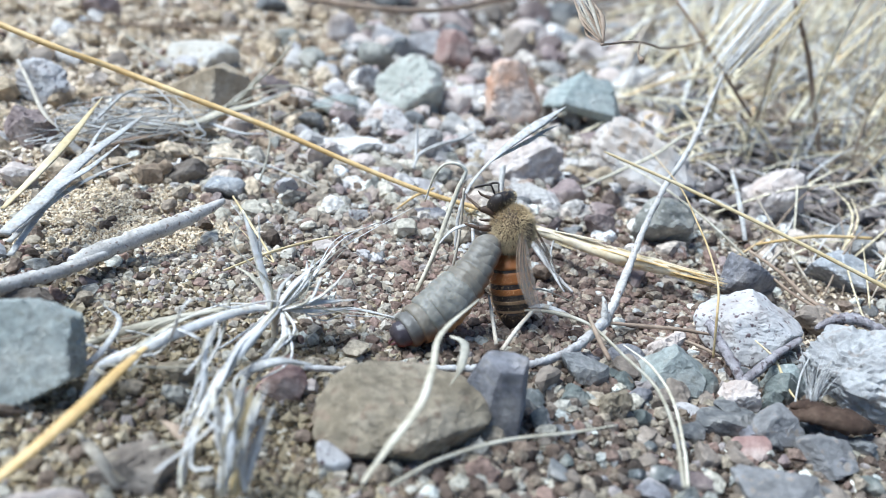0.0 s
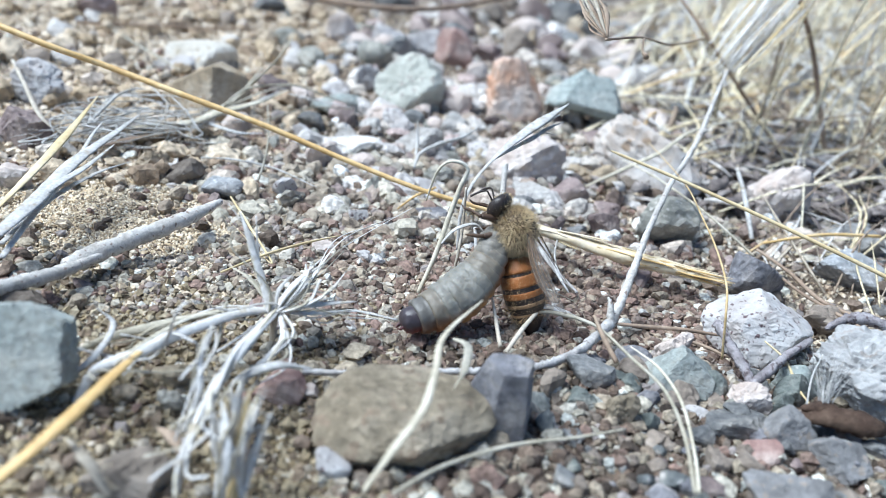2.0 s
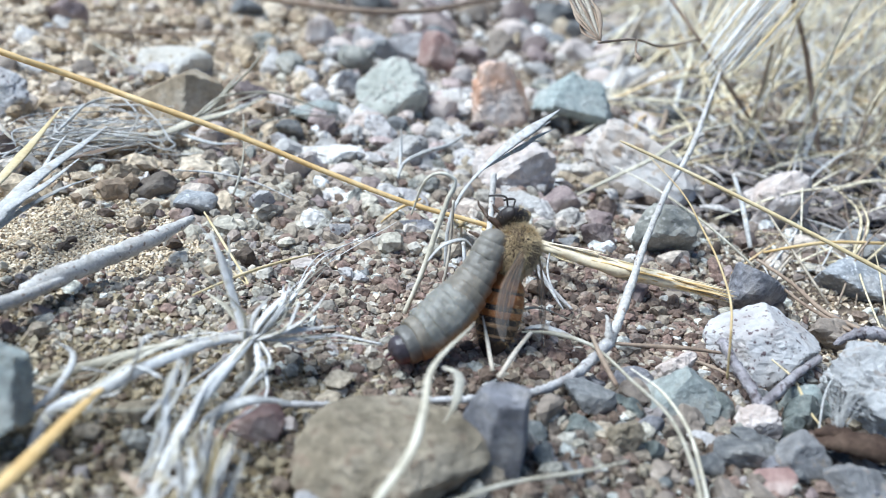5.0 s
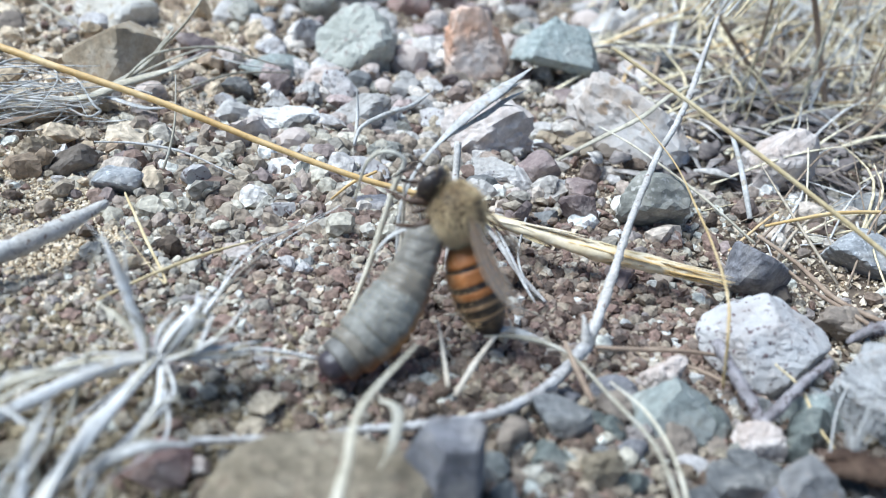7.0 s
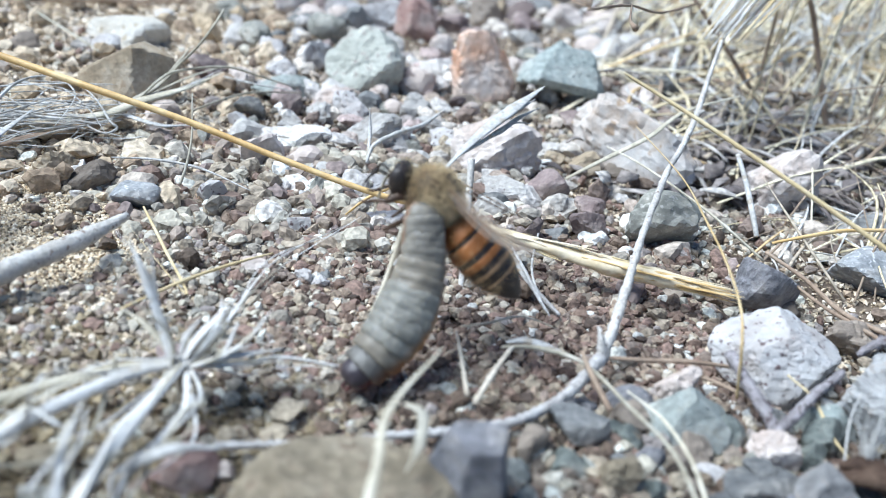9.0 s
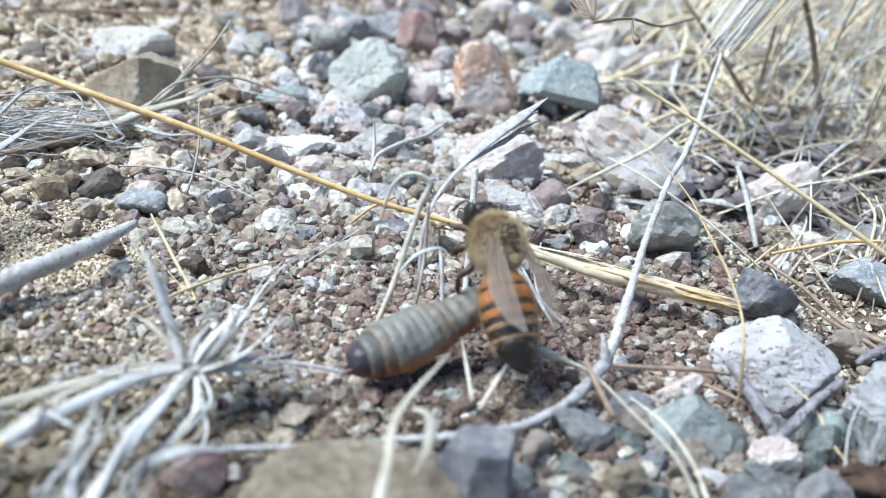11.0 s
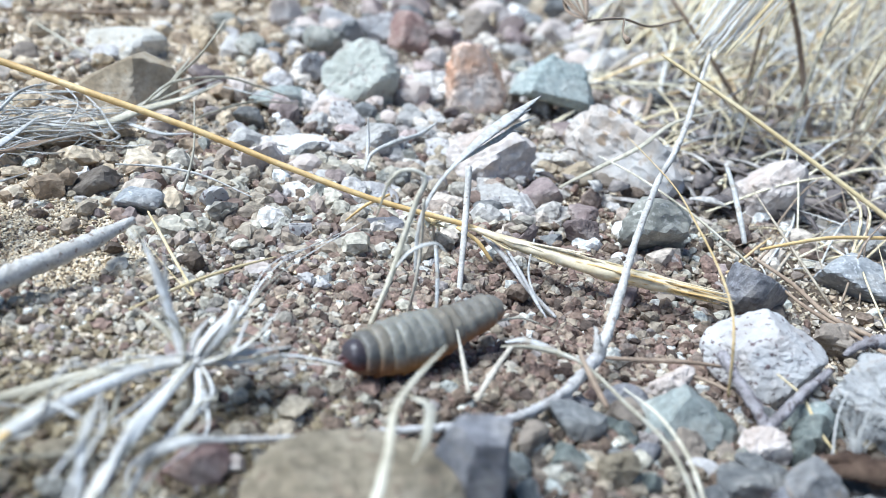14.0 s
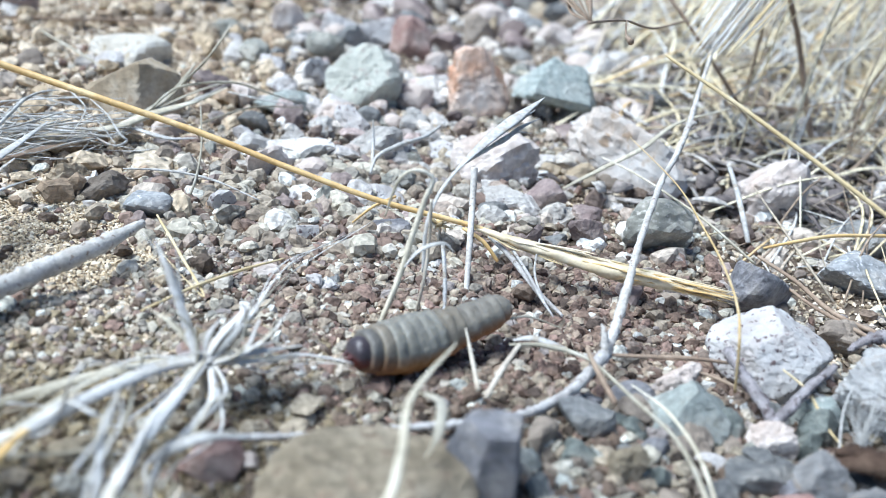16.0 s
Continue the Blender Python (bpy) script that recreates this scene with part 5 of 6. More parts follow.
def build_tuft():
    """A mat of fine silvery dry fibres on the soil."""
    rs = np.random.RandomState(17)
    shapes = []
    c0, c1 = np.array([(-42.0, 103.8, 1.5)][0]), np.array([(-28.1, 110.6, 1.5)][0])
    for i in range(70):
        u = rs.uniform(0, 0.85)
        c = c0 + (c1 - c0) * u + (0, rs.normal() * 2.2, 0)
        a = rs.normal(0.15, 0.55)
        ln = rs.uniform(5, 19)
        bend = rs.normal(size=3) * (3.5, 3.6, 1.0)
        d = np.array((math.cos(a), math.sin(a), 0)) * ln / 2
        z = rs.uniform(0.6, 5.0)
        p = [c - d, c - d * 0.3 + bend, c + d * 0.4 + bend * 0.5, c + d + rs.normal(size=3) * 0.8]
        shapes.append(tube_shape([(q[0], q[1], ground_z(q[0], q[1]) + max(0.3, z + k * 0.3)) for k, q in enumerate(p)], (0.04, rs.uniform(0.07, 0.2), rs.uniform(0.06, 0.16), 0.03), 5, 0.5, 6, twist=rs.uniform(-3, 3)))
    v, f = joined(shapes)
    tagged(link_mesh("fibre_mat", v, f, BLEACHED), "matted silvery dry grass fibres on the soil", "dry grass", kind="stuff")


build_tuft()


def build_withered_tuft(blades):
    e = empty("withered_tuft", *TUFT_ROOT)
    tagged(e, "withered star-shaped tuft of bleached stiff grass blades", "dry plant")
    for points, radii, material, flat in blades:
        part("blade", shifted(tube_shape(points, radii, 8, flat * 0.7, rough=0.12, twist=1.1), *TUFT_ROOT), material, e)
    rs = np.random.RandomState(41)
    for points, radii, material, flat in blades:
        for k in range(4):
            far = len(points) - rs.randint(0, 2)
            q = [tuple(np.array(p) + rs.normal(size=3) * (0.16 + 0.24 * j)) for j, p in enumerate(points[:max(3, far)])]
            part("fibre", shifted(tube_shape(q, [0.3 * r + 0.02 for r in radii[:len(q)]], 6, 0.5, rough=0.1), *TUFT_ROOT), STRAW if k % 2 else PALE_BLADE, e)
    for i in range(11):
        a = rs.normal(0.9, 0.55)
        ln = rs.uniform(3, 7)
        c = np.array((-9.2, 62.4, 3.2))
        d = np.array((math.cos(a), math.sin(a) * 0.9, rs.uniform(0.1, 0.7))) * ln
        q = [c, c + d * 0.5 + rs.normal(size=3) * 0.4 + (0, 0, 0.6), c + d + rs.normal(size=3) * 0.6]
        w = rs.uniform(0.16, 0.5)
        part("blade", shifted(tube_shape([tuple(p) for p in q], (w * 0.4, w, 0.03), 6, 0.25, 6, twist=rs.uniform(-1.2, 1.2), rough=0.1), *TUFT_ROOT), PALE_BLADE if i % 3 else STRAW, e)
    part("root", shifted(tube_shape([(TUFT_ROOT[0], TUFT_ROOT[1], TUFT_ROOT[2] - 1.5), (TUFT_ROOT[0], TUFT_ROOT[1] - 0.5, 1.5), (-9.2, 62.4, 3.2)], (0.3, 0.34, 0.4), 8, rough=0.2), *TUFT_ROOT), WITHERED, e)


TUFT_ROOT = (-9.4, 63.7, 0.0)
build_withered_tuft([
    ([(-9.3, 62.1, 3.0), (-10.6, 63.7, 5.5), (-12.0, 64.9, 8.5), (-13.1, 66.0, 10.5)], (0.36, 0.324, 0.252, 0.072), PALE_BLADE, 0.4),
    ([(1.2, 65.9, 1.8), (-2.9, 65.9, 2.2), (-5.7, 64.1, 2.6), (-9.4, 62.7, 3.2), (-11.8, 60.3, 4.0), (-14.8, 56.2, 4.5), (-17.7, 53.2, 4.0), (-20.2, 52.0, 3.0), (-21.4, 50.9, 0.6)], (0.086, 0.18, 0.252, 0.36, 0.396, 0.432, 0.432, 0.36, 0.288), PALE_BLADE, 0.5),
    ([(-9.0, 63.2, 3.2), (-10.1, 54.0, 5.0), (-10.9, 48.9, 5.0), (-11.4, 45.7, 4.0), (-11.7, 43.5, 3.0), (-11.7, 42.1, 1.5)], (0.324, 0.396, 0.396, 0.36, 0.36, 0.36), PALE_BLADE, 0.5),
    ([(-9.4, 62.6, 3.0), (-7.5, 65.4, 3.6), (-6.5, 69.4, 4.2), (-4.6, 76.2, 4.4), (0.2, 86.1, 3.0)], (0.252, 0.216, 0.158, 0.13, 0.072), PALE_BLADE, 0.6),
    ([(-9.2, 62.6, 3.0), (-6.6, 62.3, 4.4), (-4.9, 64.0, 5.0), (-3.7, 68.6, 5.0)], (0.288, 0.432, 0.36, 0.072), PALE_BLADE, 0.35),
    ([(-9.1, 62.4, 3.0), (-7.3, 63.5, 5.0), (-6.3, 66.1, 6.5)], (0.288, 0.252, 0.058), PALE_BLADE, 0.4),
    ([(-9.1, 63.6, 3.0), (-7.8, 58.5, 3.5), (-8.3, 56.7, 3.0), (-9.7, 52.6, 3.0), (-10.0, 50.4, 2.5)], (0.216, 0.288, 0.288, 0.252, 0.072), PALE_BLADE, 0.5),
    ([(-9.6, 63.9, 2.6), (-13.2, 62.8, 2.6), (-17.5, 61.0, 2.0), (-21.3, 58.6, 1.6), (-23.6, 56.6, 1.2)], (0.216, 0.288, 0.36, 0.36, 0.216), STRAW, 0.5),
    ([(-12.3, 53.5, 7.0), (-12.3, 50.5, 6.5), (-11.8, 48.0, 5.0), (-12.3, 46.2, 3.0)], (0.072, 0.216, 0.252, 0.216), PALE_BLADE, 0.4),
    ([(-9.2, 42.0, 1.0), (-8.2, 43.4, 4.0), (-7.8, 45.0, 6.0), (-7.4, 46.7, 7.0)], (0.288, 0.324, 0.252, 0.072), STRAW, 0.4),
    ([(-8.9, 42.3, 1.0), (-8.7, 42.8, 4.5), (-9.2, 44.1, 6.5), (-9.6, 44.8, 7.0)], (0.288, 0.288, 0.216, 0.072), PALE_BLADE, 0.4),
])


def build_swaying_stalk():
    """A thin stalk hanging across the twig, which sways: its tip is the origin and it runs along x."""
    line = [(0, 0, 0), (1.5, 0, 0.05), (10, 0, 0.3), (25, 0, 0.2), (45, 0, -0.6), (70, 0, -2.0)]
    ob = link_mesh("swaying_stalk", *tube_shape(line, (0.06, 0.16, 0.2, 0.22, 0.24, 0.26), 8), YELLOW)
    return tagged(ob, "thin straw-yellow stalk swaying above the gravel", "grass stalk")


swaying_stalk = build_swaying_stalk()


def stalk_pose(tip, far):
    a, b = Vector(tip), Vector(far)
    x = (b - a).normalized()
    y = Vector((0, 0, 1)).cross(x).normalized()
    m = Matrix((x, y, x.cross(y))).transposed().to_4x4()
    m.translation = a * MM
    return m


def build_dried_flower():
    """A crumpled pale yellow dried flower caught among the stems."""
    c = np.array((8.8, 90.3, 2.6))
    e = empty("dried_flower", *c)
    tagged(e, "crumpled pale yellow dried flower among dry stems", "dried flower")
    rs = np.random.RandomState(31)
    for i in range(9):
        a = i * 0.7 + rs.uniform(-0.3, 0.3)
        d = np.array((math.cos(a), 0.5 * math.sin(a), rs.uniform(-0.1, 0.8)))
        p = [(0, 0, 0), tuple(d * 0.7 + rs.normal(size=3) * 0.1), tuple(d * rs.uniform(1.2, 1.9) + rs.normal(size=3) * 0.25)]
        part("petal", tube_shape(p, (0.15, 0.42, 0.08), 6, 0.3, 4), YELLOW if i % 3 else STRAW, e)
    part("stem", tube_shape([(0, 0, 0), (0.2, 0.4, -1.4), (0.3, 0.6, -3.4)], (0.16, 0.16, 0.14), 6), WITHERED, e)


build_dried_flower()


def build_straw_bundle():
    """A loose feathery bundle of pale straw behind the twig's tip."""
    a, b = np.array((46.0, 126.2, 16.0)), np.array((62.7, 145.3, 30.0))
    e = empty("straw_bundle", *a)
    tagged(e, "loose feathery bundle of pale straw in the thicket", "dry grass")
    rs = np.random.RandomState(51)
    for i in range(95):
        u, v = rs.uniform(0, 0.35), rs.uniform(0.6, 1.25)
        j = rs.normal(size=3) * (1.5, 3.0, 1.3)
        p = [a + (b - a) * u + j * 1.1, a + (b - a) * (u + v) * 0.5 + j * 1.3, a + (b - a) * v + j * rs.uniform(1, 2.0)]
        w = rs.uniform(0.08, 0.24)
        part("strand", shifted(tube_shape([tuple(q) for q in p], (w * 0.5, w, w * 0.2), 5, 0.5, 4), *a), (PALE_BLADE, YELLOW, PALE_BLADE)[i % 3], e)
    part("strand", shifted(tube_shape([tuple(a), (a[0] + 6, a[1] + 14, 8), (a[0] + 10, a[1] + 24, -1)], (0.3, 0.35, 0.4), 6), *a), STRAW, e)


build_straw_bundle()


def build_frayed_bunch():
    """A frayed bunch of pale dead leaves standing in the grit."""
    e_at = np.array((-8.5, 43.2, 0.6))
    e = empty("frayed_bunch", *e_at)
    tagged(e, "frayed bunch of pale dead grass leaves in the grit", "dry plant")
    tips = [(-10.3, 44.9, 6.5), (-9.2, 44.2, 7.5), (-8.6, 44.8, 7.8), (-7.8, 45.2, 8.0), (-7.0, 45.0, 8.5), (-6.5, 45.4, 7.0), (-7.2, 44.4, 7.0), (-8.9, 44.2, 6.0)]
    rs = np.random.RandomState(61)
    for i in range(13):
        t = np.array(tips[i % len(tips)]) + rs.normal(size=3) * (0.4, 0.5, 0.5)
        m = e_at + (t - e_at) * 0.55 + rs.normal(size=3) * (0.35, 0.3, 0.2)
        w = rs.uniform(0.2, 0.5)
        part("leaf", shifted(tube_shape([tuple(e_at + rs.normal(size=3) * (0.5, 0.4, 0.1)), tuple(m), tuple(t)], (w * 0.7, w, 0.03), 6, 0.35, 6, twist=rs.uniform(-1.5, 1.5)), *e_at), (PALE_BLADE, YELLOW, PALE_BLADE)[i % 3], e)


build_frayed_bunch()



# ---------------------------------------------------------------- dry grass behind
def build_litter():
    """A thicket of dead grass blades beyond the gravel, to one side."""
    rs = np.random.RandomState(21)
    shapes = []
    for i in range(1900):
        y = rs.uniform(122, 340)
        x = rs.uniform(0.24, 0.85) * y + rs.normal() * 5 + 8
        near = min(1.0, (y - 118) / 90.0)
        z = ground_z(x, y)
        a = rs.normal(1.0, 0.8)
        ln = rs.uniform(10, 26) + 40 * near * rs.uniform(0, 1)
        rise = rs.uniform(0.0, 0.7) ** 1.6 * (0.35 + 0.65 * near)
        dx, dy = math.cos(a) * ln, math.sin(a) * ln * 0.8
        p0 = (x - dx * 0.5, y - dy * 0.5, z + rs.uniform(0, 2))
        p1 = (x + rs.normal() * 2, y, z + ln * rise * 0.6 + rs.uniform(0, 3))
        p2 = (x + dx * 0.5, y + dy * 0.5, z + ln * rise * rs.uniform(0.5, 1.1) + rs.uniform(0, 2))
        w = rs.uniform(0.10, 0.46) * (1 + 0.6 * near)
        shapes.append(tube_shape((p0, p1, p2), (w, w * 0.9, w * 0.3), 5, rs.uniform(0.3, 0.8), 4))
    for i in range(150):
        y = rs.uniform(88, 140)
        x = rs.uniform(0.45, 0.78) * y + 2
        a = rs.normal(0.9, 0.7)
        ln = rs.uniform(8, 24)
        z = ground_z(x, y)
        dx, dy = math.cos(a) * ln / 2, math.sin(a) * ln / 2
        h = rs.uniform(0, 1) ** 2 * 9
        w = rs.uniform(0.08, 0.22)
        shapes.append(tube_shape(((x - dx, y - dy, z + rs.uniform(0.2, 1.5)), (x + rs.normal(), y, z + h * 0.6 + 1), (x + dx, y + dy, z + h)), (w, w, w * 0.3), 5, 0.6, 4))
    for i in range(260):
        y = rs.uniform(125, 230)
        x = rs.uniform(0.36, 0.78) * y + 6
        z = ground_z(x, y)
        h = rs.uniform(14, 46)
        s = rs.normal(0.45, 0.45) * h
        w = rs.uniform(0.10, 0.34)
        shapes.append(tube_shape(((x, y, z - 0.5), (x + s * 0.35, y + rs.normal() * 3, z + h * 0.6), (x + s, y + rs.normal() * 6, z + h)), (w, w, w * 0.25), 5, 0.5, 5))
    v, f = joined(shapes)
    tagged(link_mesh("dry_grass", v, f, LITTER), "tangled thicket of bleached and straw-coloured dead grass", "dry grass", kind="stuff")


build_litter()


def build_debris():
    """Flakes and stem bits under the dead grass, coloured dark for the shade there."""
    rs = np.random.RandomState(73)
    shapes = []
    for i in range(2600):
        y = rs.uniform(106, 260)
        x = rs.uniform(0.27, 0.8) * y + rs.normal() * 5 + 4
        a, ln = rs.uniform(0, 6.3), rs.uniform(2.0, 7.0)
        dx, dy = math.cos(a) * ln / 2, math.sin(a) * ln / 2
        z = ground_z(x, y) + rs.uniform(0.2, 2.6)
        w = rs.uniform(0.4, 1.5)
        shapes.append(tube_shape(((x - dx, y - dy, z), (x, y, z + rs.uniform(0, 1.0)), (x + dx, y + dy, z + rs.uniform(-0.4, 0.8))), (w * 0.4, w, w * 0.3), 5, 0.25, 2, twist=rs.uniform(-1, 1)))
    v, f = joined(shapes)
    tagged(link_mesh("shade_debris", v, f, SHADE_DEBRIS), "brown-grey bits of leaf and stem, toned dark for shade", "plant debris", kind="stuff")


build_debris()


# ---------------------------------------------------------------- the grub and the bee
def creature_surface(name, top, low, edge0, edge1, rough, relief_scale=900.0, spec=0.4, trans=0.0):
    """Skin that passes from a back colour to a belly colour over the body's height."""
    m = bpy.data.materials.new(name)
    m.use_nodes = True
    n, l = m.node_tree.nodes, m.node_tree.links
    b = n["Principled BSDF"]
    b.inputs["Roughness"].default_value = rough
    b.inputs["Specular IOR Level"].default_value = spec
    b.inputs["Subsurface Weight"].default_value = trans
    b.inputs["Subsurface Radius"].default_value = (0.0009, 0.0006, 0.0003)
    tc = n.new("ShaderNodeTexCoord")
    sep = n.new("ShaderNodeSeparateXYZ")
    l.new(tc.outputs["Object"], sep.inputs[0])
    no = n.new("ShaderNodeTexNoise")
    no.inputs["Scale"].default_value, no.inputs["Detail"].default_value = relief_scale, 5.0
    l.new(tc.outputs["Object"], no.inputs["Vector"])
    ad = n.new("ShaderNodeMath")
    ad.operation = "MULTIPLY_ADD"
    ad.inputs[1].default_value = 0.0008
    l.new(no.outputs["Fac"], ad.inputs[0])
    l.new(sep.outputs["Z"], ad.inputs[2])
    mr = n.new("ShaderNodeMapRange")
    mr.inputs[1].default_value, mr.inputs[2].default_value = edge0 * MM, edge1 * MM
    l.new(ad.outputs[0], mr.inputs[0])
    mx = n.new("ShaderNodeMixRGB")
    mx.inputs[1].default_value, mx.inputs[2].default_value = rgb(low), rgb(top)
    l.new(mr.outputs[0], mx.inputs[0])
    hs = n.new("ShaderNodeHueSaturation")
    m2 = n.new("ShaderNodeMapRange")
    m2.inputs[1].default_value, m2.inputs[2].default_value, m2.inputs[3].default_value, m2.inputs[4].default_value = 0.3, 0.7, 0.75, 1.25
    l.new(no.outputs["Fac"], m2.inputs[0])
    l.new(m2.outputs[0], hs.inputs["Value"])
    l.new(mx.outputs[0], hs.inputs["Color"])
    l.new(hs.outputs[0], b.inputs["Base Color"])
    bu = n.new("ShaderNodeBump")
    bu.inputs["Strength"].default_value, bu.inputs["Distance"].default_value = 0.8, 0.00022
    l.new(no.outputs["Fac"], bu.inputs["Height"])
    l.new(bu.outputs[0], b.inputs["Normal"])
    return m


def glassy(name, colour, clear):
    """A thin wing membrane: partly clear, with a brownish gloss."""
    m = bpy.data.materials.new(name)
    m.use_nodes = True
    n, l = m.node_tree.nodes, m.node_tree.links
    b = n["Principled BSDF"]
    b.inputs["Base Color"].default_value = rgb(colour)
    b.inputs["Roughness"].default_value = 0.3
    tr = n.new("ShaderNodeBsdfTransparent")
    mx = n.new("ShaderNodeMixShader")
    mx.inputs[0].default_value = clear
    l.new(b.outputs[0], mx.inputs[1])
    l.new(tr.outputs[0], mx.inputs[2])
    l.new(mx.outputs[0], n["Material Output"].inputs[0])
    return m


GRUB_SKIN = creature_surface("grub_skin", (0.218, 0.206, 0.172), (0.40, 0.20, 0.07), -0.3, 1.0, 0.5, relief_scale=1300.0, trans=0.15)
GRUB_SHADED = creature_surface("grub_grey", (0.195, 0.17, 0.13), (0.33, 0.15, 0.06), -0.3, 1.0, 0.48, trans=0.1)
GRUB_TAIL = creature_surface("grub_brown", (0.19, 0.172, 0.14), (0.33, 0.15, 0.06), -0.3, 1.0, 0.5, trans=0.1)
GRUB_DUSKY = creature_surface("grub_dusky", (0.15, 0.14, 0.122), (0.20, 0.10, 0.05), -0.3, 1.0, 0.45)
GRUB_END = creature_surface("grub_end", (0.055, 0.045, 0.05), (0.16, 0.03, 0.02), -0.2, 0.5, 0.35)
BEE_ORANGE = creature_surface("bee_orange", (0.34, 0.13, 0.035), (0.31, 0.12, 0.035), -2.0, 0.0, 0.55)
BEE_AMBER = creature_surface("bee_amber", (0.30, 0.19, 0.10), (0.27, 0.17, 0.09), -2.0, 0.0, 0.45)
BEE_DARK = creature_surface("bee_dark", (0.030, 0.022, 0.018), (0.05, 0.032, 0.02), -2.0, 0.0, 0.4)
BEE_THORAX = creature_surface("bee_thorax", (0.075, 0.05, 0.03), (0.15, 0.10, 0.055), -2.0, 0.0, 0.7)
BEE_FUZZ = creature_surface("bee_fuzz", (0.55, 0.43, 0.25), (0.58, 0.48, 0.33), -2.0, 0.0, 0.8)
BEE_HAIR = creature_surface("bee_hair", (0.46, 0.31, 0.15), (0.46, 0.31, 0.15), -2.0, 0.0, 0.7)
BEE_LEG = creature_surface("bee_leg", (0.05, 0.032, 0.022), (0.07, 0.042, 0.025), -1.0, 1.0, 0.45)
WING = glassy("wing_membrane", (0.38, 0.31, 0.24), 0.7)
VEIN = creature_surface("wing_vein", (0.26, 0.17, 0.10), (0.26, 0.17, 0.10), -1.0, 1.0, 0.5)


def ellipsoid(c, r, level=3, squash=None):
    d, f = ICO[level]
    return d * np.array(r) + np.array(c), f


def lathe(stations, sides=24, flatten=1.0):
    """A body of rings along x: stations of (x, radius)."""
    v, f = [], []
    for x, r in stations:
        for k in range(sides):
            w = 2 * math.pi * k / sides
            v.append((x, r * math.cos(w), r * math.sin(w) * flatten))
    n = len(stations)
    for i in range(n - 1):
        for k in range(sides):
            k2 = (k + 1) % sides
            f.append((i * sides + k, (i + 1) * sides + k, (i + 1) * sides + k2, i * sides + k2))
    f.append(tuple(range(sides)))
    f.append(tuple((n - 1) * sides + k for k in range(sides - 1, -1, -1)))
    return np.array(v, float), f


GRUB_RADII = (1.3, 1.76, 2.1, 2.28, 2.38, 2.38, 2.28, 2.1, 1.88, 1.72, 1.62, 1.54, 1.32)
GRUB_BASE = (1.8, 66.0, 0.0)


def build_grub():
    e = empty("grub", *GRUB_BASE)
    tagged(e, "fat grey-olive segmented grub with an amber belly and dark red end", "grub")
    rings = []
    for i, r in enumerate(GRUB_RADII):
        last = len(GRUB_RADII) - 1
        h = 0.86
        if i == 0:
            st = [(-1.05, 0.2), (-0.98, 0.65), (-0.75, 1.02), (-0.35, 1.28), (0.2, r * 0.98), (0.6, r), (0.95, r * 0.88)]
        elif i == last:
            st = [(-0.9, r * 0.85), (-0.5, r), (0.1, r * 0.95), (0.55, r * 0.7), (0.85, r * 0.3), (0.92, 0.05)]
        else:
            st = [(-h, r * 0.88), (-h * 0.93, r * 0.935), (-h * 0.76, r * 0.975), (-h * 0.4, r), (-h * 0.08, r * 0.99), (h * 0.08, r * 0.965), (h * 0.22, r * 0.97), (h * 0.45, r * 0.99), (h * 0.76, r * 0.975), (h * 0.93, r * 0.935), (h, r * 0.88)]
        v, f = lathe(st, 32, 0.95)
        v = np.array([q * (1 + 0.07 * relief(q * 0.8, i) + 0.05 * relief(q * (0.9, 2.2, 2.2), i + 20)) for q in v])
        rings.append(part("end_cap" if i == 0 else "segment", (v, f), GRUB_END if i == 0 else GRUB_DUSKY if i == 1 else GRUB_SHADED if i == 2 or 6 < i < 9 else GRUB_TAIL if i > 8 else GRUB_SKIN, e,
                          "dark reddish hard end of the grub" if i == 0 else ""))
    for k in (-1, 1):
        part("jaw", tube_shape([(-0.9, 0.35 * k, -0.2), (-1.25, 0.3 * k, -0.3), (-1.5, 0.1 * k, -0.35)], (0.2, 0.15, 0.04), 6), GRUB_END, rings[0])
    return e, rings


def grub_pose(a, b, c, u):
    """The pose of a ring at the share u of the line through a (dark end), b and c, in the grub's space."""
    a, b, c = Vector(a), Vector(b), Vector(c)
    k = 2 * b - (a + c) / 2
    p = (1 - u) ** 2 * a + 2 * u * (1 - u) * k + u * u * c
    d = (2 * (1 - u) * (k - a) + 2 * u * (c - k)).normalized()
    side = Vector((0, 0, 1)).cross(d).normalized()
    up = d.cross(side)
    m = Matrix((d, side, up)).transposed().to_4x4()
    m.translation = (p - Vector(GRUB_BASE)) * MM
    return m


def wing_shape(length, width, side):
    """A rounded wing membrane in the xy plane, rooted at the origin, running back along -y."""
    n = 14
    v, f = [], []
    for i in range(n + 1):
        s = i / n
        w0 = width * (0.12 + 1.25 * s ** 0.75 * (1 - s ** 5) * 0.72)
        for k, q in enumerate((0.0, 0.35, 0.7, 1.0)):
            v.append((side * (q * w0 - 0.15 * width * s), -length * s, 0.10 * math.sin(q * 5 + s * 6) * width * 0.25))
    for i in range(n):
        for k in range(3):
            a = i * 4 + k
            f.append((a, a + 1, a + 5, a + 4))
    v = np.array(v)
    m = len(v)
    v2 = np.concatenate([v, v - (0, 0, 0.03)])
    f2 = f + [tuple(q + m for q in reversed(a)) for a in f]
    return v2, f2


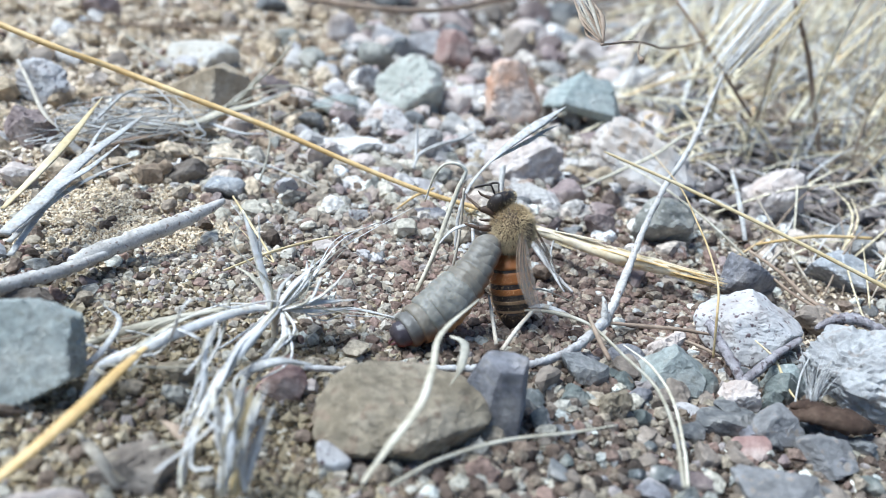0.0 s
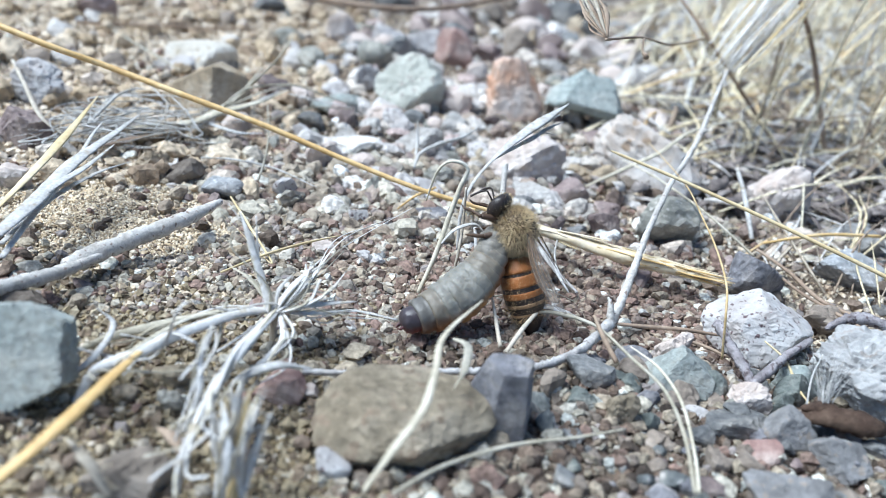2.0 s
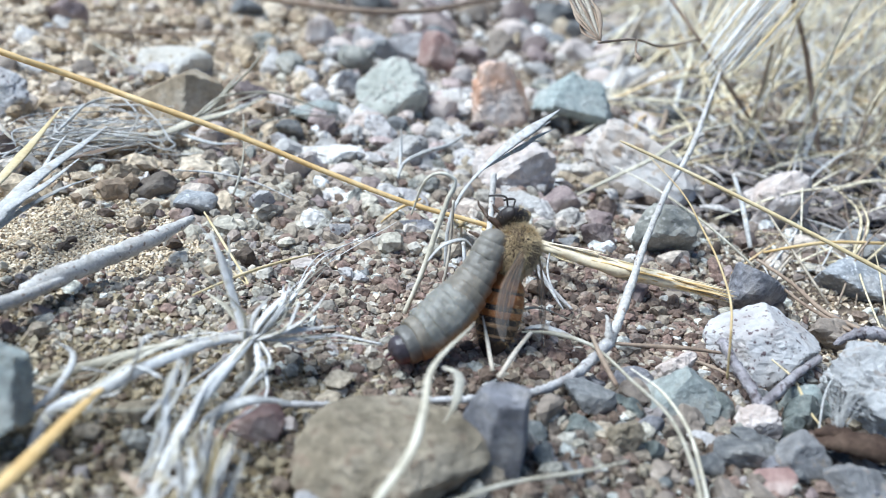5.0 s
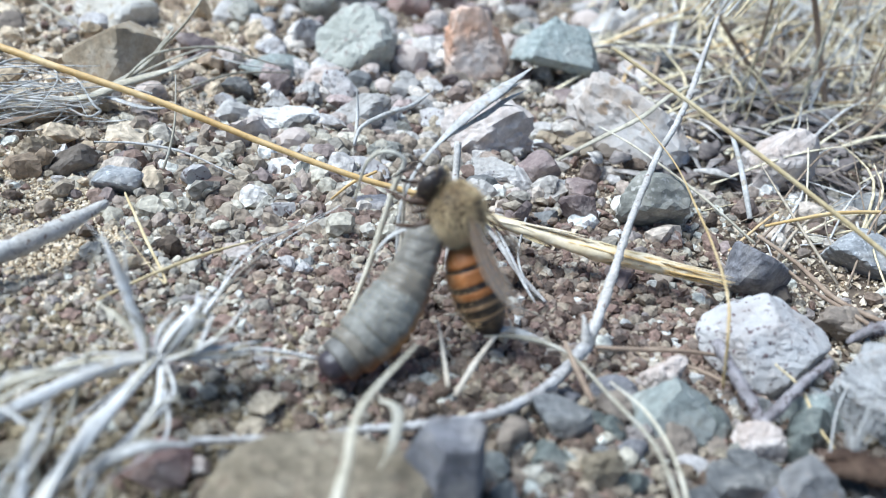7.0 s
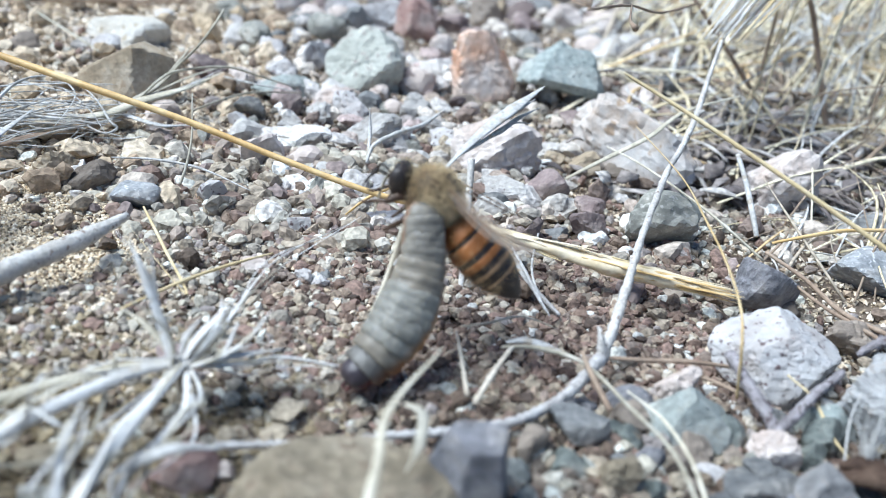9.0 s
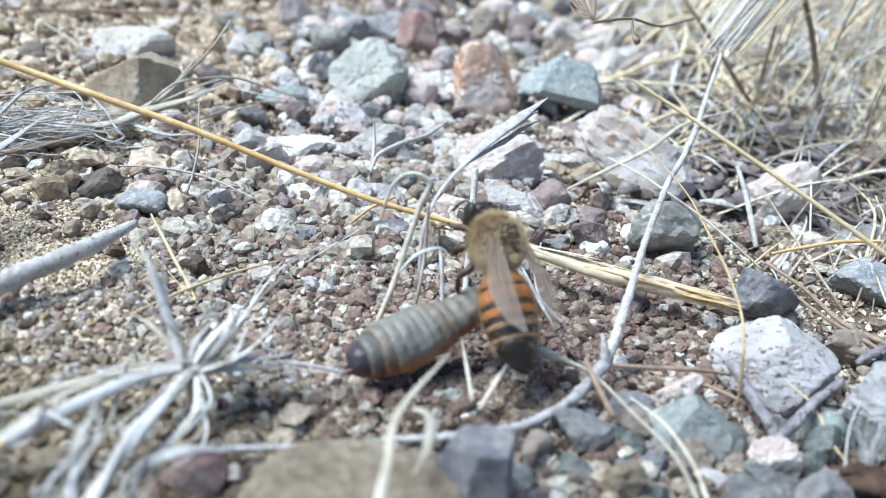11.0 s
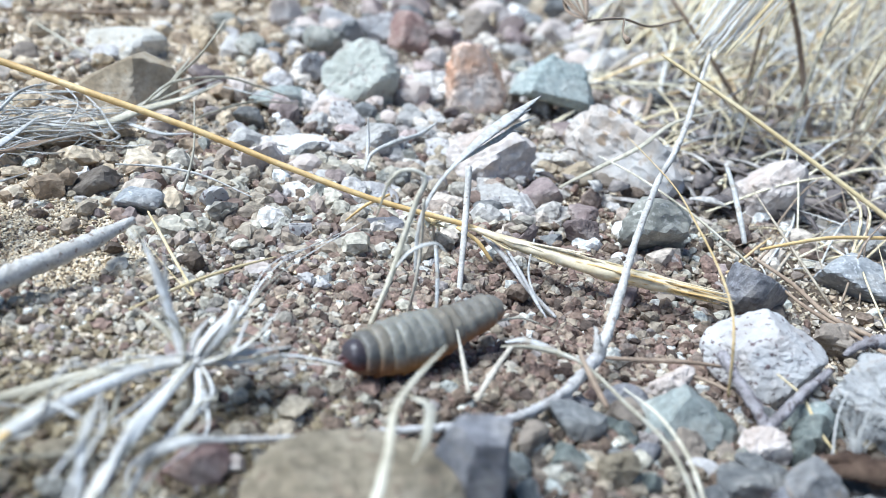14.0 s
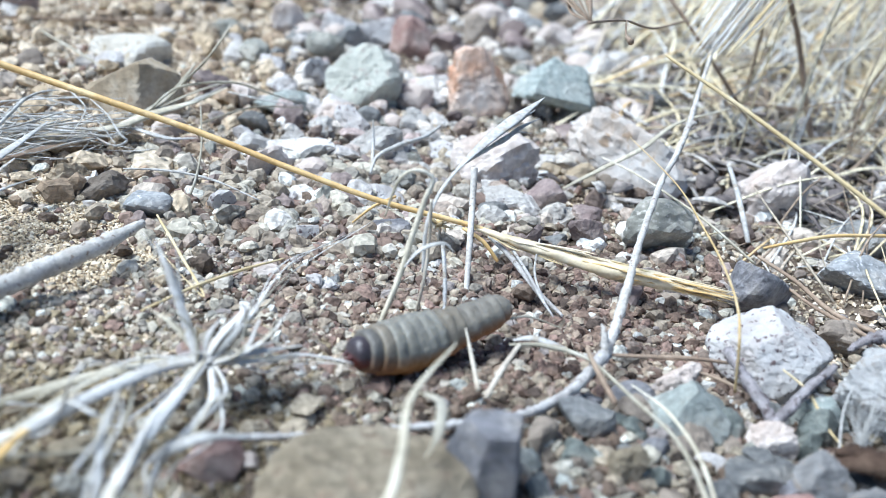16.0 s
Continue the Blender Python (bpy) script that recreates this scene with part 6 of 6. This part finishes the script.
def build_bee():
    """A worker bee: y runs forward to its head, z up out of its back; origin in the thorax."""
    e = empty("bee", 8, 70, 8)
    tagged(e, "honey bee with fuzzy tan thorax and orange-and-black banded abdomen", "bee")
    th = part("thorax", ellipsoid((0, 0, 0), (2.15, 2.3, 2.0)), BEE_THORAX, e)
    rs = np.random.RandomState(4)
    hairs = []
    for i in range(9000):
        d = rs.normal(size=3)
        d /= np.linalg.norm(d)
        if d[2] > 0.5 and abs(d[1] + 0.15) < 0.5 and abs(d[0]) < 0.42 and i % 6:
            continue
        p = d * (2.1, 2.25, 1.95)
        q = p + d * rs.uniform(0.2, 0.62) + rs.normal(size=3) * 0.16 + (0, -0.18, 0)
        a = np.cross(d, (0.31, 0.52, 0.79))
        a /= np.linalg.norm(a)
        b = np.cross(d, a)
        w = 0.024
        hairs.append((np.array([p + a * w, p - a * w * 0.5 + b * w, p - a * w * 0.5 - b * w, q]), [(0, 1, 3), (1, 2, 3), (2, 0, 3)]))
    part("fuzz", joined(hairs), BEE_FUZZ, th, "dense tan fuzz", smooth=False)
    head = part("head", ellipsoid((0, 0, 0), (1.6, 0.9, 1.45)), BEE_DARK, e, "dark head")
    head.matrix_basis = pose(0, 2.4 * MM, -1.2 * MM, -48, 0, 0)
    hairs = []
    for i in range(260):
        d = rs.normal(size=3)
        d /= np.linalg.norm(d)
        p = d * (1.7, 0.9, 1.5)
        q = p + d * rs.uniform(0.15, 0.4)
        a = np.cross(d, (0.31, 0.52, 0.79))
        a /= np.linalg.norm(a)
        b = np.cross(d, a)
        w = 0.03
        hairs.append((np.array([p + a * w, p - a * w * 0.5 + b * w, p - a * w * 0.5 - b * w, q]), [(0, 1, 3), (1, 2, 3), (2, 0, 3)]))
    part("fuzz", joined(hairs), BEE_FUZZ, head, smooth=False)
    for s in (-1, 1):
        part("eye", ellipsoid((1.3 * s, 0.1, 0.15), (0.5, 0.72, 1.15)), BEE_DARK, head, "black glossy compound eye")
        part("antenna", tube_shape([(0.35 * s, 0.85, 0.2), (0.6 * s, 1.4, 0.6), (0.8 * s, 1.8, 0.8), (1.1 * s, 2.3, 0.3), (1.3 * s, 2.7, -0.4)], (0.1, 0.09, 0.1, 0.12, 0.1), 6), BEE_DARK, head)
        part("jaw", tube_shape([(0.5 * s, 0.6, -1.1), (0.4 * s, 1.0, -1.7), (0.1 * s, 1.2, -2.0)], (0.25, 0.2, 0.06), 6), BEE_LEG, head)
    ab = part("abdomen", lathe([(0.0, 0.35), (-0.35, 0.6), (-0.7, 1.15), (-1.2, 1.5)], 24, 0.92), BEE_DARK, e, "banded orange and black abdomen")
    ab.matrix_basis = pose(0, -1.75 * MM, -0.35 * MM, 0, 0, 90) @ pose(0, 0, 0, 0, 4, 0) @ Matrix.Diagonal((1.2, 1.05, 1.05, 1.0))
    prof = [(-0.6, 1.15), (-1.4, 1.78), (-2.3, 2.05), (-3.3, 2.12), (-4.3, 2.04), (-5.2, 1.76), (-6.0, 1.34), (-6.8, 0.72), (-7.3, 0.08)]
    px, pr = [q[0] for q in prof][::-1], [q[1] for q in prof][::-1]

    def ring(x0, x1, grow):
        xs = np.linspace(x0, x1, 6)
        return [(x, max(0.05, float(np.interp(x, px, pr)) + grow)) for x in xs]

    bands = ((-0.6, -1.7, BEE_ORANGE), (-1.65, -1.98, BEE_DARK), (-1.93, -2.85, BEE_ORANGE), (-2.8, -3.3, BEE_DARK), (-3.25, -3.75, BEE_ORANGE), (-3.7, -4.25, BEE_DARK),
             (-4.2, -4.5, BEE_AMBER), (-4.45, -5.1, BEE_DARK), (-5.05, -5.25, BEE_AMBER), (-5.2, -7.3, BEE_DARK))
    for i, (a, b, m) in enumerate(bands):
        part("band", lathe(ring(a, b, 0.0 if m != BEE_DARK else -0.02), 28, 0.9), m, ab)
    hairs = []
    for i in range(1500):
        x = rs.uniform(-5.8, -0.7)
        w0 = rs.uniform(0, 2 * math.pi)
        r = float(np.interp(x, px, pr))
        d = np.array((-0.5, math.cos(w0), math.sin(w0) * 0.9))
        p = np.array((x, r * math.cos(w0), r * 0.9 * math.sin(w0)))
        q = p + d * rs.uniform(0.2, 0.6) + rs.normal(size=3) * 0.06
        w = 0.013
        hairs.append((np.array([p + (w, 0, 0), p - (w, 0, 0), p + (0, w, w), q]), [(0, 1, 3), (1, 2, 3), (2, 0, 3)]))
    part("fuzz", joined(hairs), BEE_HAIR, ab, smooth=False)
    wings = []
    for s in (-1, 1):
        for k, (ln, wd, out) in enumerate(((8.8, 2.7, 5), (6.2, 2.0, 12))):
            w = part("fore_wing" if k == 0 else "hind_wing", wing_shape(ln, wd, s), WING, e, "thin smoky translucent wing")
            w.matrix_basis = pose(0.95 * s * MM, (0.5 - 0.9 * k) * MM, (1.55 - 0.25 * k) * MM, -20, 22 * s, out * s)
            for j in (0.05, 0.4, 0.75):
                part("vein", tube_shape([(s * 0.05, 0, 0.03), (s * wd * (0.15 + j * 0.5), -ln * 0.45, 0.04), (s * wd * (0.0 + j * 0.6), -ln * 0.85, 0.03)], (0.045, 0.03, 0.015), 5), VEIN, w)
            wings.append((w, s))
    for s in (-1, 1):
        for k, (y0, reach, fwd) in enumerate(((1.2, 2.1, 1.5), (0.1, 2.4, 0.2), (-1.1, 2.5, -1.8))):
            leg = part("leg", tube_shape([(1.0 * s, y0, -1.3), (reach * 0.75 * s, y0 + fwd * 0.35, -1.7), (reach * s, y0 + fwd * 0.55, -2.4)], (0.28, 0.34, 0.24), 8), BEE_LEG, e)
            part("shin", tube_shape([(reach * s, y0 + fwd * 0.55, -2.4), (reach * 0.85 * s, y0 + fwd * 0.9, -3.3), (reach * 0.75 * s, y0 + fwd, -3.7)], (0.22, 0.32 if k == 2 else 0.22, 0.16), 8, 0.7), BEE_LEG, leg)
            part("foot", tube_shape([(reach * 0.75 * s, y0 + fwd, -3.7), (reach * 0.65 * s, y0 + fwd * 1.15, -4.2), (reach * 0.6 * s, y0 + fwd * 1.4, -4.5)], (0.17, 0.13, 0.06), 6), BEE_LEG, leg)
    return e, wings


def bee_pose(c, tail, back):
    """The bee's pose from the place of its thorax, the place of its tail's tip and the way its back faces."""
    c, tail, up = Vector(c), Vector(tail), Vector(back)
    y = (c - tail).normalized()
    x = y.cross(up).normalized()
    z = x.cross(y)
    m = Matrix((x, y, z)).transposed().to_4x4()
    m.translation = c * MM
    return m


grub, grub_rings = build_grub()
bee, bee_wings = build_bee()

# the grub's line: seconds, dark end, middle, other end
GRUB_EARLY = [
    (0.0, (1.6, 64.6, 0.7), (6.5, 68.1, 4.0), (9.3, 71.6, 8.4)),
    (0.5, (2.0, 65.1, 0.7), (6.2, 68.6, 3.9), (8.1, 72.1, 9.7)),
    (1.0, (2.5, 65.4, 0.6), (7.2, 68.9, 5.0), (10.0, 72.4, 9.9)),
    (1.5, (1.6, 66.4, 2.0), (8.0, 69.4, 3.7), (13.2, 72.4, 8.3)),
    (2.0, (2.0, 66.2, 1.5), (7.8, 69.7, 4.4), (9.5, 73.2, 8.6)),
    (2.5, (3.4, 66.2, 1.5), (7.1, 69.7, 5.9), (8.7, 73.2, 10.8)),
    (3.0, (3.0, 65.9, 0.9), (6.2, 69.4, 5.8), (7.9, 72.9, 12.1)),
    (3.5, (2.6, 65.8, 1.3), (6.5, 69.3, 6.2), (8.9, 72.8, 11.2)),
]
GRUB_MIDDLE = [
    (5.8, (2.4, 65.8, 1.3), (8.6, 69.3, 3.7), (12.2, 72.8, 8.4)),
    (6.0, (3.0, 66.0, 1.4), (9.1, 69.5, 3.7), (13.1, 73.0, 7.8)),
    (6.5, (0.6, 65.7, 0.6), (7.1, 69.2, 2.8), (12.8, 72.7, 8.1)),
    (7.0, (2.1, 65.5, 1.2), (6.4, 69.0, 4.9), (8.3, 72.5, 9.8)),
    (7.5, (2.4, 65.7, 0.5), (6.5, 69.2, 6.3), (7.0, 72.7, 12.6)),
    (8.0, (2.4, 66.1, 1.7), (7.1, 69.6, 5.2), (10.4, 73.1, 9.2)),
    (8.5, (2.2, 66.0, 0.9), (6.6, 69.5, 5.2), (7.4, 73.0, 11.3)),
    (9.0, (2.2, 65.6, 1.1), (6.1, 69.1, 6.1), (6.1, 72.6, 12.4)),
    (9.5, (2.1, 66.1, 1.8), (6.6, 69.6, 5.1), (8.9, 73.1, 10.3)),
]
GRUB_LATE = [
    (12.0, (1.7, 67.0, 2.0), (6.6, 69.7, 3.0), (12.3, 72.5, 4.6)),
    (12.5, (1.3, 66.8, 1.7), (6.3, 69.0, 2.8), (12.9, 71.3, 4.7)),
    (12.8, (1.5, 66.9, 1.9), (6.9, 69.8, 2.5), (13.2, 72.6, 3.8)),
    (13.0, (1.9, 66.9, 1.9), (7.6, 70.4, 2.2), (13.3, 73.9, 3.6)),
    (14.5, (1.6, 66.7, 2.1), (7.2, 70.2, 2.0), (13.6, 73.7, 3.6)),
    (16.0, (1.3, 66.6, 2.3), (6.9, 70.1, 1.9), (13.7, 73.6, 3.6)),
]
# the bee: seconds, thorax, tail's tip, way of its back
BEE_EARLY = [
    (0.0, (11.3, 73.0, 9.0), (12.4, 71.0, 1.7), (0.8, -0.5, 0.2)),
    (0.5, (9.9, 73.0, 8.5), (10.3, 71.0, 1.0), (0.8, -0.5, 0.2)),
    (1.0, (12.5, 75.0, 8.1), (10.5, 72.0, 1.7), (0.8, -0.3, 0.5)),
    (1.5, (15.1, 75.0, 6.8), (12.9, 72.0, -0.2), (0.7, -0.2, 0.7)),
    (2.0, (11.3, 73.0, 8.7), (13.7, 70.7, 0.9), (0.92, -0.35, 0.1)),
    (2.5, (11.4, 73.0, 10.7), (11.8, 71.0, 2.3), (0.92, -0.3, 0.1)),
    (3.0, (10.1, 73.0, 11.4), (10.6, 71.0, 3.5), (0.85, -0.5, 0.1)),
    (3.5, (10.9, 73.0, 11.2), (10.1, 71.0, 3.4), (0.68, -0.72, 0.1)),
]
BEE_MIDDLE = [
    (5.8, (14.4, 73.0, 7.8), (13.6, 69.5, 1.5), (0.8, -0.5, 0.3)),
    (6.0, (15.3, 73.0, 8.5), (16.3, 69.4, 1.3), (0.85, -0.45, 0.2)),
    (6.5, (14.9, 73.0, 9.0), (16.2, 69.3, 1.2), (0.9, -0.4, 0.1)),
    (7.0, (10.4, 73.0, 10.6), (13.4, 71.0, 3.4), (0.9, -0.4, 0.2)),
    (7.5, (8.8, 73.0, 13.4), (11.5, 71.0, 4.2), (0.9, -0.4, 0.2)),
    (8.0, (12.2, 73.0, 9.9), (13.6, 71.0, 0.8), (0.85, -0.5, 0.15)),
    (8.5, (8.7, 73.0, 11.8), (12.7, 71.0, 5.1), (0.8, -0.35, 0.5)),
    (9.0, (7.1, 74.0, 12.3), (13.8, 72.0, 5.7), (0.7, -0.1, 0.7)),
    (9.5, (10.2, 73.0, 11.5), (11.7, 71.0, 2.6), (0.82, -0.55, 0.1)),
]
BEE_LATE = [
    (11.8, (13.2, 73.0, 7.6), (12.9, 66.0, 3.6), (0.1, -0.75, 0.65)),
    (12.0, (14.3, 73.0, 6.5), (12.0, 66.0, 2.6), (0.0, -0.75, 0.65)),
    (12.2, (14.4, 72.0, 7.2), (14.1, 66.0, 2.0), (0.1, -0.75, 0.65)),
    (12.4, (14.1, 72.0, 8.4), (12.2, 66.0, 2.6), (0.1, -0.75, 0.65)),
    (12.5, (15.5, 71.0, 7.4), (11.1, 65.9, 1.7), (0.2, -0.7, 0.7)),
    (12.6, (16.6, 72.0, 6.0), (11.3, 66.5, 1.4), (0.15, -0.65, 0.75)),
    (12.7, (17.6, 72.0, 5.0), (11.5, 67.0, 1.4), (0.1, -0.6, 0.8)),
    (12.8, (17.1, 74.0, 5.6), (12.1, 69.0, 3.6), (-0.1, -0.75, 0.65)),
    (12.9, (13.5, 75.0, 7.9), (13.6, 71.0, 2.6), (0.0, -0.9, 0.4)),
    (13.0, (18.0, 95.0, 15.1), (18.1, 91.0, 7.9), (0.0, -0.9, 0.4)),
    (13.1, (22.0, 105.0, 62.0), (21.2, 101.0, 54.0), (0.0, -0.8, 0.6)),
    (13.4, (160.0, 420.0, 330.0), (156.0, 412.0, 322.0), (0.0, -0.7, 0.7)),
    (14.2, (420.0, 1500.0, 160.0), (417.0, 1492.0, 158.0), (0.0, -0.3, 0.9)),
    (15.0, (500.0, 1700.0, 7.0), (497.0, 1692.0, 7.0), (0.0, 0.0, 1.0)),
    (16.0, (500.0, 1700.0, 7.0), (497.0, 1692.0, 7.0), (0.0, 0.0, 1.0)),
]


# the swaying stalk: seconds, tip, a point further along
SWAY = [
    (0.0, (22.0, 88.0, 13.1), (51.3, 76.0, 6.5)),
    (1.5, (22.3, 88.0, 13.0), (50.3, 76.0, 6.9)),
    (3.5, (22.2, 88.0, 12.9), (50.3, 76.0, 7.9)),
    (6.0, (24.2, 88.0, 17.2), (46.5, 76.0, 9.6)),
    (6.5, (23.6, 88.0, 18.4), (46.0, 76.0, 9.4)),
    (7.0, (23.3, 88.0, 20.2), (46.4, 76.0, 8.8)),
    (8.0, (23.5, 88.0, 19.6), (45.4, 76.0, 9.6)),
    (9.0, (23.5, 88.0, 19.6), (45.1, 76.0, 10.4)),
    (12.0, (24.7, 88.0, 20.3), (45.6, 76.0, 10.8)),
    (12.5, (25.4, 88.0, 20.4), (45.9, 76.0, 10.9)),
    (13.5, (26.7, 88.0, 22.1), (45.7, 76.0, 13.1)),
    (14.5, (26.8, 88.0, 22.8), (45.2, 76.0, 13.7)),
    (16.0, (26.8, 88.0, 22.7), (45.0, 76.0, 13.6)),
]


def motions():
    walk(swaying_stalk, [(t, stalk_pose(a, b)) for t, a, b in SWAY])
    lines = GRUB_EARLY + GRUB_MIDDLE + GRUB_LATE
    n = len(grub_rings)
    for i, ob in enumerate(grub_rings):
        walk(ob, [(t, grub_pose(a, b, c, 0.03 + 0.92 * i / (n - 1))) for t, a, b, c in lines])
    walk(bee, [(t, bee_pose(c, z, u)) for t, c, z, u in BEE_EARLY + BEE_MIDDLE + BEE_LATE])
    for w, s in bee_wings:
        rest = w.matrix_basis.copy()
        fold = rest @ pose(0, 0, 0, 12, -8 * s, -9 * s)
        spread = fold @ pose(0, 0, 0, 0, 0, -42 if s < 0 else 4)
        wide = rest @ pose(0, 0, 0, 0, 0, 24 if s > 0 else 0)
        flap = [(0.0, wide), (0.7, wide), (1.4, rest), (2.0, wide), (2.6, rest), (3.0, spread), (3.7, spread), (5.8, rest), (7.2, rest), (7.6, wide), (8.2, wide), (9.7, rest), (11.8, fold), (12.3, fold), (12.5, fold @ pose(0, 0, 0, 0, 0, -16 if s < 0 else 0)), (12.6, fold)]
        for k in range(12):
            flap.append((12.7 + k * 0.0667, rest @ pose(0, 0, 0, 0, (40 if k % 2 else -25) * s, -45 * s)))
        flap.append((16.0, rest))
        walk(w, flap)


motions()
